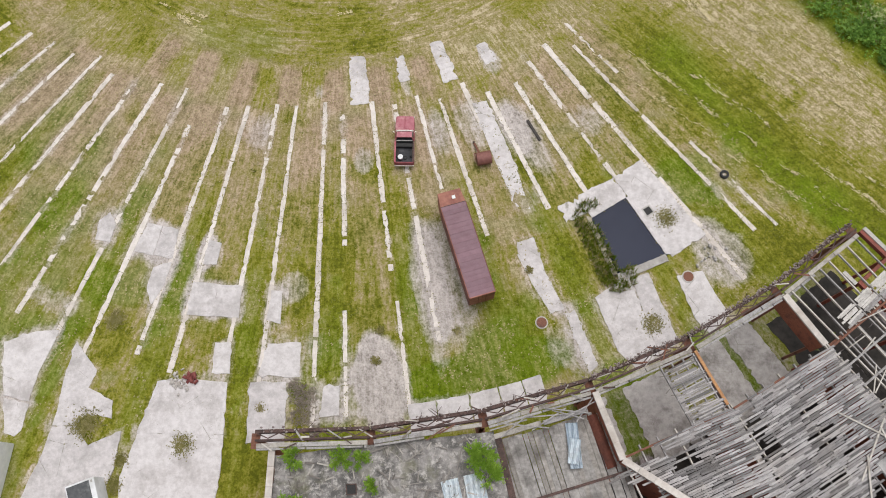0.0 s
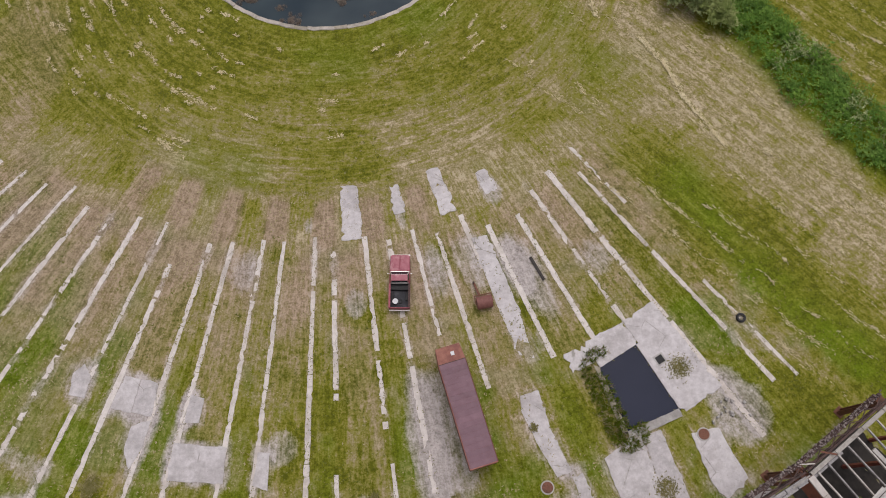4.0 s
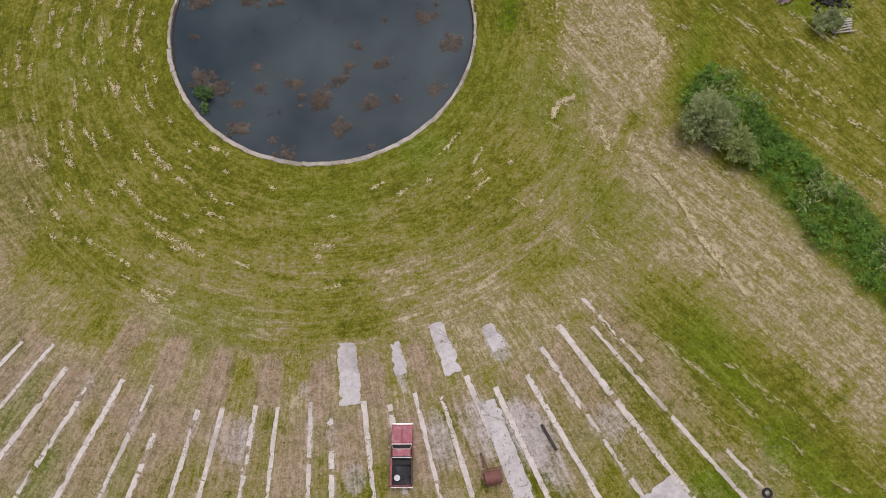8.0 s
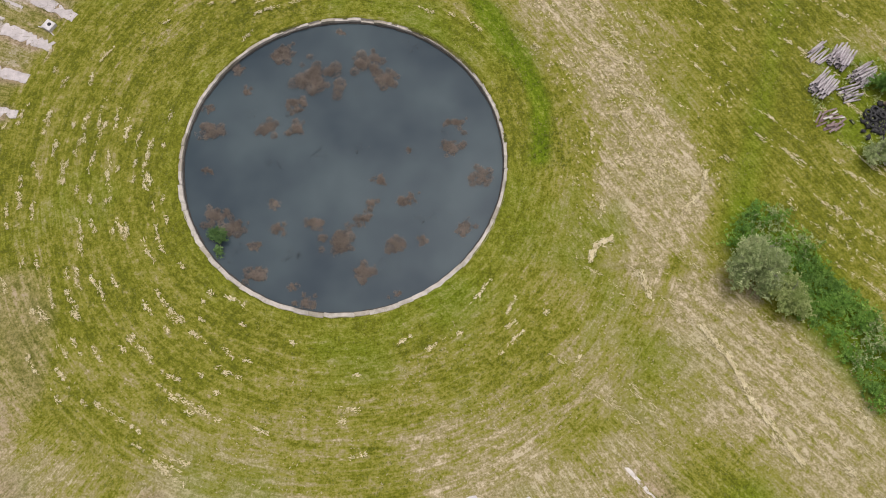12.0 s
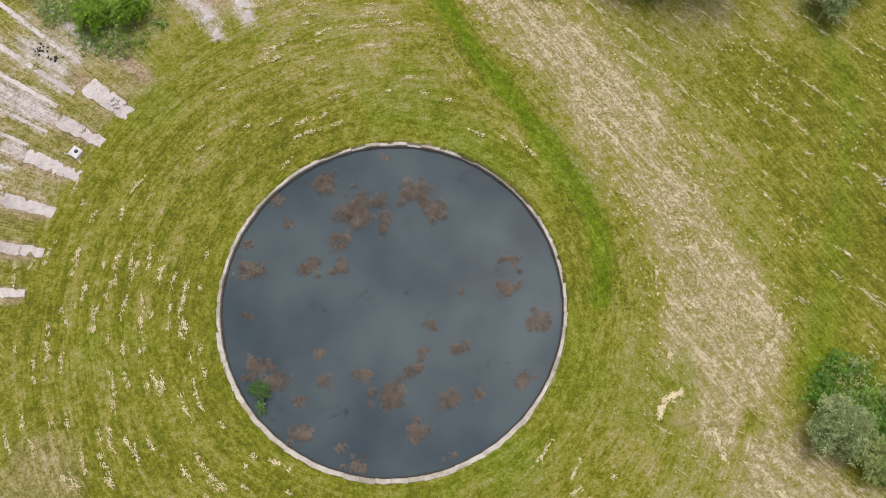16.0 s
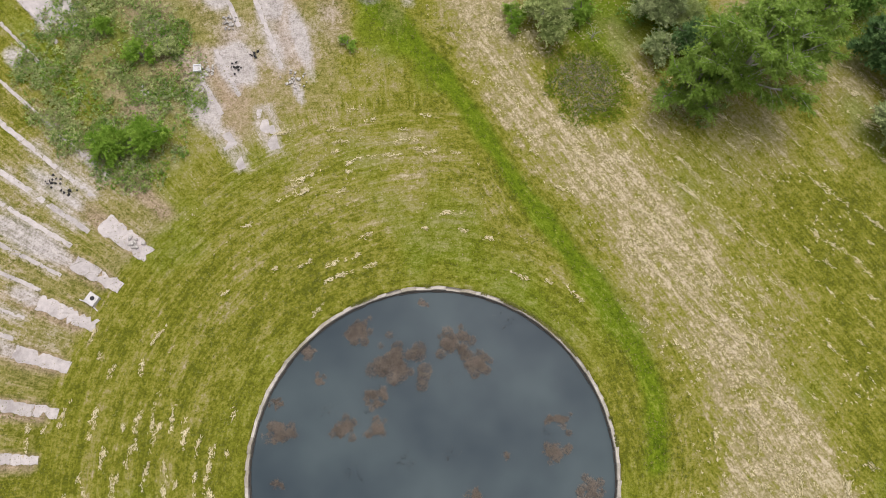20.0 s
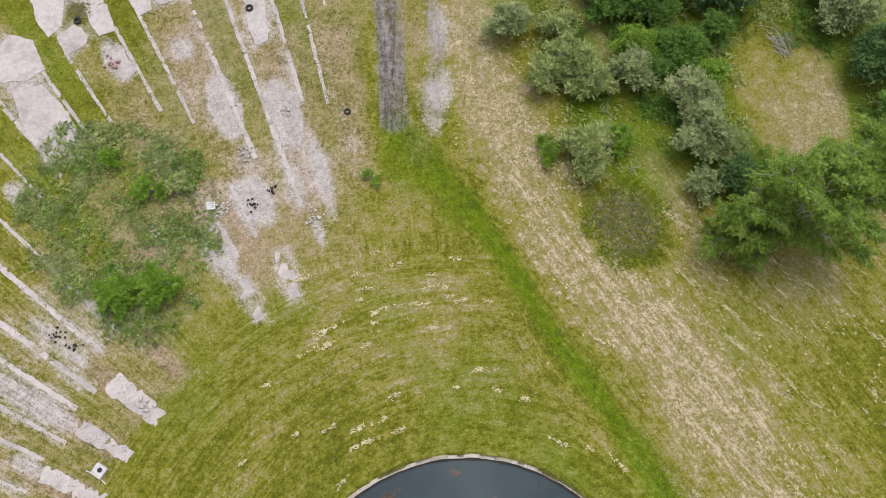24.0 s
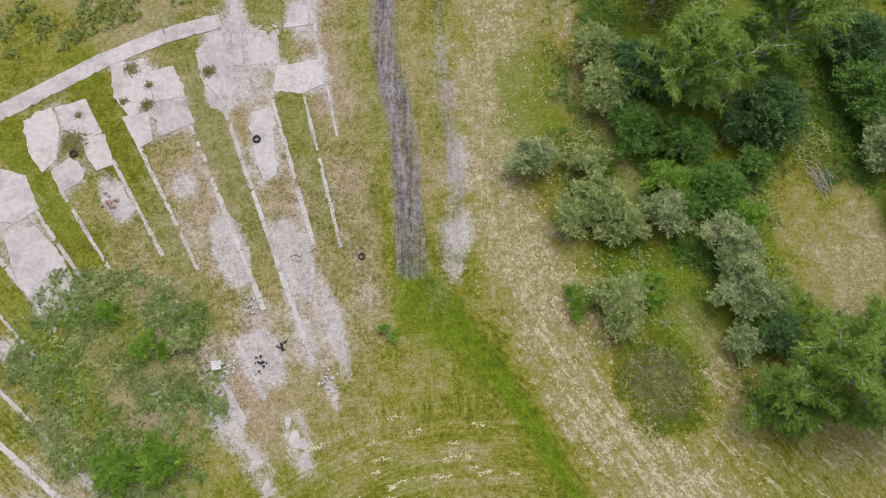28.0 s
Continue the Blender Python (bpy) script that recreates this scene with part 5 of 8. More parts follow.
box_part("coping", -2.5, -2.13, 0, 9, -0.3, 0.06, GREY_CONCRETE, root, 0.02)
for x, y in ((-1.92, 3.15), (-1.92, 8.7), (1.68, 3.15), (1.68, 8.7)):
    box_part("column", x - 0.14, x + 0.14, y - 0.14, y + 0.14, -TOP + 0.05, -0.452, frame_steel, root, 0.01)
for x0, x1, y0, y1, tone in ((1.9, 2.25, 1.6, 3.0, bleached), (1.95, 2.3, 3.7, 5.6, bleached)):
    box_part("white_board", x0, x1, y0, y1, -0.2, 0.02, tone, root, 0.01)
felt = roof_deck(31.2, 36.5, 90.5, 97, TOP + 0.42, TAR_ROOF, "torn sheet of grey roof felt over fallen boards", "felt_sheet")
for k, (a, r, th, ln) in enumerate(((31.5, 89.5, 30, 5.5), (32.0, 88.0, -60, 5.0), (32.2, 90.6, 75, 4.5), (30.4, 91.0, 55, 3.5))):
    ob = thing("loose_pole", bay(r, a, TOP + 0.42 + 0.03 * k) @ pose(0, 0, 0, 0, 0, th), "long bleached timber fallen across the board roof", "pole", "loose timbers")
    box_part("pole", -ln / 2, ln / 2, -0.07, 0.07, 0, 0.1, PALE_WOOD, ob, 0.015)
# earth under the board roofs, coloured near black to stand in for deep shade
SHADE_FLOOR = plain("shade_black_earth", (0.012, 0.011, 0.01), (0.035, 0.03, 0.026), 1.5, 0.95, 0.0, (0.06, 0.052, 0.045))
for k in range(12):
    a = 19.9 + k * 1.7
    outline_slab("dirt_floor", [polar(83.5, a), polar(98, a), polar(98, a + 1.69), polar(83.5, a + 1.69)], SHADE_FLOOR, "earth floor under the board roof, coloured black for its shade", 0.03, jag=0.02, group="earth under the roofs", category="earth floor")
# same shade colour on the ground of the roofless end stall
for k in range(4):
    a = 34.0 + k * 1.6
    outline_slab("dirt_floor", [polar(77.5, a), polar(83.4, a), polar(83.4, a + 1.59), polar(77.5, a + 1.59)], SHADE_FLOOR, "earth floor in the roofless stall, coloured black for its shade", 0.03, jag=0.12, group="earth under the roofs", category="earth floor")
# concrete floors inside
for a0, a1, r0, r1 in ((19.7, 21.2, 76.2, 83.4), (22.6, 26.0, 76.2, 83.4), (27.9, 30.4, 76.2, 83.4), (30.9, 33.0, 76.2, 83.4)):
    pslab(a0, a1, r0, r1, STALL_FLOOR, jag=0.16, label="stained grey concrete stall floor", group="stall floors")

# ---------------------------------------------------------------- vehicles and loose things
def car_paint(name, c1, c2, fade):
    n = Nodes(name)
    col = n.mix(n.ramp(n.noise(2.5, 4), (0.35, 0.0), (0.65, 1.0)), c1, c2)
    col = n.mix(n.math("MULTIPLY", n.ramp(n.noise(1.2, 5, 0.7), (0.5, 0.0), (0.66, 1.0)), 0.7), col, fade)
    return n.finish(col, 0.5, 0.0, n.noise(30), 0.002)


TRAILER_ROOF = plain("oxide_red_trailer_roof", (0.165, 0.085, 0.108), (0.205, 0.115, 0.142), 2.0, 0.6, 0.0, (0.15, 0.07, 0.083))
TRAILER_SIDE = plain("rusty_red_trailer_side", (0.17, 0.05, 0.045), (0.25, 0.085, 0.07), 3.0, 0.7, 0.0, (0.09, 0.035, 0.03))
TRAILER_NOSE = plain("worn_orange_trailer_nose", (0.25, 0.09, 0.065), (0.37, 0.16, 0.115), 2.5, 0.7, 0.0, (0.16, 0.05, 0.045))
RED_PAINT = car_paint("faded_red_paint", (0.24, 0.03, 0.055), (0.32, 0.055, 0.08), (0.4, 0.16, 0.16))
HOOD_PAINT = car_paint("pale_red_paint", (0.3, 0.07, 0.1), (0.38, 0.12, 0.15), (0.5, 0.27, 0.28))
CHROME = plain("dull_chrome", (0.55, 0.53, 0.51), (0.68, 0.66, 0.64), 10, 0.3, 0.8)
GLASS = plain("dark_car_glass", (0.02, 0.022, 0.025), (0.035, 0.037, 0.04), 3, 0.08)
WHITE_PAINT = plain("white_paint", (0.62, 0.64, 0.66), (0.76, 0.77, 0.78), 2, 0.5, 0.0, (0.5, 0.5, 0.49))


def wheel(parent, x, y, r, w, hub=CHROME):
    bm = bmesh.new()
    prof = [(r * 0.55, -w / 2), (r * 0.92, -w / 2), (r, -w * 0.32), (r, w * 0.32), (r * 0.92, w / 2), (r * 0.55, w / 2)]
    rings = [[bm.verts.new((h, math.cos(k * math.tau / 20) * q, math.sin(k * math.tau / 20) * q)) for q, h in prof] for k in range(20)]
    for k in range(20):
        p, q = rings[k], rings[(k + 1) % 20]
        for j in range(6):
            bm.faces.new((p[j], p[(j + 1) % 6], q[(j + 1) % 6], q[j]))
    bmesh.ops.recalc_face_normals(bm, faces=bm.faces)
    bmesh.ops.translate(bm, verts=bm.verts, vec=(x, y, r))
    tyre = part("wheel", bm, BLACK, parent)
    bm = bmesh.new()
    bmesh.ops.create_cone(bm, cap_ends=True, segments=16, radius1=r * 0.56, radius2=r * 0.5, depth=w * 0.7, matrix=pose(x, y, r, 0, 90, 0))
    part("rim", bm, hub, tyre)
    return tyre


trailer = thing("semi_trailer", pose(14.85, -57.25, 0.02, 0, 0, 16.6), "old oxide-red box trailer parked on worn concrete", "trailer")
HW, LT, ROOF_Z = 1.24, 5.35, 3.75
bm = bmesh.new()
add_box(bm, -HW, HW, -LT, LT - 1.5, 1.05, ROOF_Z - 0.03, None, 0.03)
part("body", bm, TRAILER_SIDE, trailer)
bm = bmesh.new()
vs = add_box(bm, -HW, HW, LT - 1.5, LT, 1.05, ROOF_Z - 0.03, None, 0.04)
for v in bm.verts:
    if v.co.y > LT - 0.2:
        v.co.x *= 0.9
        if v.co.z > 3:
            v.co.z -= 0.14
part("nose", bm, TRAILER_NOSE, trailer)
for k in range(19):
    y = -LT + 0.02 + k * 0.484
    box_part("roof_panel", -HW + 0.05, HW - 0.05, y, y + 0.476, ROOF_Z - 0.028, ROOF_Z + 0.012 * (k % 2) + 0.004, TRAILER_ROOF, trailer, 0.006)
for s in (-1, 1):
    box_part("top_rail", s * HW - 0.03, s * HW + 0.03, -LT, LT - 1.5, ROOF_Z - 0.12, ROOF_Z + 0.015, TRAILER_NOSE if s < 0 else RUST, trailer, 0.01)
    for k in range(22):
        y = -LT + 0.25 + k * 0.41
        box_part("side_rib", s * HW - 0.015, s * HW + 0.02 * s + 0.012, y, y + 0.05, 1.1, ROOF_Z - 0.13, TRAILER_SIDE, trailer)
    door = box_part("rear_door", 0.02 if s > 0 else -HW + 0.04, HW - 0.04 if s > 0 else -0.02, -LT - 0.035, -LT - 0.003, 1.1, ROOF_Z - 0.1, TRAILER_NOSE, trailer, 0.01)
    box_part("lock_rod", s * 0.35 - 0.02, s * 0.35 + 0.02, -LT - 0.07, -LT - 0.036, 1.1, ROOF_Z - 0.15, RUST, door)
    for dz in (1.5, 3.2):
        box_part("hinge", s * (HW - 0.1) - 0.06, s * (HW - 0.1) + 0.06, -LT - 0.055, -LT - 0.036, dz, dz + 0.06, DARK_RUST, door)
box_part("rear_header", -HW, HW, -LT - 0.06, -LT + 0.04, ROOF_Z - 0.1, ROOF_Z + 0.02, TRAILER_NOSE, trailer, 0.015)
box_part("front_seam", -HW + 0.02, HW - 0.02, LT - 1.53, LT - 1.47, ROOF_Z - 0.03, ROOF_Z + 0.02, DARK_RUST, trailer, 0.008)
box_part("white_mark", 0.1, 0.42, LT - 0.95, LT - 0.6, ROOF_Z - 0.075, ROOF_Z - 0.02, WHITE_PAINT, trailer, 0.01)
for s in (-1, 1):
    box_part("frame_rail", s * 0.5 - 0.07, s * 0.5 + 0.07, -LT + 0.2, LT - 0.3, 0.8, 1.05, DARK_RUST, trailer, 0.01)
    for y in (-LT + 1.3, -LT + 2.6):
        wheel(trailer, s * 0.98, y, 0.5, 0.28, RUST)
        wheel(trailer, s * 0.66, y, 0.5, 0.26, RUST)
    box_part("landing_leg", s * 0.6 - 0.06, s * 0.6 + 0.06, LT - 2.7, LT - 2.58, 0.0, 0.8, DARK_RUST, trailer, 0.01)
    box_part("foot", s * 0.6 - 0.15, s * 0.6 + 0.15, LT - 2.8, LT - 2.48, -0.02, 0.03, DARK_RUST, trailer)
for y in (-LT + 1.3, -LT + 2.6):
    box_part("axle", -1.0, 1.0, y - 0.06, y + 0.06, 0.44, 0.56, DARK_RUST, trailer, 0.01)
    box_part("spring_hanger", -0.57, 0.57, y - 0.1, y + 0.1, 0.56, 0.8, DARK_RUST, trailer, 0.01)


def shaped(rings, close=True):
    """A skin through cross-sections of equal length."""
    bm = bmesh.new()
    rows = [[bm.verts.new(p) for p in ring] for ring in rings]
    for p, q in zip(rows, rows[1:]):
        for j in range(len(p) - 1):
            bm.faces.new((p[j], p[j + 1], q[j + 1], q[j]))
    if close:
        bm.faces.new(rows[0][::-1])
        bm.faces.new(rows[-1])
    bmesh.ops.recalc_face_normals(bm, faces=bm.faces)
    return bm


def section(y, half, low, belt, crown):
    """A rounded cross-section of bodywork from sill to sill."""
    return [(-half * 0.94, y, low), (-half, y, low + 0.2), (-half, y, belt - 0.1), (-half * 0.93, y, belt), (-half * 0.5, y, crown), (0, y, crown + 0.015), (half * 0.5, y, crown), (half * 0.93, y, belt), (half, y, belt - 0.1), (half, y, low + 0.2), (half * 0.94, y, low)]


pickup = thing("pickup_truck", pose(8.9, -45.35, 0.03, 0, 0, -0.5), "old faded red pickup truck with a black open bed", "pickup")
part("front_body", shaped([section(2.62, 0.86, 0.45, 0.92, 0.95), section(2.5, 0.93, 0.4, 1.0, 1.03), section(1.6, 0.97, 0.38, 1.06, 1.12), section(1.1, 0.98, 0.38, 1.1, 1.15)]), HOOD_PAINT, pickup)
part("cab_lower", shaped([section(1.098, 0.98, 0.38, 1.1, 1.14), section(0.3, 0.99, 0.38, 1.12, 1.14), section(-0.22, 0.98, 0.38, 1.1, 1.14)]), RED_PAINT, pickup)
bm = bmesh.new()
low = [(-0.9, 0.9), (0.9, 0.9), (0.92, -0.2), (-0.92, -0.2)]
high = [(-0.74, 0.42), (0.74, 0.42), (0.76, -0.12), (-0.76, -0.12)]
va, vb = [bm.verts.new((x, y, 1.14)) for x, y in low], [bm.verts.new((x, y, 1.66)) for x, y in high]
for k in range(4):
    bm.faces.new((va[k], va[(k + 1) % 4], vb[(k + 1) % 4], vb[k]))
bm.faces.new(vb)
bmesh.ops.recalc_face_normals(bm, faces=bm.faces)
part("cab_glass", bm, GLASS, pickup)
bm = bmesh.new()
add_box(bm, -0.78, 0.78, -0.16, 0.46, 1.655, 1.74, None, 0.035)
# the paler hood paint puts the roof's glare into its colour
roof = part("cab_roof", bm, HOOD_PAINT, pickup)
for s in (-1, 1):
    bm = bmesh.new()
    beam_bm(bm, (s * 0.9, 0.9, 1.14), (s * 0.75, 0.44, 1.68), 0.07, 0.06)
    part("windscreen_post", bm, CHROME, pickup)
    bm = bmesh.new()
    beam_bm(bm, (s * 0.9, -0.17, 1.14), (s * 0.76, -0.1, 1.68), 0.12, 0.07)
    part("rear_post", bm, RED_PAINT, pickup)
    arm = box_part("mirror", s * 1.12 - 0.07, s * 1.12 + 0.07, 0.62, 0.68, 1.2, 1.42, CHROME, pickup, 0.02)
    box_part("mirror_arm", min(s * 0.97, s * 1.06), max(s * 0.97, s * 1.06), 0.63, 0.66, 1.24, 1.28, CHROME, arm)
    bm = bmesh.new()
    bmesh.ops.create_cone(bm, cap_ends=True, segments=18, radius1=0.1, radius2=0.09, depth=0.05, matrix=pose(s * 0.68, 2.63, 0.78, 90, 0, 0))
    part("headlight", bm, WHITE_PAINT, pickup)
    box_part("bed_side", s * 0.95 - 0.05, s * 0.95 + 0.05, -2.62, -0.26, 0.5, 1.14, RED_PAINT, pickup, 0.03)
    box_part("bed_rail", s * 0.92 - 0.09, s * 0.92 + 0.09, -2.6, -0.28, 1.142, 1.18, RED_PAINT if s < 0 else DARK_RUST, pickup, 0.015)
    box_part("wheel_arch", min(s * 0.55, s * 0.9), max(s * 0.55, s * 0.9), -1.85, -1.05, 0.625, 0.82, BLACK, pickup, 0.05)
    box_part("tail_light", s * 0.88 - 0.06, s * 0.88 + 0.06, -2.66, -2.62, 0.7, 0.95, RED_PAINT, pickup, 0.01)
    for y in (1.65, -1.45):
        wheel(pickup, s * 0.8, y, 0.37, 0.22)
box_part("windscreen_trim", -0.9, 0.9, 0.88, 0.95, 1.13, 1.17, CHROME, pickup, 0.015)
box_part("roof_trim", -0.76, 0.76, 0.42, 0.48, 1.66, 1.7, CHROME, pickup, 0.01)
box_part("rear_window_sill", -0.85, 0.85, -0.27, -0.2, 1.1, 1.19, CHROME, pickup, 0.01)
box_part("bed_floor", -0.9, 0.9, -2.56, -0.28, 0.56, 0.62, plain("black_bed_liner", (0.012, 0.013, 0.018), (0.03, 0.032, 0.04), 5, 0.7, 0.0, (0.09, 0.09, 0.1)), pickup)
box_part("bed_front", -0.9, 0.9, -0.34, -0.28, 0.62, 1.12, BLACK, pickup, 0.01)
box_part("toolbox", -0.84, 0.84, -0.85, -0.42, 0.625, 1.02, BLACK, pickup, 0.03)
box_part("tailgate", -0.9, 0.9, -2.66, -2.58, 0.55, 1.12, RED_PAINT, pickup, 0.025)
box_part("rear_bumper", -0.98, 0.98, -2.8, -2.68, 0.45, 0.62, CHROME, pickup, 0.03)
box_part("front_bumper", -0.95, 0.95, 2.66, 2.78, 0.42, 0.6, CHROME, pickup, 0.03)
box_part("grille", -0.55, 0.55, 2.6, 2.65, 0.62, 0.92, CHROME, pickup, 0.01)
box_part("hood_crease", -0.04, 0.04, 1.15, 2.5, 1.1, 1.165, RED_PAINT, pickup, 0.02)
bucket = thing("white_bucket", pose(8.5, -47.3, 0.655), "white plastic bucket standing in the pickup's bed", "bucket")
bm = bmesh.new()
bmesh.ops.create_cone(bm, cap_ends=True, segments=20, radius1=0.2, radius2=0.25, depth=0.36, matrix=pose(0, 0, 0.18))
part("body", bm, WHITE_PAINT, bucket)
bm = bmesh.new()
bmesh.ops.create_cone(bm, cap_ends=True, segments=20, radius1=0.265, radius2=0.265, depth=0.05, matrix=pose(0, 0, 0.375))
part("lid", bm, WHITE_PAINT, bucket)


def tyre_thing(x, y, z, r=0.42, w=0.24, tilt=0.0, label="worn black tyre lying flat on the ground"):
    root = thing("tyre", pose(x, y, z, tilt, 0, 20), label, "tyre", "loose tyres")
    bm = bmesh.new()
    prof = [(r * 0.52, 0.03), (r * 0.9, 0.0), (r, w * 0.25), (r, w * 0.75), (r * 0.9, w), (r * 0.52, w - 0.03), (r * 0.62, w / 2)]
    rings = [[bm.verts.new((math.cos(k * math.tau / 24) * q, math.sin(k * math.tau / 24) * q, h)) for q, h in prof] for k in range(24)]
    for k in range(24):
        p, q = rings[k], rings[(k + 1) % 24]
        for j in range(7):
            bm.faces.new((p[j], p[(j + 1) % 7], q[(j + 1) % 7], q[j]))
    bmesh.ops.recalc_face_normals(bm, faces=bm.faces)
    part("carcass", bm, BLACK, root)
    return root


tyre_thing(41.1, -48.9, 0.0, 0.46, 0.28, label="large black tractor tyre lying flat in the grass")
inner = tyre_thing(8.98, -47.25, 0.64, 0.2, 0.1, label="small spare wheel lying in the pickup's bed")
tyre_thing(-22.0, 64.2, 0.06, 0.42, label="black tyre lying flat on a concrete slab")
tyre_thing(-11.1, 51.4, 0.0, 0.36, 0.2, label="small black tyre half hidden in the grass")
tyre_thing(-40.4, 62.8, 0.03, 0.42, label="black tyre lying in weeds between broken slabs")
for k in range(11):
    tyre_thing(55.4 + rng.uniform(-1.2, 1.3), 3.8 + rng.uniform(-1.2, 1.0), 0.16 + 0.2 * (k // 5), rng.uniform(0.36, 0.5), label="old black tyre in a dump heap under bushes")

# lawn roller with its drawbar
roller = thing("lawn_roller", pose(16.9, -47.35, 0.02, 0, 0, 12), "rusty steel ground roller with a drawbar, standing in grass", "roller")
bm = bmesh.new()
prof = [(0.0, -0.72), (0.42, -0.72), (0.42, -0.66), (0.56, -0.66), (0.6, -0.72), (0.62, -0.6), (0.62, 0.6), (0.6, 0.72), (0.56, 0.66), (0.42, 0.66), (0.42, 0.72), (0.0, 0.72)]
rings = [[bm.verts.new((h, math.cos(k * math.tau / 28) * q, math.sin(k * math.tau / 28) * q + 0.62)) for q, h in prof[1:-1]] for k in range(28)]
for k in range(28):
    p, q = rings[k], rings[(k + 1) % 28]
    for j in range(9):
        bm.faces.new((p[j], p[j + 1], q[j + 1], q[j]))
bm.faces.new([r[0] for r in rings])
bm.faces.new([r[-1] for r in rings][::-1])
bmesh.ops.recalc_face_normals(bm, faces=bm.faces)
part("drum", bm, plain("oxide_red_steel", (0.17, 0.065, 0.055), (0.24, 0.1, 0.085), 4, 0.7, 0.0, (0.12, 0.045, 0.03)), roller)
for s in (-1, 1):
    bm = bmesh.new()
    beam_bm(bm, (s * 0.82, -0.1, 0.62), (s * 0.82, 0.75, 0.5), 0.06, 0.1)
    part("side_arm", bm, RUST, roller)
bm = bmesh.new()
beam_bm(bm, (-0.85, 0.78, 0.5), (0.85, 0.78, 0.5), 0.1, 0.1)
part("cross_bar", bm, RUST, roller)
bm = bmesh.new()
beam_bm(bm, (-0.3, 0.8, 0.5), (-0.5, 2.1, 0.14), 0.2, 0.12)
part("drawbar", bm, RUST, roller)
bm = bmesh.new()
tube_bm(bm, [(-0.53, 2.2, 0.02), (-0.53, 2.2, 0.3)], [0.1, 0.1], 10)
part("hitch", bm, DARK_RUST, roller)

sleeper = thing("railway_sleeper", pose(22.1, -43.9, 0.02, 0, 0, 28), "dark tarred railway sleeper lying on worn concrete", "sleeper")
box_part("timber", -0.13, 0.13, -1.3, 1.3, 0.0, 0.18, plain("tarred_wood", (0.03, 0.027, 0.025), (0.07, 0.06, 0.055), 8, 0.9), sleeper, 0.02)
cover = thing("manhole_cover", pose(22.1, -64.1, 0.0), "round rusty manhole cover with a concrete collar", "manhole")
bm = bmesh.new()
bmesh.ops.create_cone(bm, cap_ends=True, segments=32, radius1=0.62, radius2=0.6, depth=0.1, matrix=pose(0, 0, 0.0))
part("collar", bm, GREY_CONCRETE, cover)
bm = bmesh.new()
bmesh.ops.create_cone(bm, cap_ends=True, segments=32, radius1=0.5, radius2=0.49, depth=0.05, matrix=pose(0, 0, 0.055))
part("lid", bm, RUST, cover)
cover2 = copy_thing(cover, pose(36.4, -59.6, 0.05))
drain = thing("drain_opening", pose(33.1, -52.8, 0.05, 0, 0, 30), "square drain opening with a steel rim in the apron", "drain")
for x0, x1, y0, y1 in ((-0.5, -0.36, -0.5, 0.5), (0.36, 0.5, -0.5, 0.5), (-0.36, 0.36, -0.5, -0.36), (-0.36, 0.36, 0.36, 0.5)):
    box_part("rim", x0, x1, y0, y1, -0.05, 0.05, GREY_CONCRETE, drain, 0.01)
box_part("well", -0.36, 0.36, -0.36, 0.36, -0.05, 0.02, BLACK, drain)
boxy = thing("concrete_chamber", pose(-32.2, 15.9, 0, 0, 0, -32), "small pale concrete chamber with a round hole in its lid", "chamber")
box_part("block", -0.55, 0.55, -0.55, 0.55, -0.1, 0.4, CONCRETE, boxy, 0.03)
bm = bmesh.new()
bmesh.ops.create_cone(bm, cap_ends=True, segments=20, radius1=0.22, radius2=0.22, depth=0.02, matrix=pose(0.05, 0.1, 0.412))
part("hole", bm, BLACK, boxy)
for s in (-1, 1):
    bm = bmesh.new()
    beam_bm(bm, (s * 0.5, -0.5, 0.05), (s * 1.1, -0.62, 0.03), 0.1, 0.08)
    part("stub", bm, CONCRETE, boxy)
boxy = thing("white_crate", pose(-24.3, 40.9, 0, 0, 0, 6), "small white open-topped box beside rubble", "box")
for x0, x1, y0, y1 in ((-0.4, -0.32, -0.4, 0.4), (0.32, 0.4, -0.4, 0.4), (-0.32, 0.32, -0.4, -0.32), (-0.32, 0.32, 0.32, 0.4)):
    box_part("side", x0, x1, y0, y1, 0, 0.5, WHITE_PAINT, boxy, 0.01)
box_part("bottom", -0.32, 0.32, -0.32, 0.32, 0.3, 0.36, CONCRETE, boxy)


def heap(x, y, spread, n, size, material, label, z=0.06):
    r = random.Random(int(x * 31 + y))
    return rubble("rubble_heap", [(x + r.gauss(0, spread), y + r.gauss(0, spread), z + abs(r.gauss(0, size * 0.5))) for _ in range(n)], size, material, label)


PALE_STONE = plain("pale_rubble", (0.45, 0.42, 0.39), (0.6, 0.57, 0.54), 9, 0.95, 0.0, (0.32, 0.28, 0.25))
PINK_STONE = plain("brick_rubble", (0.3, 0.14, 0.11), (0.45, 0.3, 0.27), 9, 0.95, 0.0, (0.5, 0.46, 0.43))
CHAR = plain("black_char", (0.015, 0.015, 0.016), (0.05, 0.048, 0.047), 9, 0.95)
heap(-23.4, 40.7, 0.45, 30, 0.12, PALE_STONE, "pale concrete rubble beside a box")
heap(-35.9, 57.4, 0.35, 24, 0.12, PINK_STONE, "pink and pale brick rubble on worn ground")
heap(-18.5, 42.6, 0.22, 10, 0.12, CHAR, "black charred lumps on pale ground")
heap(-20.3, 41.0, 0.3, 14, 0.12, CHAR, "black charred lumps on pale ground")
heap(-21.3, 46.8, 0.4, 30, 0.13, PALE_STONE, "pale rubble at a rail bed's end")
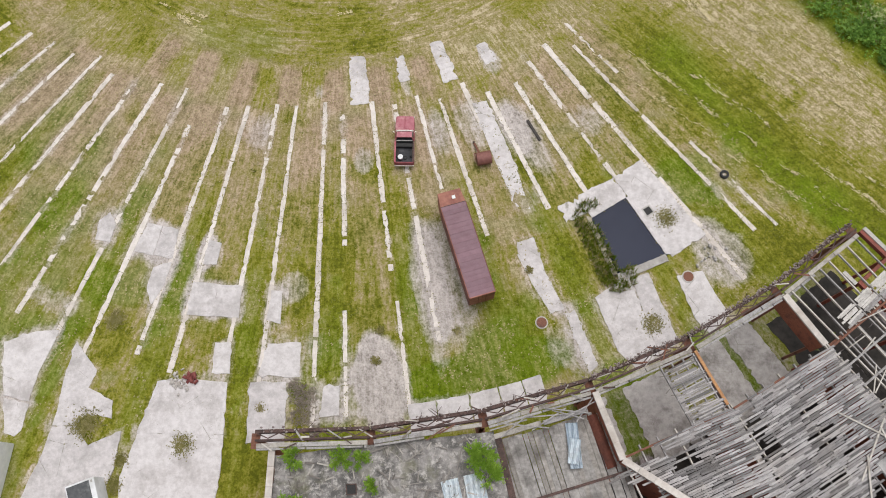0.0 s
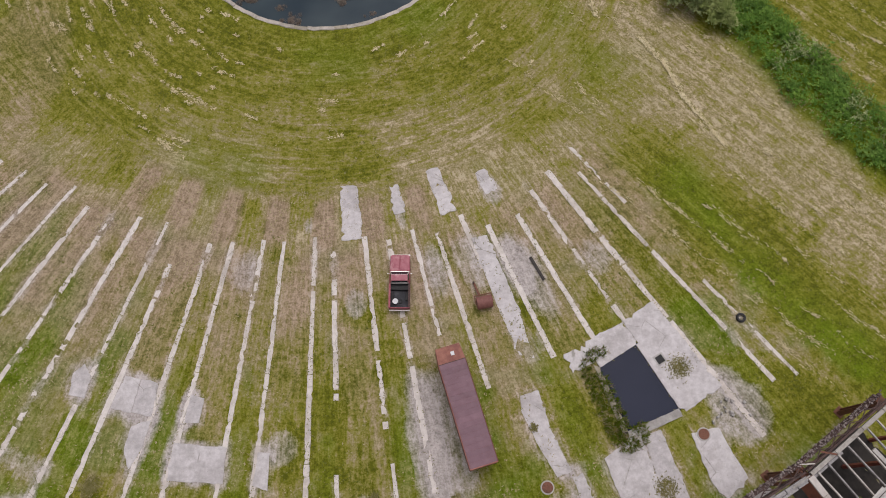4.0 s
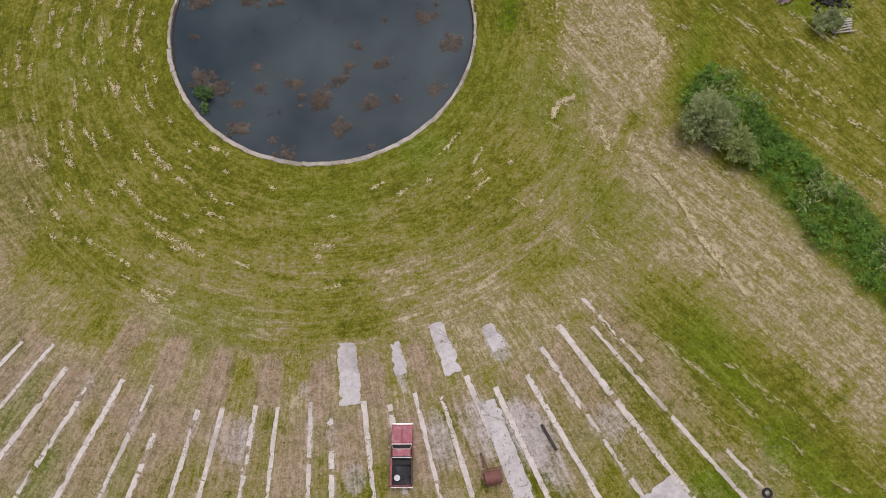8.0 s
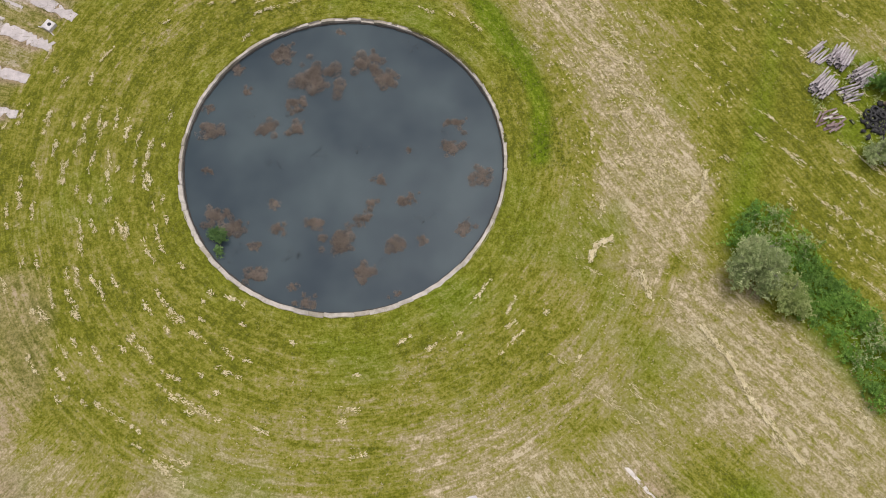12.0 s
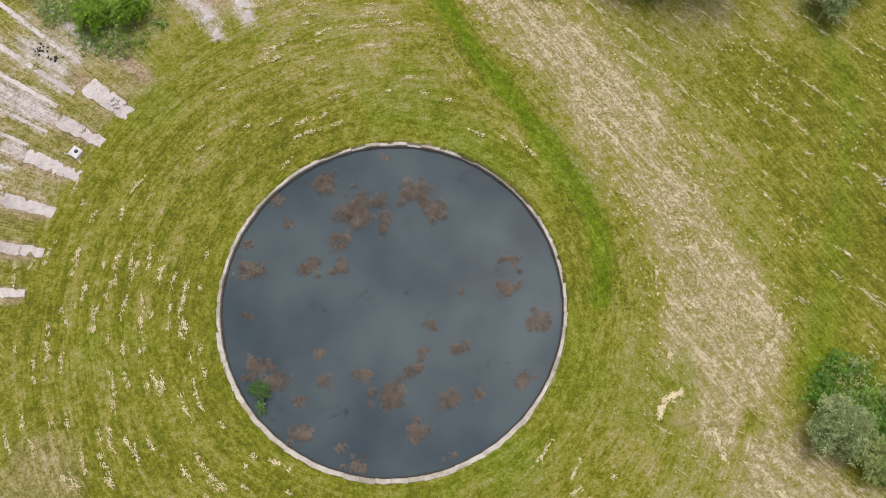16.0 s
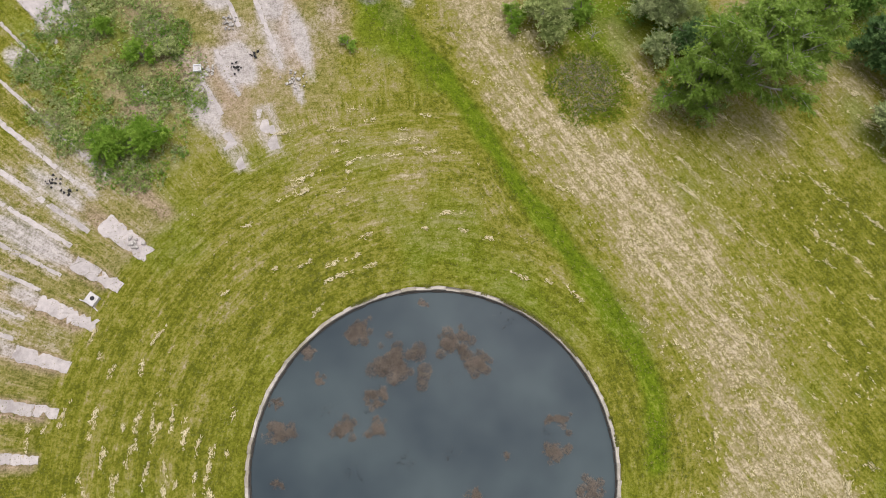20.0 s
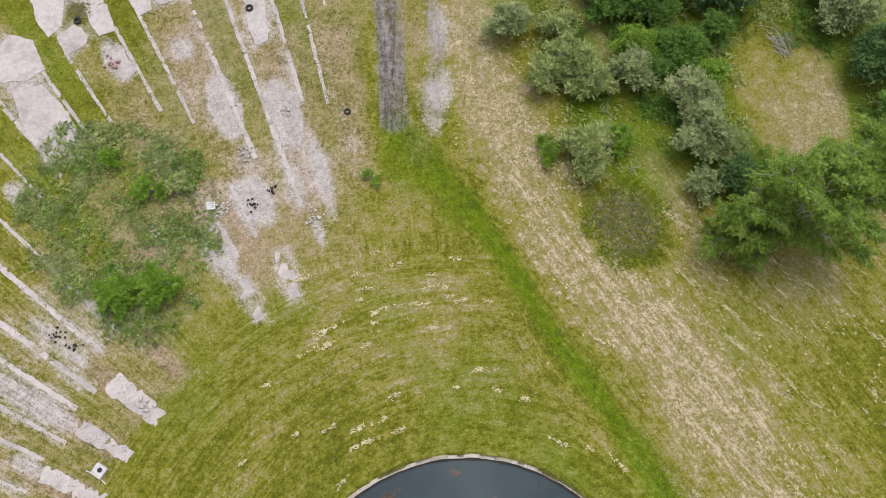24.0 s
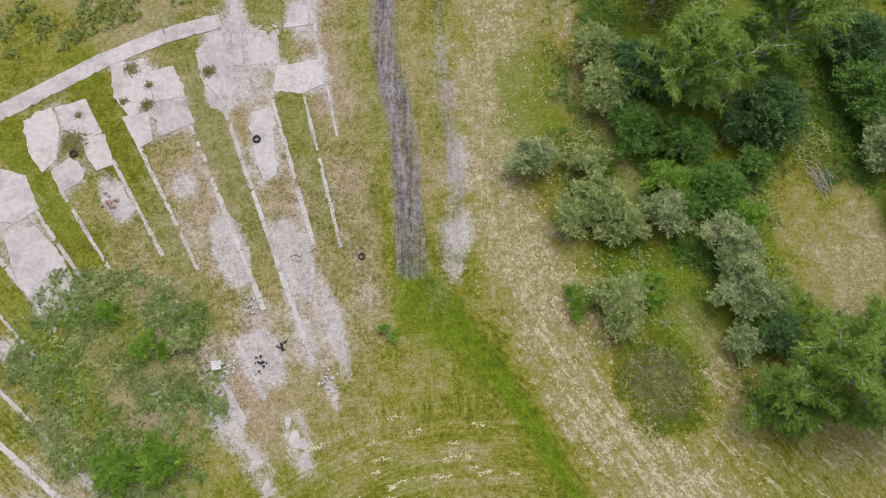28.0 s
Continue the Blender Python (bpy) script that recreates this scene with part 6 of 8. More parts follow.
heap(-28.9, 21.5, 0.3, 14, 0.2, PALE_STONE, "pale concrete lumps on a track's head")
heap(-37.7, 28.3, 0.5, 14, 0.11, CHAR, "charred debris along a rail bed")
heap(-36.0, 27.1, 0.35, 10, 0.11, CHAR, "charred debris along a rail bed")
heap(-11.6, -69.7, 0.5, 46, 0.13, PALE_STONE, "pale rubble pile beside red scrap")
heap(-10.4, -69.3, 0.25, 16, 0.2, plain("dark_red_scrap", (0.14, 0.03, 0.03), (0.25, 0.07, 0.06), 6, 0.7), "dark red metal scrap on a slab's corner")
heap(38.6, -57.4, 0.7, 12, 0.15, GREY_CONCRETE, "broken grey concrete lumps beside the flooded pit", 0.08)
heap(-17.4, 51.5, 0.3, 16, 0.11, PALE_STONE, "scattered pale lumps on worn concrete")
heap(-29.7, 38.2, 0.3, 14, 0.16, PALE_STONE, "pale stones in tall weeds")
heap(-14.0, 39.6, 0.5, 30, 0.12, PALE_STONE, "crumbled concrete at a track's head")

# white box body and long white roof at the south-west
van = thing("box_truck_body", pose(-17.6, -81.0, 0.06, 0, 0, 21), "white box body with a dark weathered roof on the slab", "truck body")
box_part("shell", -1.25, 1.25, -2.6, 2.6, 0.0, 2.15, WHITE_PAINT, van, 0.04)
box_part("roof_sheet", -1.15, 0.82, -2.5, 2.45, 2.152, 2.18, plain("dark_patchy_roof", (0.05, 0.055, 0.06), (0.1, 0.105, 0.11), 3, 0.7, 0.0, (0.3, 0.31, 0.32)), van, 0.008)
for y in (-2.2, 2.3):
    box_part("corner_cap", 0.95, 1.1, y - 0.1, y + 0.1, 2.152, 2.2, GREY_CONCRETE, van, 0.01)
long_van = thing("storage_trailer", pose(-28.6, -81.6, 0.03, 0, 0, -5), "long white storage trailer with a ribbed pale roof", "trailer")
box_part("shell", -2.2, 2.2, -6.6, 6.6, 0.0, 3.0, WHITE_PAINT, long_van, 0.04)
for k in range(3):
    box_part("edge_rib", 2.02 + 0.13 * k - 0.26, 2.08 + 0.13 * k - 0.26, -6.55, 6.55, 3.002, 3.05, WHITE_PAINT, long_van, 0.01)
box_part("gutter", 2.21, 2.3, -6.6, 6.6, 2.8, 2.95, GREY_CONCRETE, long_van, 0.01)

# stacks of split poles in the east
POLE_WOOD = plain("mauve_grey_poles", (0.3, 0.26, 0.27), (0.56, 0.52, 0.53), 6, 0.9, 0.0, (0.16, 0.125, 0.13))
for cx, cy, turn, n, ln in ((52.8, 10.7, 40, 28, 2.3), (51.0, 11.4, 52, 8, 2.4), (54.8, 8.5, 58, 26, 2.3), (50.2, 7.2, 48, 30, 2.3), (53.2, 6.5, 70, 12, 1.9)):
    stack = thing("pole_stack", pose(cx, cy, 0, 0, 0, -turn), "stack of pale weathered poles with dark sawn ends", "pole stack", "pole stacks")
    for k in range(n):
        lvl, pos = divmod(k, 7)
        x = (pos - min(n, 7) / 2 + 0.5 * (lvl % 2)) * 0.29 + rng.uniform(-0.05, 0.05)
        rr = rng.uniform(0.085, 0.12)
        bm = bmesh.new()
        sh, tw = rng.uniform(-0.35, 0.35) + 0.16 * lvl, rng.uniform(-0.16, 0.16)
        tube_bm(bm, [(x - tw, -ln / 2 + sh, 0.12 + lvl * 0.23), (x + tw, ln / 2 + sh, 0.12 + lvl * 0.23)], [rr, rr * 0.9], 8)
        pole = part("pole", bm, POLE_WOOD, stack)
        bm = bmesh.new()
        bmesh.ops.create_cone(bm, cap_ends=True, segments=8, radius1=rr * 0.8, radius2=rr * 0.8, depth=0.02, matrix=pose(x - tw, -ln / 2 + sh - 0.008, 0.12 + lvl * 0.23, 90, 0, 0))
        part("sawn_end", bm, BLACK, pole)
scrap = thing("board_heap", pose(50.4, 3.4, 0, 0, 0, 25), "heap of brown and pale broken boards in the grass", "board heap")
OLD_BOARD = plain("old_brown_boards", (0.16, 0.105, 0.1), (0.32, 0.24, 0.235), 6, 0.9, 0.0, (0.1, 0.06, 0.06))
for k in range(22):
    u, v, ln = rng.uniform(-0.9, 0.9), rng.uniform(-1.1, 1.1), rng.uniform(0.7, 1.8)
    box_part("board", -ln / 2, ln / 2, -0.09, 0.09, 0, 0.04, PALE_WOOD if k % 6 == 0 else OLD_BOARD, scrap, 0.008, pose(u, v, 0.02 + 0.02 * k, rng.uniform(-4, 4), rng.uniform(-4, 4), rng.gauss(0, 16)))
heap(55.6, 3.4, 0.85, 120, 0.24, CHAR, "black burnt refuse heap under bushes")
trunk = thing("stump", pose(57.2, 4.7, 0, 0, 0, 30), "brown upturned tree stump beside burnt refuse", "stump")
bm = bmesh.new()
tube_bm(bm, [(0, -1.0, 0.4), (0.1, 0, 0.5), (0, 0.9, 0.75)], [0.38, 0.46, 0.6], 12)
part("log", bm, plain("brown_bark", (0.16, 0.115, 0.085), (0.29, 0.22, 0.17), 9, 0.95), trunk)
fence = thing("broken_fence", pose(56.4, -1.6, 0, 0, 0, 8), "pale broken fence boards lying over dark ground", "fence")
for k in range(6):
    box_part("board", -1.3, 1.2 + rng.uniform(-0.3, 0.3), k * 0.33, k * 0.33 + 0.17, 0.25, 0.29, PALE_WOOD, fence, 0.008, pose(0, 0, 0, rng.uniform(-3, 3), 0, rng.gauss(0, 4)))
for x in (-0.9, 0.8):
    box_part("rail", x - 0.06, x + 0.06, -0.1, 2.0, 0.0, 0.246, WOOD, fence, 0.01)

# ---------------------------------------------------------------- plants
def leaf_material(name, c1, c2, c3, rough=0.7, thin=0.25):
    n = Nodes(name)
    island = n.tree.nodes.new("ShaderNodeNewGeometry").outputs["Random Per Island"]
    col = n.ramp(island, (0.0, c1), (0.55, c2), (1.0, c3))
    col = n.mix(n.ramp(n.noise(1.2, 3), (0.36, 0.0), (0.64, 0.85)), col, c1)
    col = n.mix(n.ramp(n.noise(0.45, 3), (0.5, 0.0), (0.68, 0.5)), col, c3)
    n.bsdf.inputs["Specular IOR Level"].default_value = 0.15
    n.finish(col, rough)
    if thin:
        through_light = n.add("ShaderNodeBsdfTranslucent", Color=col)
        both = n.tree.nodes.new("ShaderNodeMixShader")
        both.inputs[0].default_value = thin
        n.tree.links.new(n.bsdf.outputs[0], both.inputs[1])
        n.tree.links.new(through_light.outputs[0], both.inputs[2])
        n.tree.links.new(both.outputs[0], n.tree.nodes["Material Output"].inputs["Surface"])
    return n.mat


SILVER = leaf_material("silver_green_leaves", (0.22, 0.285, 0.105), (0.38, 0.45, 0.195), (0.58, 0.63, 0.33))
OLIVE = leaf_material("olive_leaves", (0.22, 0.29, 0.08), (0.39, 0.46, 0.16), (0.6, 0.65, 0.29))
GREENLEAF = leaf_material("green_leaves", (0.085, 0.18, 0.03), (0.16, 0.3, 0.05), (0.26, 0.42, 0.09))
DARKLEAF = leaf_material("dark_green_leaves", (0.065, 0.135, 0.04), (0.125, 0.225, 0.07), (0.21, 0.33, 0.11))
BRIGHT = leaf_material("bright_green_leaves", (0.135, 0.26, 0.02), (0.24, 0.4, 0.045), (0.37, 0.53, 0.085))
POPLAR = leaf_material("poplar_leaves", (0.135, 0.235, 0.025), (0.24, 0.375, 0.055), (0.38, 0.52, 0.12))
VINE = leaf_material("vine_leaves", (0.1, 0.22, 0.03), (0.19, 0.35, 0.05), (0.29, 0.46, 0.09))
BROWNWEED = leaf_material("brown_weed_stems", (0.22, 0.185, 0.15), (0.34, 0.29, 0.245), (0.47, 0.41, 0.35))
WATERWEED = leaf_material("drowned_brown_twigs", (0.16, 0.13, 0.105), (0.25, 0.205, 0.17), (0.36, 0.305, 0.255))
BARK = plain("grey_bark", (0.16, 0.14, 0.12), (0.3, 0.275, 0.25), 12, 0.95)
PALE_BARK = plain("pale_bark", (0.34, 0.32, 0.29), (0.5, 0.48, 0.44), 12, 0.9)


def leaves(name, centres, radii, count, size, material, parent, seed, slim=0.7, droop=0.0, lift=0.3):
    """Small separate leaf blades on the outside of many clumps."""
    r = np.random.RandomState(seed)
    c, q = np.array(centres, float), np.array(radii, float)
    w = q**2
    pick = r.choice(len(c), count, p=w / w.sum())
    d = r.normal(size=(count, 3))
    d[:, 2] = np.abs(d[:, 2]) * 1.0 - 0.35 * r.rand(count)
    d /= np.linalg.norm(d, axis=1, keepdims=True)
    pos = c[pick] + d * (q[pick] * (0.55 + 0.5 * r.rand(count) ** 0.6))[:, None]
    face = d + np.array([0, 0, 1.3])
    face /= np.linalg.norm(face, axis=1, keepdims=True)
    along = r.normal(size=(count, 3))
    along -= (along * face).sum(1, keepdims=True) * face
    along /= np.linalg.norm(along, axis=1, keepdims=True)
    along += d * lift
    along[:, 2] -= droop
    along /= np.linalg.norm(along, axis=1, keepdims=True)
    side = np.cross(along, face + r.normal(size=(count, 3)) * 0.35)
    side /= np.linalg.norm(side, axis=1, keepdims=True)
    s = size * (0.6 + 0.8 * r.rand(count))[:, None]
    verts = np.stack([pos, pos + along * s * 0.5 + side * s * slim * 0.5, pos + along * s, pos + along * s * 0.5 - side * s * slim * 0.5], 1)
    return quick(name, verts.reshape(-1, 3), np.arange(count * 4).reshape(-1, 4), material, parent)


def sprays(name, base, way, length, leaf, material, parent, seed, pairs=7, droop=0.15):
    """Leafy shoots: each a bent spine with pairs of narrow leaves, joined."""
    r = np.random.RandomState(seed)
    m = len(base)
    t = np.linspace(0, 1, pairs + 1)[None, :, None]
    way = way * np.array([1, 1, 0.8])
    ln = np.broadcast_to(length, m)[:, None, None] * (0.6 + 0.7 * r.rand(m, 1, 1))
    spine = base[:, None] + way[:, None] * ln * t
    spine[:, :, 2] -= droop * ln[:, :, 0] * t[:, :, 0] ** 2
    side = np.cross(way, r.normal(size=(m, 3)))
    side /= np.linalg.norm(side, axis=1, keepdims=True)
    up = np.cross(side, way)
    turn = r.rand(m, 1) * math.tau + np.arange(pairs)[None] * 2.4
    out = side[:, None] * np.cos(turn)[..., None] + up[:, None] * np.sin(turn)[..., None]
    out[..., 2] *= 0.35
    size = leaf * (0.6 + 0.8 * r.rand(m, pairs, 1)) * (1.15 - 0.5 * t[:, :-1])
    mid = (spine[:, :-1] + spine[:, 1:]) / 2 + way[:, None] * size * 0.5
    verts = np.concatenate([spine, mid + out * size * 0.8, mid - out * size * 0.8], 1)
    k = np.arange(pairs)
    tri = np.concatenate([np.stack([k, k + 1, pairs + 1 + k], -1), np.stack([k + 1, k, 2 * pairs + 1 + k], -1)])
    per = 3 * pairs + 1
    return quick(name, verts.reshape(-1, 3), (tri[None] + (np.arange(m) * per)[:, None, None]).reshape(-1, 3), material, parent)


def woody(parent, h, spread, seed, limbs=5, base=0.12, bark=BARK, reach=0.8):
    """A tapered trunk and its limbs."""
    r = random.Random(seed)
    bm = bmesh.new()
    lean = (r.uniform(-0.1, 0.1) * h, r.uniform(-0.1, 0.1) * h)
    tube_bm(bm, [(0, 0, -0.1), (lean[0] * 0.3, lean[1] * 0.3, h * 0.3), (lean[0], lean[1], h * 0.75)], [base * 1.25, base, base * 0.35], 8)
    part("trunk", bm, bark, parent)
    tips = []
    for k in range(limbs):
        th = math.tau * k / limbs + r.uniform(-0.4, 0.4)
        z0 = h * r.uniform(0.12, 0.5)
        ex, ey = math.cos(th) * spread * reach * r.uniform(0.7, 1.05), math.sin(th) * spread * reach * r.uniform(0.7, 1.05)
        ez = min(h * 0.95, z0 + h * r.uniform(0.25, 0.5))
        bm = bmesh.new()
        mid = (ex * 0.45 + lean[0] * 0.4, ey * 0.45 + lean[1] * 0.4, z0 + (ez - z0) * 0.6)
        tube_bm(bm, [(lean[0] * z0 / h, lean[1] * z0 / h, z0), mid, (ex, ey, ez)], [base * 0.5, base * 0.3, base * 0.08], 6)
        for j in range(3):
            f = r.uniform(0.4, 0.9)
            a = Vector(mid).lerp(Vector((ex, ey, ez)), f)
            tube_bm(bm, [a, a + Vector((r.uniform(-0.3, 0.3) * spread, r.uniform(-0.3, 0.3) * spread, r.uniform(0.05, 0.2) * h))], [base * 0.16, base * 0.04], 5)
        part("limb", bm, bark, parent)
        tips.append((ex, ey, ez))
    return tips


def shrub(x, y, rx, ry, h, material, label, seed, size=0.2, dense=1.0, turn=0.0, name="shrub", category="shrub", group="", bark=BARK, slim=0.7, clumps=None, base=None):
    r = random.Random(seed)
    root = thing(name, pose(x, y, 0, 0, 0, turn), label, category, group)
    woody(root, h, min(rx, ry), seed, 5, base or 0.04 + 0.022 * h, bark)
    cen, rad, base, way = [], [], [], []
    n = clumps or int(7 + 3.4 * rx * ry)
    small = min(rx, ry)
    for k in range(n):
        th, u = r.uniform(0, math.tau), r.random() ** 0.55
        wide = r.uniform(0.74, 1.02) * (0.92 + 0.14 * math.sin(3 * th + seed))
        c = Vector((math.cos(th) * u * rx * wide, math.sin(th) * u * ry * wide, h * (0.24 + 0.56 * (1 - 0.7 * u * u)) * r.uniform(0.82, 1.05)))
        q = small * r.uniform(0.14, 0.28)
        cen.append((c.x * 0.85, c.y * 0.85, c.z * 0.7))
        rad.append(q * 1.3)
        lean = Vector((c.x / rx, c.y / ry, 0.75))
        for j in range(max(6, int(120 * dense * q * q / (size / 0.2) ** 2) + 8)):
            d = Vector((r.gauss(0, 1), r.gauss(0, 1), r.gauss(0, 0.8))).normalized() * 0.95 + lean
            base.append(c + Vector((r.gauss(0, q * 0.55), r.gauss(0, q * 0.55), r.gauss(0, q * 0.5))))
            way.append(d.normalized())
    leaves("inner_leaves", cen, rad, min(int(300 * rx * ry * dense), 7000), size * 1.2, material, root, seed, slim)
    sprays("crown", np.array(base), np.array(way), 0.42 + 0.2 * small, size * 1.3, material, root, seed, 5)
    return root


SHRUBS = [  # place, half-widths, height, leaves, leaf size, name, label
    (5.9, 60.6, 2.2, 2.2, 4.4, SILVER, 0.26, "round silver-green shrub beside the dirt track"),
    (11.3, 60.4, 2.2, 1.7, 3.4, OLIVE, 0.24, "pale olive-green shrub at the wood's edge"),
    (9.4, 54.6, 2.2, 2.1, 3.8, OLIVE, 0.24, "silvery olive shrub in a dense clump"),
    (11.9, 56.2, 2.6, 2.3, 4.4, OLIVE, 0.26, "tall silvery shrub in a dense clump"),
    (14.3, 53.4, 2.2, 2.0, 3.8, OLIVE, 0.24, "olive-green shrub in a dense clump"),
    (18.4, 54.6, 2.5, 2.2, 3.9, SILVER, 0.25, "rounded silver-green shrub among green saplings"),
    (13.4, 45.6, 2.5, 2.9, 4.6, OLIVE, 0.25, "large pale silver-green shrub at the drive's bend"),
    (9.6, 46.4, 1.2, 1.7, 2.2, BRIGHT, 0.22, "low bright green bush under a silvery shrub"),
    (16.7, 47.3, 1.5, 1.6, 2.6, BRIGHT, 0.2, "small bright green bush beside dead branches"),
    (23.9, 51.2, 2.6, 2.6, 5.6, SILVER, 0.28, "tall grey-green shrub standing in a row"),
    (24.7, 47.2, 2.6, 3.0, 5.8, SILVER, 0.28, "tall grey-green shrub standing in a row"),
    (27.6, 42.8, 2.4, 2.1, 3.8, DARKLEAF, 0.26, "dark blue-green shrub beside a big poplar"),
    (24.6, 42.0, 1.9, 1.6, 3.2, SILVER, 0.25, "pale silvery shrub beside a big poplar"),
    (27.5, 46.0, 1.9, 1.9, 3.2, OLIVE, 0.25, "thin olive shrub at the clearing"),
    (13.0, 73.5, 2.4, 2.6, 4.2, OLIVE, 0.27, "silvery shrub under tall poplars"),
    (13.8, 68.6, 2.6, 2.6, 4.8, OLIVE, 0.27, "pale olive shrub under tall poplars"),
    (16.6, 63.8, 2.8, 2.6, 4.3, GREENLEAF, 0.26, "green thicket under the poplars"),
    (21.4, 62.6, 2.8, 2.4, 4.2, GREENLEAF, 0.26, "green thicket under the poplars"),
    (19.4, 58.6, 2.6, 1.9, 3.0, BRIGHT, 0.24, "bright green sapling thicket under the poplars"),
    (24.2, 57.6, 2.6, 2.6, 3.4, GREENLEAF, 0.25, "green sapling thicket under the poplars"),
    (26.4, 54.4, 2.0, 2.0, 3.0, BRIGHT, 0.24, "yellow-green sapling thicket under the poplars"),
    (20.6, 55.2, 1.9, 2.3, 2.8, GREENLEAF, 0.24, "green sapling thicket under the poplars"),
    (17.8, 70.4, 3.2, 3.0, 6.0, DARKLEAF, 0.3, "dark green shrub between the poplars"),
    (25.0, 68.4, 2.6, 2.6, 5.2, SILVER, 0.28, "grey-green shrub between the poplars"),
    (29.8, 65.0, 3.4, 3.4, 7.0, DARKLEAF, 0.3, "dense dark round tree at the clearing"),
    (28.4, 60.4, 2.2, 1.9, 3.4, GREENLEAF, 0.25, "green bush at the clearing"),
    (40.6, 73.2, 3.2, 3.4, 6.4, DARKLEAF, 0.3, "dark hedge tree along the eastern fence line"),
    (40.6, 67.4, 3.0, 3.2, 6.0, GREENLEAF, 0.3, "dark green hedge tree along the fence line"),
    (42.2, 62.0, 3.0, 3.0, 5.6, SILVER, 0.28, "grey-green hedge shrub along the fence line"),
    (44.6, 55.8, 3.0, 3.2, 5.2, DARKLEAF, 0.3, "dark green hedge shrub along the fence line"),
    (46.6, 49.2, 3.0, 3.2, 5.2, GREENLEAF, 0.3, "green hedge shrub along the fence line"),
    (47.9, 41.5, 3.0, 3.4, 5.4, DARKLEAF, 0.3, "dark hedge shrub along the fence line"),
    (47.4, 32.8, 2.7, 2.6, 4.4, SILVER, 0.27, "round grey-green bush at the meadow's edge"),
    (51.0, 36.5, 3.0, 3.0, 5.4, DARKLEAF, 0.3, "dark bush behind the meadow's edge"),
    (39.8, -12.9, 2.6, 2.7, 4.2, SILVER, 0.26, "large silver-green shrub at the hedge's end"),
    (42.5, -15.6, 1.9, 1.9, 3.0, OLIVE, 0.23, "smaller pale olive shrub at the hedge"),
    (57.6, 7.6, 1.9, 1.5, 2.2, GREENLEAF, 0.26, "dark green bush over a dump of tyres"),
    (54.4, -0.7, 1.9, 1.6, 1.8, SILVER, 0.26, "sprawling pale silvery bush beside the dump"),
    (-32.4, 31.6, 1.9, 2.0, 2.6, BRIGHT, 0.24, "yellow-green sapling bush in scrub"),
    (-28.3, 32.4, 2.0, 2.0, 3.0, BRIGHT, 0.25, "yellow-green leafy bush in scrub"),
    (-34.6, 45.9, 1.6, 1.0, 1.6, BRIGHT, 0.22, "low yellow-green bush beside a slab"),
    (-30.3, 42.6, 1.6, 1.3, 1.8, BRIGHT, 0.22, "green sapling bush in scrub"),
    (-27.4, 43.0, 1.3, 1.1, 1.7, OLIVE, 0.22, "olive-green bush in scrub"),
    (-8.6, 43.7, 0.75, 0.8, 1.1, BRIGHT, 0.16, "single small bright green bush in the grass"),
]
for k, (x, y, rx, ry, h, leaf, size, label) in enumerate(SHRUBS):
    name = "reed_clump" if "reeds" in label else "tree" if "tree" in label else "shrub"
    shrub(x, y, rx, ry, h, leaf, label, 100 + k, size * 0.82, 1.35 if rx > 2 else 1.0, name=name, category=name.replace("_", " "), turn=20 if "reeds" in label else 0)
for k, (x, y, rx) in enumerate(((1.0, -76.9, 0.9), (4.6, -77.0, 0.9), (6.3, -77.1, 0.7), (0.6, -80.4, 0.9), (15.6, -76.8, 1.3), (16.5, -78.3, 1.2), (7.4, -79.0, 0.7))):
    ob = shrub(x, y, rx, rx * 0.8, 1.1, BRIGHT, "bright green sapling growing on the flat roof", 300 + k, 0.12, 1.1, name="roof_sapling", category="sapling", group="saplings on the roof")
    ob.location.z = TOP - 0.72


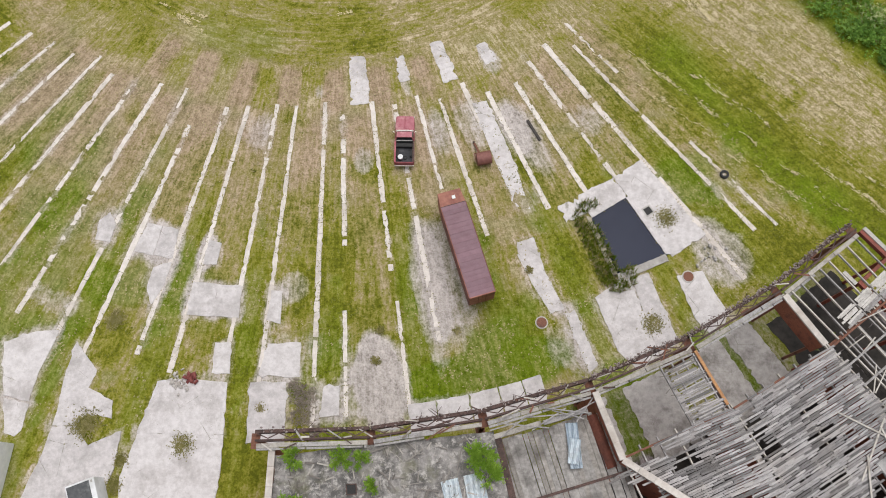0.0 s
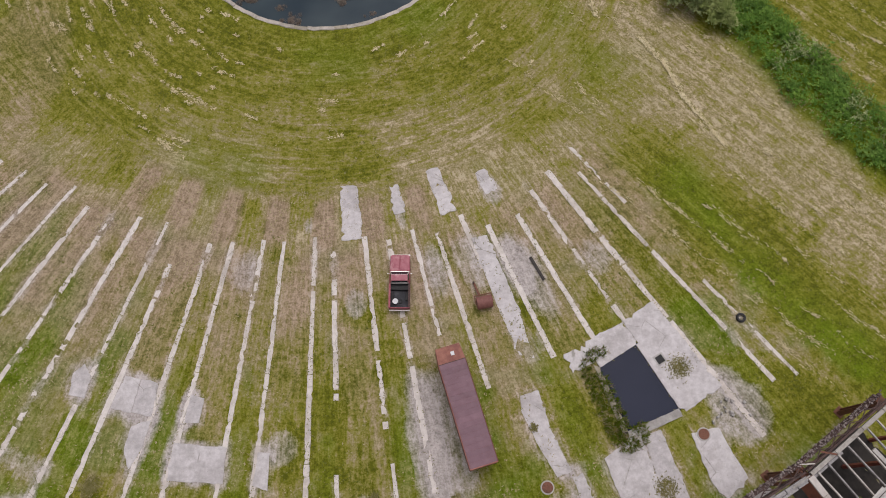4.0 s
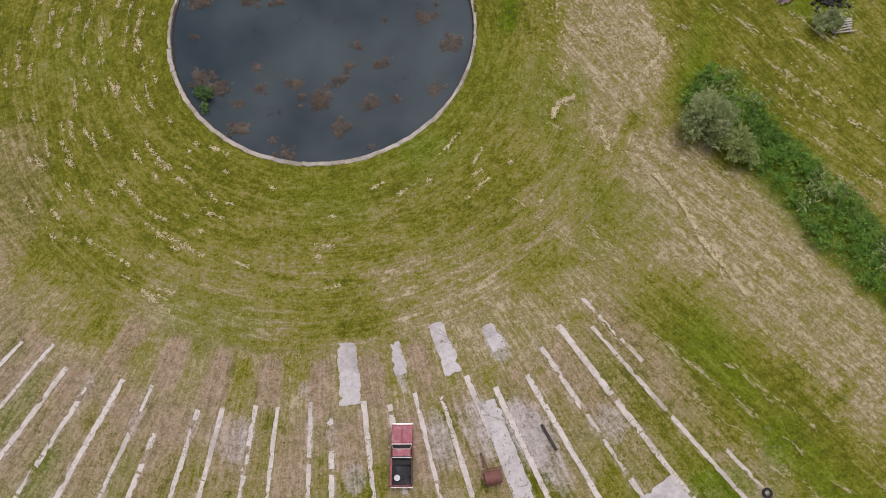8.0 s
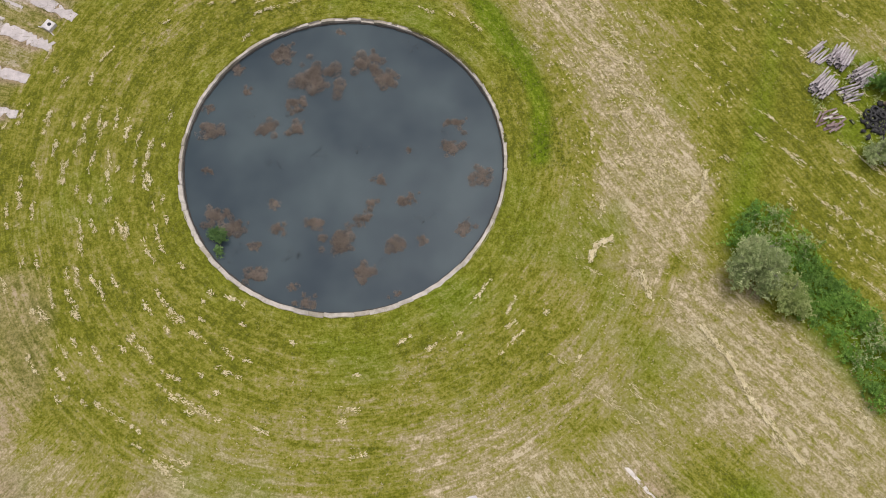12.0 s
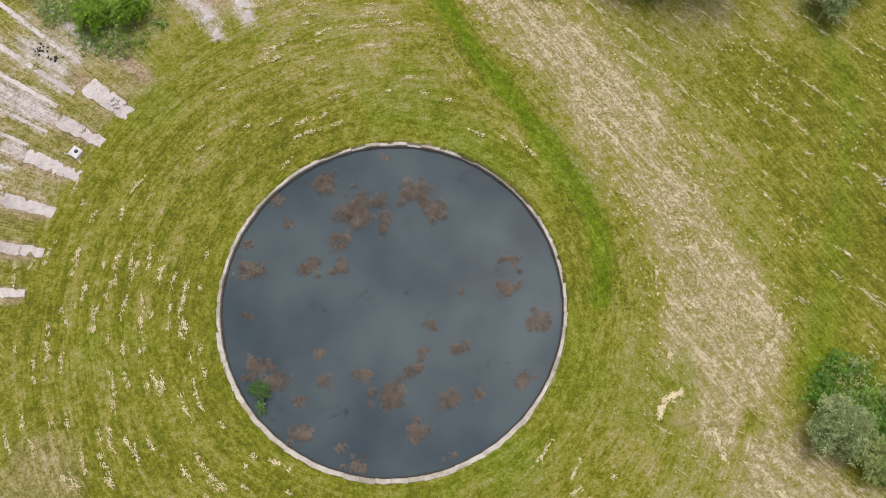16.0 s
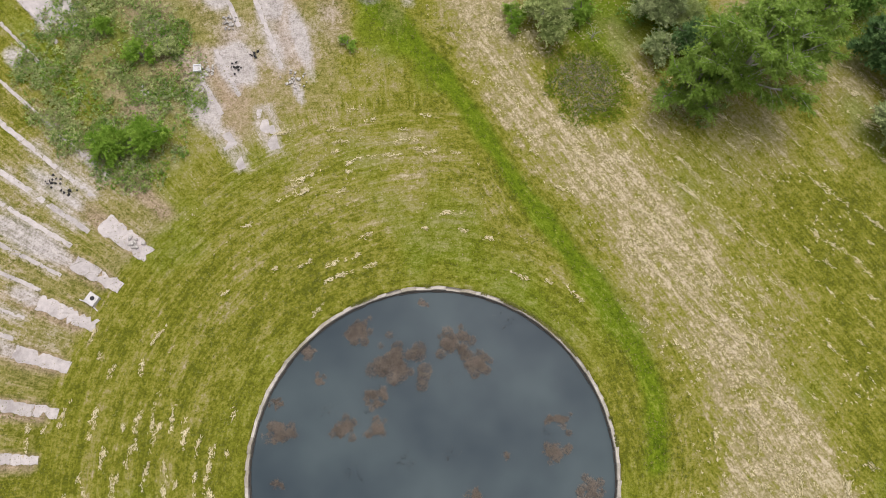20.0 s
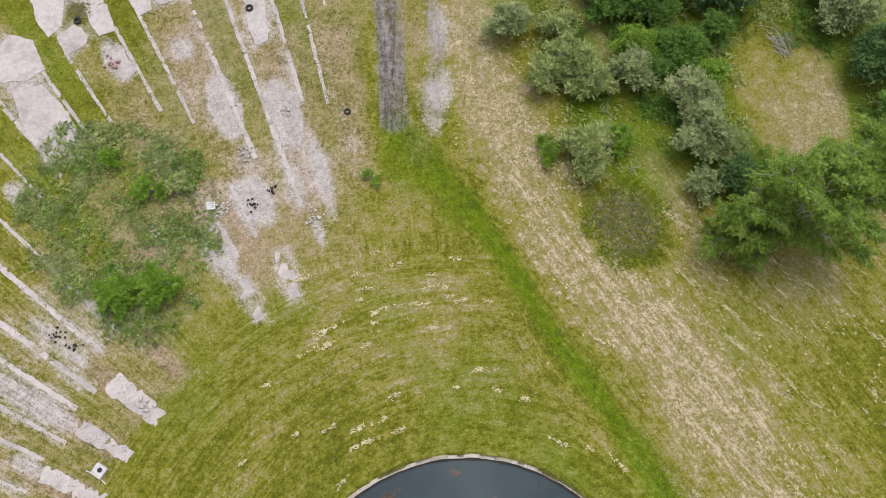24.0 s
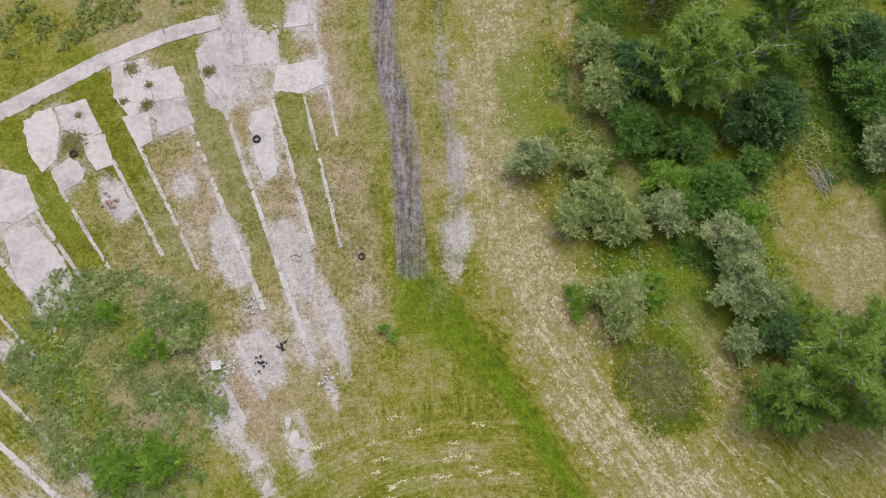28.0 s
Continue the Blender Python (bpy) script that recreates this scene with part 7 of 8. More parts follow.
def poplar(x, y, r0, h, seed, label, crown_low=0.25, lean=(0, 0), count=22000, bark=PALE_BARK):
    """A tall broad tree with long forking limbs and loose sprays of leaves."""
    r = random.Random(seed)
    root = thing("tree", pose(x, y, 0), label, "tree")
    bm = bmesh.new()
    tube_bm(bm, [(0, 0, -0.2), (lean[0] * 0.3, lean[1] * 0.3, h * 0.35), (lean[0] * 0.8, lean[1] * 0.8, h * 0.8)], [0.34, 0.24, 0.06], 10)
    part("trunk", bm, bark, root)
    cen, rad, base, way = [], [], [], []
    for k in range(20):
        th = math.tau * k * 0.382 + r.uniform(-0.3, 0.3)
        z0 = h * (r.uniform(0.12, 0.6) if k < 14 else r.uniform(0.6, 0.78))
        out = r0 * r.uniform(0.5, 1.0) * (1.0 if z0 < h * 0.45 else 0.75 if k < 14 else 0.5)
        end = Vector((math.cos(th) * out + lean[0] * 0.7, math.sin(th) * out + lean[1] * 0.7, min(h * 0.98, z0 + h * r.uniform(0.2, 0.4))))
        start = Vector((lean[0] * z0 / h, lean[1] * z0 / h, z0))
        mid = start.lerp(end, 0.5) + Vector((r.gauss(0, 0.3), r.gauss(0, 0.3), h * 0.03))
        bm = bmesh.new()
        tube_bm(bm, [start, mid, end], [0.1, 0.085, 0.035], 7)
        for j in range(11):
            f = r.uniform(0.0, 1.0)
            a = (start.lerp(mid, 0.5 + f) if f < 0.5 else mid.lerp(end, f * 2 - 1)) if j % 2 else mid.lerp(end, f)
            run = ((end - start).normalized() * 0.8 + Vector((r.gauss(0, 0.7), r.gauss(0, 0.7), r.gauss(0.1, 0.35)))).normalized()
            b = a + run * r0 * r.uniform(0.16, 0.34)
            tube_bm(bm, [a, a.lerp(b, 0.5) + Vector((0, 0, 0.06)), b], [0.055, 0.035, 0.012], 4)
            for g in range(int(count / 850)):
                base.append(a.lerp(b, r.uniform(0.15, 1.05)) + Vector((r.gauss(0, 0.16), r.gauss(0, 0.16), r.gauss(-0.1, 0.16))))
                way.append((run + Vector((r.gauss(0, 0.6), r.gauss(0, 0.6), r.gauss(-0.05, 0.45)))).normalized())
            cen.append(tuple(a.lerp(b, 0.6) - Vector((0, 0, 0.35))))
            rad.append(r0 * 0.07)
        part("limb", bm, bark, root)
    leaves("inner_leaves", cen, rad, int(count * 0.3), 0.26, POPLAR, root, seed, 0.6, 0.1)
    sprays("crown", np.array(base), np.array(way), 0.7, 0.2, POPLAR, root, seed, 6, 0.3)
    return root


poplar(31.6, 37.6, 7.2, 12.0, 501, "broad green poplar with pale limbs at the meadow's edge", lean=(0.5, 0.5), count=30000)
poplar(37.5, 41.5, 5.0, 10.5, 502, "green poplar behind a broader one", count=17000, bark=BARK)
poplar(26.8, 36.2, 3.6, 6.5, 503, "young green poplar under a broad one", count=12000, bark=BARK)
poplar(21.2, 68.4, 6.0, 12.0, 504, "tall open poplar with pale bare limbs showing", count=19000)
poplar(31.5, 73.5, 5.6, 12.0, 505, "tall green poplar in the wood", count=19000)
poplar(20.5, 80.5, 6.0, 12.0, 506, "tall poplar further back in the wood", count=14000)
poplar(38.0, 84.0, 6.0, 11.0, 507, "tall poplar further back in the wood", count=12000)
bare = thing("dead_shrub", pose(17.7, 44.2, 0), "pale leafless branches of a dead shrub", "dead shrub")
woody(bare, 2.0, 1.3, 77, 9, 0.05, PALE_BARK)
brush = thing("brush_pile", pose(35.3, 59.0, 0), "grey pile of cut brushwood at the clearing", "brush pile")
for k in range(40):
    bm = bmesh.new()
    th, x, y = rng.uniform(0.4, 1.6), rng.gauss(0, 0.7), rng.gauss(0, 0.7)
    tube_bm(bm, [(x - math.cos(th), y + math.sin(th), 0.05 + 0.01 * k), (x, y, 0.2 + 0.012 * k), (x + math.cos(th), y - math.sin(th), 0.08 + 0.012 * k)], [0.03, 0.025, 0.008], 5)
    part("branch", bm, PALE_BARK, brush)

# drowned brushwood in the turntable
WEEDS = [
    (-6.9, 12.6, 1.6), (-3.4, 9.2, 2.5), (-5.2, 6.4, 1.2), (-8.2, 3.4, 1.3), (-13.8, 3.2, 1.5), (-10.4, 7.9, 0.7), (-5.0, 3.5, 1.2), (2.2, 11.4, 1.9), (4.0, 9.2, 1.6),
    (11.5, 4.0, 1.0), (11.0, 1.3, 1.4), (6.6, 0.9, 0.5), (3.6, -2.5, 0.9), (2.8, -5.0, 0.8), (1.9, -6.5, 1.0), (6.5, -4.6, 1.1), (14.0, -2.4, 1.3), (12.1, -7.7, 1.0),
    (5.4, -9.3, 1.2), (8.1, -9.0, 0.7), (2.2, -12.2, 1.4), (-0.2, -9.0, 1.9), (-2.6, -7.2, 1.1), (-6.4, -7.6, 0.9), (-12.6, -6.3, 1.5), (-10.6, -7.4, 1.4), (-8.4, -12.4, 1.4), (-3.4, -15.2, 1.0),
    (-6.8, -5.0, 0.7), (-8.6, -9.4, 0.8), (-13.8, -1.2, 0.6), (-0.8, 15.2, 0.6), (-11.5, 10.5, 0.9), (-14.4, 6.0, 0.7), (-4.6, -13.6, 0.6), (5.5, -14.6, 0.5),
]
for k, (x, y, s) in enumerate(WEEDS):
    r = random.Random(700 + k)
    root = thing("drowned_brush", pose(x, y, -0.42), "brown drowned brushwood breaking the water's surface", "dead plants", "drowned brushwood")
    hole = (0.45 * s, 0.1 * s) if s > 2.2 else (9, 9)
    cen = [c for c in ((r.gauss(0, s * 0.42), r.gauss(0, s * 0.34), -0.1) for _ in range(int(9 + s * 16))) if math.hypot(c[0] - hole[0], c[1] - hole[1]) > 0.3 * s]
    tagged(leaves("brushwood", cen, [s * r.uniform(0.1, 0.3) for _ in cen], int(2300 * s * s + 250), 0.2, WATERWEED, root, 700 + k, 0.13), kind="stuff")
SUNKEN = leaf_material("sunken_dark_twigs", (0.055, 0.065, 0.07), (0.08, 0.08, 0.08), (0.1, 0.095, 0.09))
for k, (x, y, s) in enumerate(((-7.4, -0.4, 1.0), (-2.6, 0.6, 1.1), (1.4, 1.0, 0.9), (-9.2, 5.4, 0.9), (-5.8, 5.0, 1.2), (6.8, 13.2, 0.9), (-4.8, 8.0, 1.3), (1.4, 8.0, 0.9), (8.6, -6.4, 1.2), (-5.0, -10.6, 1.3), (4.8, -11.6, 1.1), (10.4, 2.6, 0.9), (-10.6, -10.2, 1.1))):
    r = random.Random(760 + k)
    root = thing("sunken_brush", pose(x, y, -0.42), "dark drowned twigs just under the water's surface", "dead plants", "sunken brushwood")
    cen = [(r.gauss(0, s * 0.5), r.gauss(0, s * 0.45), -0.06) for _ in range(12)]
    tagged(leaves("brushwood", cen, [s * 0.2] * 12, int(110 * s * s), 0.16, SUNKEN, root, 760 + k, 0.15), kind="stuff")
shrub(-12.0, -8.9, 1.0, 1.1, 1.0, DARKLEAF, "dark green bush rooted inside the kerb", 780, 0.2, 1.2).location.z = -0.42


# ---------------------------------------------------------------- grass, weeds and straw
def scatter(n, seed, x0, x1, y0, y1):
    r = np.random.RandomState(seed)
    return x0 + r.rand(n) * (x1 - x0), y0 + r.rand(n) * (y1 - y0), r


def blades(name, x, y, z, r, h, spread, material, label, n=4, category="grass", width=0.16):
    """Tufts of n pointed blades each, joined."""
    m = len(x)
    th = r.rand(m, n) * math.tau
    out = spread * (0.4 + 0.9 * r.rand(m, n))
    hh = (h if np.ndim(h) else np.full(m, h))[:, None] * (0.6 + 0.8 * r.rand(m, n))
    px, py, pz = np.broadcast_to(x[:, None], (m, n)), np.broadcast_to(y[:, None], (m, n)), np.broadcast_to(np.broadcast_to(z, m)[:, None], (m, n))
    wx, wy = -np.sin(th) * width * spread * 2, np.cos(th) * width * spread * 2
    v = np.stack([np.stack([px - wx, py - wy, pz], -1), np.stack([px + wx, py + wy, pz], -1), np.stack([px + np.cos(th) * out, py + np.sin(th) * out, pz + hh], -1)], 2)
    ob = quick(name, v.reshape(-1, 3), np.arange(m * n * 3).reshape(-1, 3), material)
    return tagged(ob, label, category, kind="stuff")


def strands(name, x, y, z, angle, r, length, width, material, label, n=5, jitter=0.25, fan=0.3):
    """Flat wisps of straw lying along a heading."""
    m = len(x)
    th = angle[:, None] + r.normal(size=(m, n)) * fan
    ln = length * (0.35 + 1.1 * r.rand(m, n) ** 1.5)
    cx = x[:, None] + r.normal(size=(m, n)) * jitter * length
    cy = y[:, None] + r.normal(size=(m, n)) * jitter * length
    wd = width * (0.4 + r.rand(m, n))
    dx, dy, nx_, ny_ = np.cos(th) * ln / 2, np.sin(th) * ln / 2, -np.sin(th) * wd / 2, np.cos(th) * wd / 2
    zz = np.broadcast_to(np.broadcast_to(z, m)[:, None], (m, n)) + 0.075 + r.rand(m, n) * 0.04
    v = np.stack([np.stack([cx - dx, cy - dy, zz - 0.02], -1), np.stack([cx + nx_, cy + ny_, zz + 0.02], -1), np.stack([cx + dx, cy + dy, zz - 0.01], -1), np.stack([cx - nx_, cy - ny_, zz], -1)], 2)
    ob = quick(name, v.reshape(-1, 3), np.arange(m * n * 4).reshape(-1, 4), material)
    return tagged(ob, label, "straw", kind="stuff")


STRAW = leaf_material("cut_straw", (0.54, 0.46, 0.27), (0.68, 0.59, 0.37), (0.8, 0.72, 0.5), 0.9, 0.0)
TUFT = leaf_material("grass_tufts", (0.09, 0.105, 0.015), (0.18, 0.185, 0.03), (0.28, 0.27, 0.08), 0.9, 0.0)
LUSHTUFT = leaf_material("lush_grass_tufts", (0.085, 0.14, 0.004), (0.145, 0.205, 0.008), (0.22, 0.265, 0.03), 0.9, 0.0)
EDGETUFT = leaf_material("olive_edge_grass", (0.13, 0.125, 0.03), (0.24, 0.22, 0.08), (0.38, 0.33, 0.18), 0.9, 0.0)
DRYTUFT = leaf_material("dry_grass_tufts", (0.26, 0.22, 0.1), (0.38, 0.33, 0.18), (0.52, 0.46, 0.3), 0.9, 0.0)


def undergrowth(name, x, y, r, low, high, each, size, material, label, category="undergrowth", ball=0.5):
    """Low tangled growth: leaf blades on many small clumps."""
    cen = np.stack([x, y, low + (high - low) * r.rand(len(x))], -1)
    cen = np.repeat(cen, max(1, each // 2), 0)
    cen[:, :2] += r.normal(size=(len(cen), 2)) * ball * 0.6
    way = r.normal(size=cen.shape) * np.array([1, 1, 0.4]) + np.array([0, 0, 0.5])
    way /= np.linalg.norm(way, axis=1, keepdims=True)
    ob = sprays(name, cen, way, ball * 1.5, size * 0.9, material, None, len(x), 4)
    return tagged(ob, label, category, kind="stuff")


def keep(mask, *arrays):
    return [a[mask] for a in arrays]


# straw left by the mower: in rings round the pit, along the drive, and in swaths to the east
def trails(name, starts, lengths, r, ring, heading, label, width=0.06):
    """Wisps of straw in long broken lines: round the pit, or straight along a heading."""
    px, py, pa = [], [], []
    for (sx, sy), ln in zip(starts, lengths):
        n = int(ln * 5) + 4
        t = np.sort(r.rand(n)) * ln - ln / 2
        t = np.where(r.rand(n) < 0.4, t[r.randint(0, n)] + r.normal(size=n) * 0.28, t)
        wob = 0.2 * np.sin(t * 1.1 + r.rand() * 6) + r.normal(size=n) * 0.07
        if ring:
            q, a = math.hypot(sx, sy) + wob, math.atan2(sy, sx) + t / math.hypot(sx, sy)
            px.append(q * np.cos(a))
            py.append(q * np.sin(a))
            pa.append(a + math.pi / 2)
        else:
            px.append(sx + t * math.cos(heading) - wob * math.sin(heading))
            py.append(sy + t * math.sin(heading) + wob * math.cos(heading))
            pa.append(np.full(n, heading))
    x, y, a = np.concatenate(px), np.concatenate(py), np.concatenate(pa)
    ok = ((near_line(x, y, SWALE) > 1.7) | (y > 29)) & (near_line(x, y, HEDGE) > 3.8) & (np.hypot(x, y) > 17.5)
    return strands(name, x[ok], y[ok], 0.0, a[ok], r, 0.3 if ring else 0.36, width, STRAW, label, 4 if ring else 2, 0.3 if ring else 0.2, 0.55 if ring else 0.25)


r = np.random.RandomState(21)
a, q = r.rand(760) * 360 - 180, 18.5 + np.round(r.rand(760) * 13) * 1.4 + r.normal(size=760) * 0.2
west = step(-12, -30, a) * step(-120, -92, a) + 1.1 * (np.abs(a) > 152) * (q > 29.5) * (np.abs(a + 178) < 30)
m = (r.rand(760) < 0.13 + 0.6 * west) & (q < 33 + 4 * west)
a, q = np.radians(a[m]), q[m]
trails("mown_straw_rings", np.stack([q * np.sin(a), -q * np.cos(a)], -1), 0.6 + 3.0 * r.rand(len(a)) ** 2, r, True, 0, "pale cut straw lying in rings round the pit", 0.07)
x, y, r = scatter(620, 22, 20, 66, -66, 40)
p = x * 0.66 + y * 0.75
shift = np.round(p / 2.3) * 2.3 + 0.15 * r.normal(size=620) - p
x, y = x + 0.66 * shift, y + 0.75 * shift
an, q = np.degrees(np.arctan2(x, -y)), np.hypot(x, y)
m = (an > 40) & (q > 29) & (fbm(x, y, 9.0, 3, 6) > 0.42)
x, y = keep(m, x, y)
trails("mown_straw_swaths", np.stack([x, y], -1), 1.0 + 9.0 * r.rand(len(x)) ** 2, r, False, math.atan2(-0.66, 0.75), "pale cut straw lying in long swaths", 0.04)
x, y, r = scatter(160000, 23, -4, 56, -12, 90)
d = near_line(x, y, DRIVE)
p = np.exp(-((d / 4.5) ** 2)) * step(0.38, 0.7, fbm(x, y, 2.2, 3, 9)) * 0.55 + 0.12 * step(18, 25, x) * step(44, 36, y) * step(0.55, 0.75, fbm(x, y, 5.0, 3, 1))
m = (r.rand(len(x)) < p * np.where(y > 52, 0.2, 0.5)) & (near_line(x, y, SWALE) > 1.9) & (np.hypot(x, y) > 22) & (oval(x, y, 16.7, 38.6, 4.4, 5.0, 10) > 1.05)
x, y = keep(m, x, y)
strands("drive_straw", x, y, 0.0, np.arctan2(np.where(y > 50, -1.0, -0.84), np.where(y > 50, 0.1, 0.54)), r, 0.24, 0.05, STRAW, "bleached straw over the grassed drive", 5, 0.3, 0.6)
for pts, n, label in (([(36.5, -21.0), (38.3, -25.5), (42.0, -31.0)], 200, "long windrow of bleached straw"), ([(26.6, -9.2), (25.0, -9.9), (24.2, -11.6)], 110, "small heap of bleached straw"), ([(33.5, -7.0), (36.4, -4.0), (36.8, -2.0)], 70, "curved windrow of bleached straw"), ([(34.2, -18.0), (36.5, -21.0)], 60, "windrow of straw"), ([(29.2, -12.5), (29.8, -15.5)], 40, "windrow of straw")):
    r = np.random.RandomState(n)
    t = r.rand(n) * (len(pts) - 1)
    i = t.astype(int)
    a = np.array(pts)
    pos = a[i] + (a[i + 1] - a[i]) * (t - i)[:, None] + r.normal(size=(n, 2)) * 0.13
    dr = a[i + 1] - a[i]
    strands("straw_windrow", pos[:, 0], pos[:, 1], 0.04, np.arctan2(dr[:, 1], dr[:, 0]), r, 0.34, 0.06, STRAW, label, 5)

# standing tufts all over the meadow
x, y, r = scatter(120000, 24, -70, 70, -74, 90)
q, an = np.hypot(x, y), np.degrees(np.arctan2(x, -y))
ok = (q > 17.3) & (near_line(x, y, TRACK_1) > 1.6) & (np.abs(fbm(x, y, 5.0, 3, 12) - 0.5) < 0.5)
ok &= ~((q > 75) & (an > -3) & (an < 42)) & ~in_pool(x, y, 0.9)
x, y = keep(ok & (r.rand(len(x)) < 0.35 + 0.65 * step(0.4, 0.6, fbm(x, y, 4.0, 3, 15))), x, y)
hay = sample(dry, x, y) + 0.25 * (r.rand(len(x)) - 0.5) > 0.42
bare = (sample(dust, x, y) > 0.35) | (sample(track, x, y) > 0.3)
gx_, gy_ = keep(~hay & ~bare, x, y)
blades("grass_tufts", gx_, gy_, -0.02, r, 0.07, 0.14, TUFT, "short green grass tufts over the meadow", 4)
gx_, gy_ = keep(hay & ~bare, x, y)
blades("dry_grass_tufts", gx_, gy_, -0.02, r, 0.07, 0.15, DRYTUFT, "short dry grass tufts over the meadow", 4)
x, y, r = scatter(12000, 25, -14, 26, -4, 60)
m = (near_line(x, y, SWALE) < 1.5 + 0.5 * r.rand(len(x))) & (np.hypot(x, y) > 17.4)
x, y = keep(m, x, y)
blades("swale_grass", x, y, -0.16, r, 0.07, 0.14, LUSHTUFT, "lush green grass along the wet swale", 5)
# rank growth: scrub in the north-west, the hedge bank, beneath the wood and round the oval bed
x, y, r = scatter(60000, 26, -50, -20, 26, 54)
d = oval(x, y, -32.5, 39.5, 9.0, 11.5, 25) + 0.5 * (fbm(x, y, 4.0, 3, 3) - 0.5)
x, y = keep((d < 1.05) & (r.rand(len(x)) < 0.05 + 0.26 * step(0.42, 0.58, fbm(x, y, 2.5, 3, 31))), x, y)
tone = fbm(x, y, 3.0, 3, 61) + 0.35 * (r.rand(len(x)) - 0.5)
for name, lo, hi, tint, each in (("scrub_grass", 0.0, 0.47, OLIVE, 4), ("scrub_weeds", 0.47, 0.56, GREENLEAF, 5), ("scrub_saplings", 0.56, 0.63, BRIGHT, 7), ("scrub_sage", 0.63, 2.0, SILVER, 5)):
    sx, sy = keep((tone >= lo) & (tone < hi), x, y)
    undergrowth(name, sx, sy, r, 0.0, 0.35, each, 0.19, tint, "tangled low green and olive weeds in the scrub patch", "weeds", 0.32)
sx, sy = x[::6], y[::6]
blades("scrub_dry_stems", np.repeat(sx, 3), np.repeat(sy, 3) + 0.2, 0.1, r, 0.3, 0.26, DRYTUFT, "dry stems in the scrub patch", 4, "weeds", 0.05)
x, y, r = scatter(52000, 27, 36, 76, -54, 2)
d = near_line(x, y, HEDGE)
x, y, d = keep((d < 2.8 + 2.4 * (fbm(x, y, 3.0, 3, 2) - 0.5)) & (r.rand(len(x)) < 0.25 + 0.6 * step(0.4, 0.6, fbm(x, y, 2.0, 3, 33))), x, y, d)
stem = fbm(x, y, 3.5, 3, 51) > 0.6
vx, vy, vd = keep(~stem | (r.rand(len(x)) < 0.5), x, y, d)
shade = fbm(vx, vy, 2.5, 3, 71)
undergrowth("hedge_vines", *keep(shade > 0.47, vx, vy), r, 0.1, 1.3, 4, 0.27, VINE, "green vines and brambles on the hedge bank", "brambles", 0.5)
undergrowth("hedge_brambles", *keep(shade <= 0.47, vx, vy), r, 0.0, 0.9, 4, 0.26, GREENLEAF, "dark green brambles on the hedge bank", "brambles", 0.45)
hx, hy = keep(stem & (r.rand(len(x)) < 0.5), x, y)
undergrowth("hedge_sage", hx, hy, r, 0.3, 1.2, 4, 0.2, SILVER, "grey-green stalks among the brambles", "brambles", 0.5)
blades("hedge_stems", *keep(stem & (r.rand(len(x)) < 0.4), x, y), 0.15, r, 0.3, 0.42, SILVER, "grey stems among the brambles", 4, "brambles", 0.035)
x, y, r = scatter(70000, 28, 3, 56, 30, 100)
inside = (near_line(x, y, DRIVE) > 4.6) & (x > 3.5) & (oval(x, y, 36, 52, 5.6, 8.8, 10) + 1.1 * (fbm(x, y, 3.0, 3, 44) - 0.5) > 1.0) & (((x - 5) * 0.87 + (y - 52) * 0.49 > 4.5) | ((y > 52) & (x > 6.5))) & ((y > 46) | (x < 13) | (oval(x, y, 30, 40, 8, 7) < 1))
x, y = keep(inside & (r.rand(len(x)) < 0.9 * step(0.36, 0.56, fbm(x, y, 3.0, 3, 21))), x, y)
half = len(x) // 2
shade = fbm(x, y, 5.0, 3, 77)
ux, uy = keep((shade > 0.5) & (x > 9) & (near_line(x, y, PATH) > 1.3) & (r.rand(len(x)) < 0.45 + 0.45 * step(1.2, 0.8, oval(x, y, 22, 57, 8, 8))) & (near_line(x, y, DRIVE) > 6.5), x, y)
undergrowth("wood_floor_growth", ux, uy, r, 0.05, 0.6, 4, 0.22, GREENLEAF, "dark rank undergrowth between the shrubs", ball=0.5)
ux, uy = keep((shade <= 0.46) & (near_line(x, y, PATH) > 1.2) & (r.rand(len(x)) < 0.4) & (near_line(x, y, DRIVE) > 5.5), x, y)
undergrowth("wood_floor_weeds", ux, uy, r, 0.05, 0.5, 4, 0.2, OLIVE, "green weeds and saplings between the shrubs", ball=0.42)
blades("wood_edge_grass", x[half:], y[half:], 0, r, 0.14, 0.14, LUSHTUFT, "long green grass under the trees", 4, "weeds", 0.1)
x, y, r = scatter(30000, 29, 8, 24, 30, 48)
d = oval(x, y, 16.7, 38.6, 4.4, 5.2, 10) + 0.5 * (fbm(x, y, 2.2, 3, 8) - 0.5)
x, y, d = keep((d < 1.05) & (r.rand(len(x)) < 0.55 * step(1.15, 0.6, d)), x, y, d)
rim = d > 0.55 + 0.3 * r.rand(len(x))
blades("bed_brown_weeds", *keep(~rim & (r.rand(len(x)) < 0.45), x, y), 0, r, 0.12, 0.17, BROWNWEED, "brown dead weeds in an oval bed", 5, "weeds", 0.09)
blades("bed_green_weeds", *keep(rim | (r.rand(len(x)) < 0.6), x, y), 0, r, 0.12, 0.16, LUSHTUFT, "green weeds edging an oval bed", 5, "weeds", 0.12)
r = np.random.RandomState(61)
a = np.radians(5 + 115 * r.rand(2600))
a = a[fbm(np.cos(a) * 17, np.sin(a) * 17, 2.2, 3, 52) > 0.42]
q = 16.56 + 0.28 * r.rand(len(a))
blades("kerb_grass", np.cos(a) * q, np.sin(a) * q, 0.02, r, 0.07, 0.1, TUFT, "short grass creeping over the old kerb", 4)
x, y, r = scatter(2600, 31, 47, 61, -2, 15)
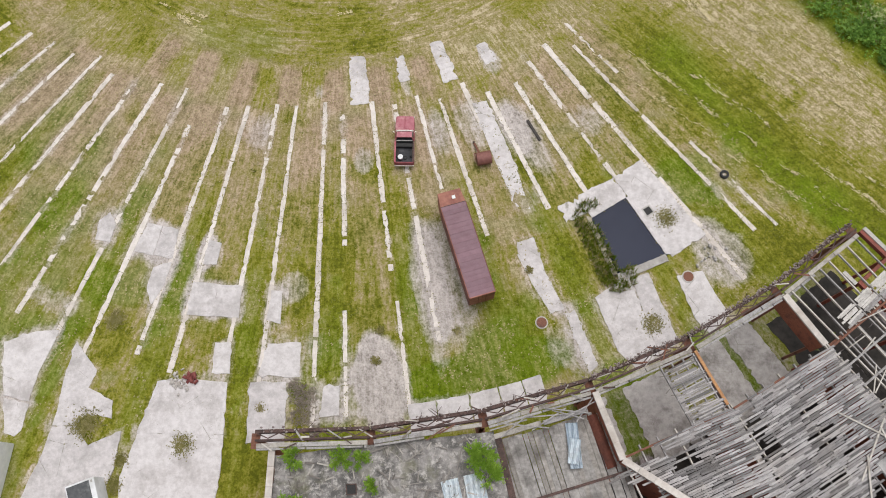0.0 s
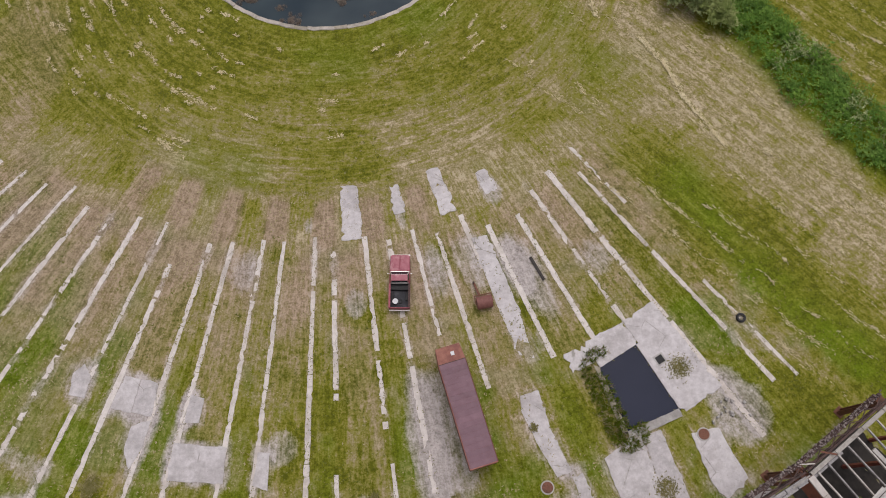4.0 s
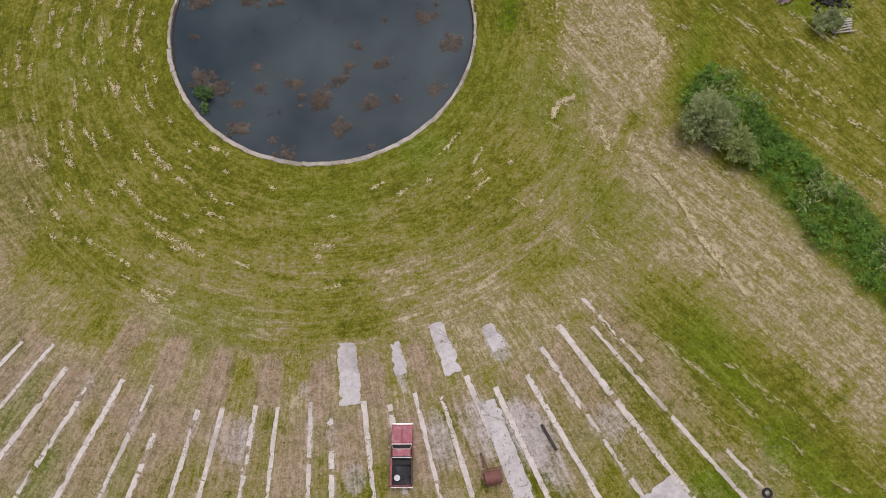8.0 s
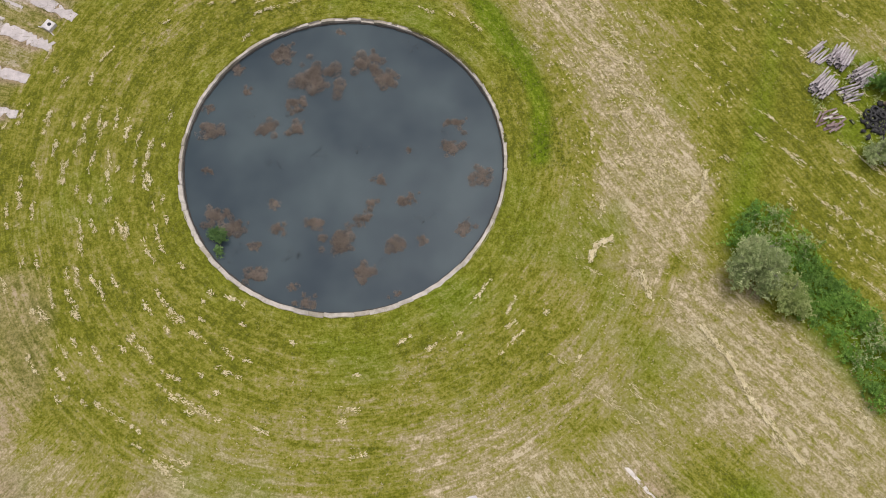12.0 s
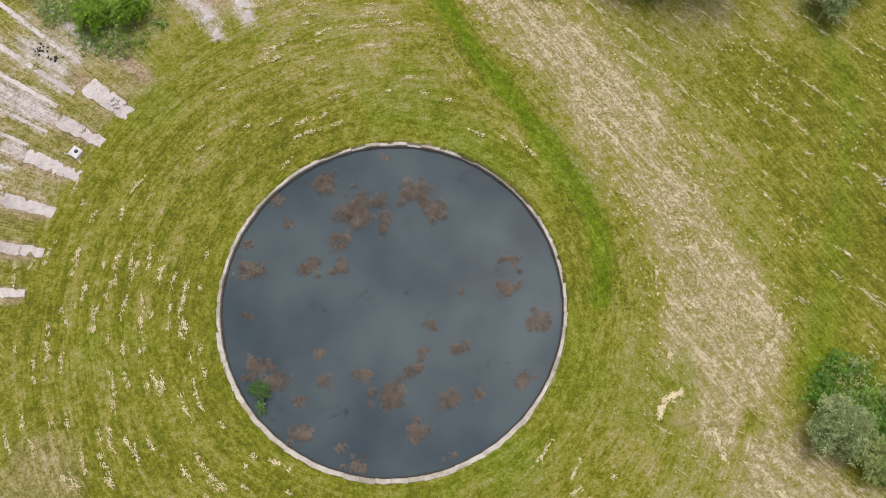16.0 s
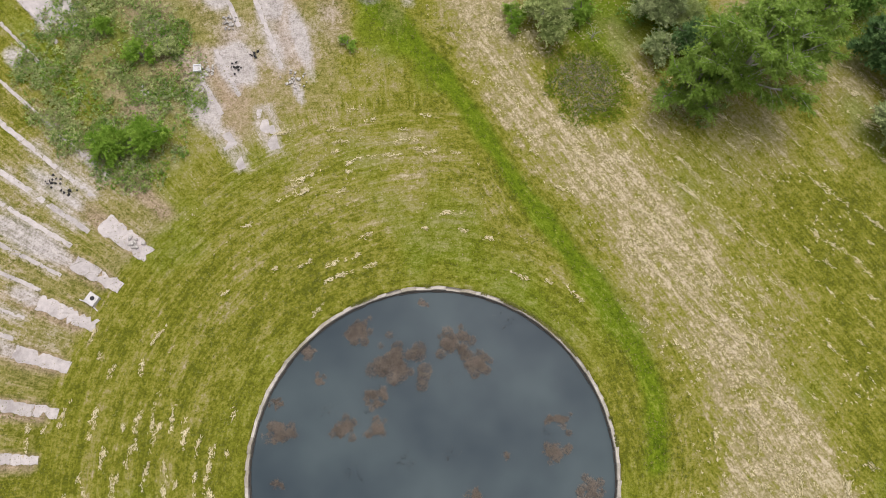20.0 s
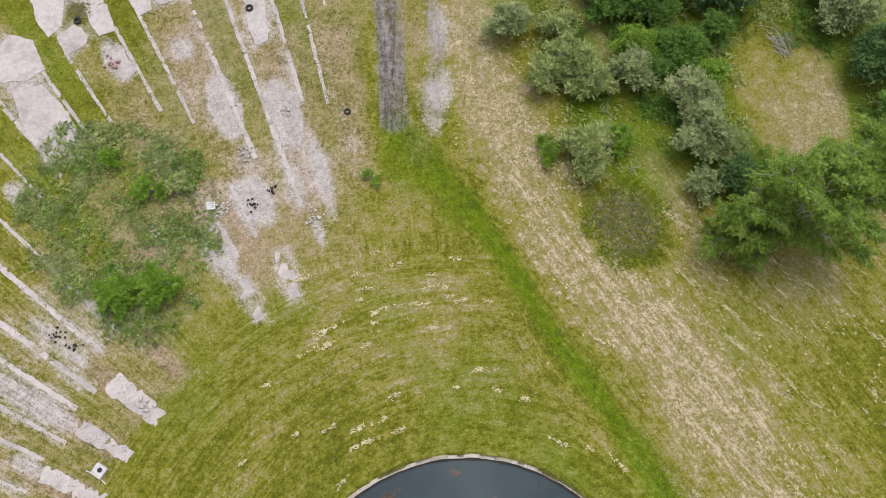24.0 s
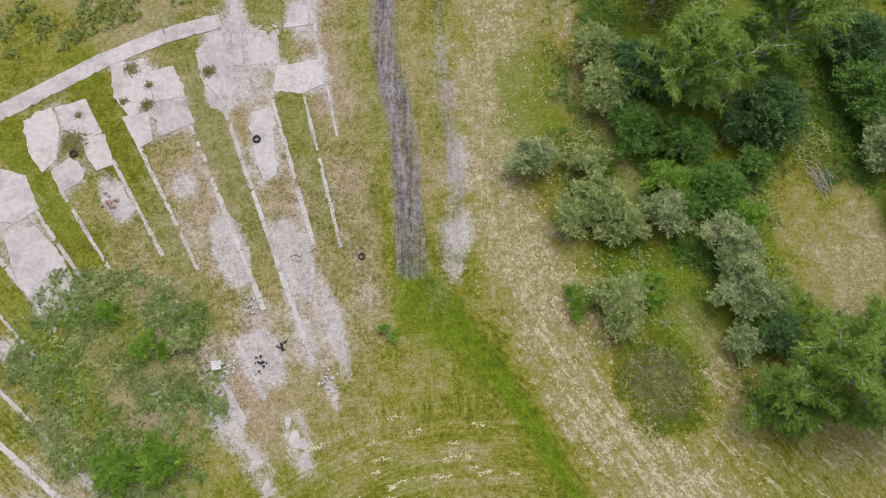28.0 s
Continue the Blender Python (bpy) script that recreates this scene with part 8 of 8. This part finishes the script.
x, y = keep((oval(x, y, 54.2, 6.2, 5.8, 7.6, 0) + 0.6 * (fbm(x, y, 2.4, 3, 18) - 0.5) < 1.0) & (r.rand(len(x)) < 0.75 * step(0.4, 0.56, fbm(x, y, 2.0, 3, 19))), x, y)
undergrowth("stack_weeds", x, y, r, 0.02, 0.34, 3, 0.18, OLIVE, "green weeds growing between the pole stacks", ball=0.36)
x, y, r = scatter(6500, 30, 22, 34, -62, -50)
d = near_line(x, y, [POOL[3], POOL[0]])
x, y = keep(~in_pool(x, y, -0.3) & (d < 1.9) & (near_line(x, y, [POOL[0], POOL[1]]) > 0.7) & (r.rand(len(x)) < 0.7), x, y)
half = len(x) // 3
blades("dead_pool_reeds", x[:half], y[:half], -0.05, r, 0.6, 0.28, DRYTUFT, "dry brown reeds on the flooded pit's bank", 4, "reeds", 0.06)
blades("pool_reeds", x[half:], y[half:], -0.05, r, 0.6, 0.3, LUSHTUFT, "green reeds and rushes on the flooded pit's bank", 5, "reeds", 0.07)
r = np.random.RandomState(59)
es = np.array(EDGE_SPOTS)
es = es[(r.rand(len(es)) < 0.4) & (fbm(es[:, 0], es[:, 1], 3.0, 3, 41) > 0.36) & ~((np.hypot(es[:, 0], es[:, 1]) > 75) & (np.degrees(np.arctan2(es[:, 0], -es[:, 1])) > -3) & (np.abs(np.degrees(np.arctan2(es[:, 0], -es[:, 1]))) < 50))]
es = np.repeat(es, 3, 0) + r.normal(size=(len(es) * 3, 2)) * 0.09
blades("edge_grass", es[:, 0], es[:, 1], 0.0, r, 0.05, 0.085, EDGETUFT, "grass creeping over the edges of the concrete", 4)
SPOTS = [(6.5, -67.7, 0.55), (-3.9, -72.1, 0.45), (14.1, -64.9, 0.4), (21.1, -58.9, 0.45), (-19.7, -73.5, 1.6), (-10.7, -75.3, 1.2), (-16.1, -76.6, 0.8), (-16.5, -78.8, 1.0), (-18.3, -63.8, 1.2), (32.6, -64.2, 1.2),
         (34.8, -53.5, 1.3), (-35.7, 72.7, 1.0), (-33.6, 68.4, 0.8), (-40.5, 67.2, 0.4), (-27.6, 72.3, 0.9), (-40.5, 64.3, 1.5), (-36.1, 68.8, 0.5), (-33.7, 70.7, 0.5), (6.9, -64.8, 0.5)]
px_, py_, r = [], [], np.random.RandomState(60)
for sx, sy, s in SPOTS:
    k = int(260 * s * s + 50)
    px_.append(sx + r.normal(size=k) * s * 0.4)
    py_.append(sy + r.normal(size=k) * s * 0.4)
blades("slab_weeds", np.concatenate(px_), np.concatenate(py_), 0.05, r, 0.06, 0.11, EDGETUFT, "green weeds growing through broken slabs", 5, "weeds", 0.14)
x, y, r = scatter(30000, 31, -75, -8, 74, 112)
an, q = np.degrees(np.arctan2(x, -y)), np.hypot(x, y)
x, y = keep((q > 86.5) & (an < -140) & (fbm(x, y, 5.0, 3, 2) > 0.45) & (an > -161), x, y)
blades("bank_weeds", x, y, 0, r, 0.45, 0.3, OLIVE, "tall weeds beyond the back wall footing", 5, "weeds", 0.09)
x, y, r = scatter(900, 32, -1.4, 1.5, -75.2, -69.4)
x, y = keep(fbm(x, y, 1.5, 3, 5) > 0.42, x, y)
undergrowth("dead_brush", x, y, r, 0.0, 0.25, 4, 0.1, BROWNWEED, "grey-brown dead brush between two slabs", "dead plants", 0.25)
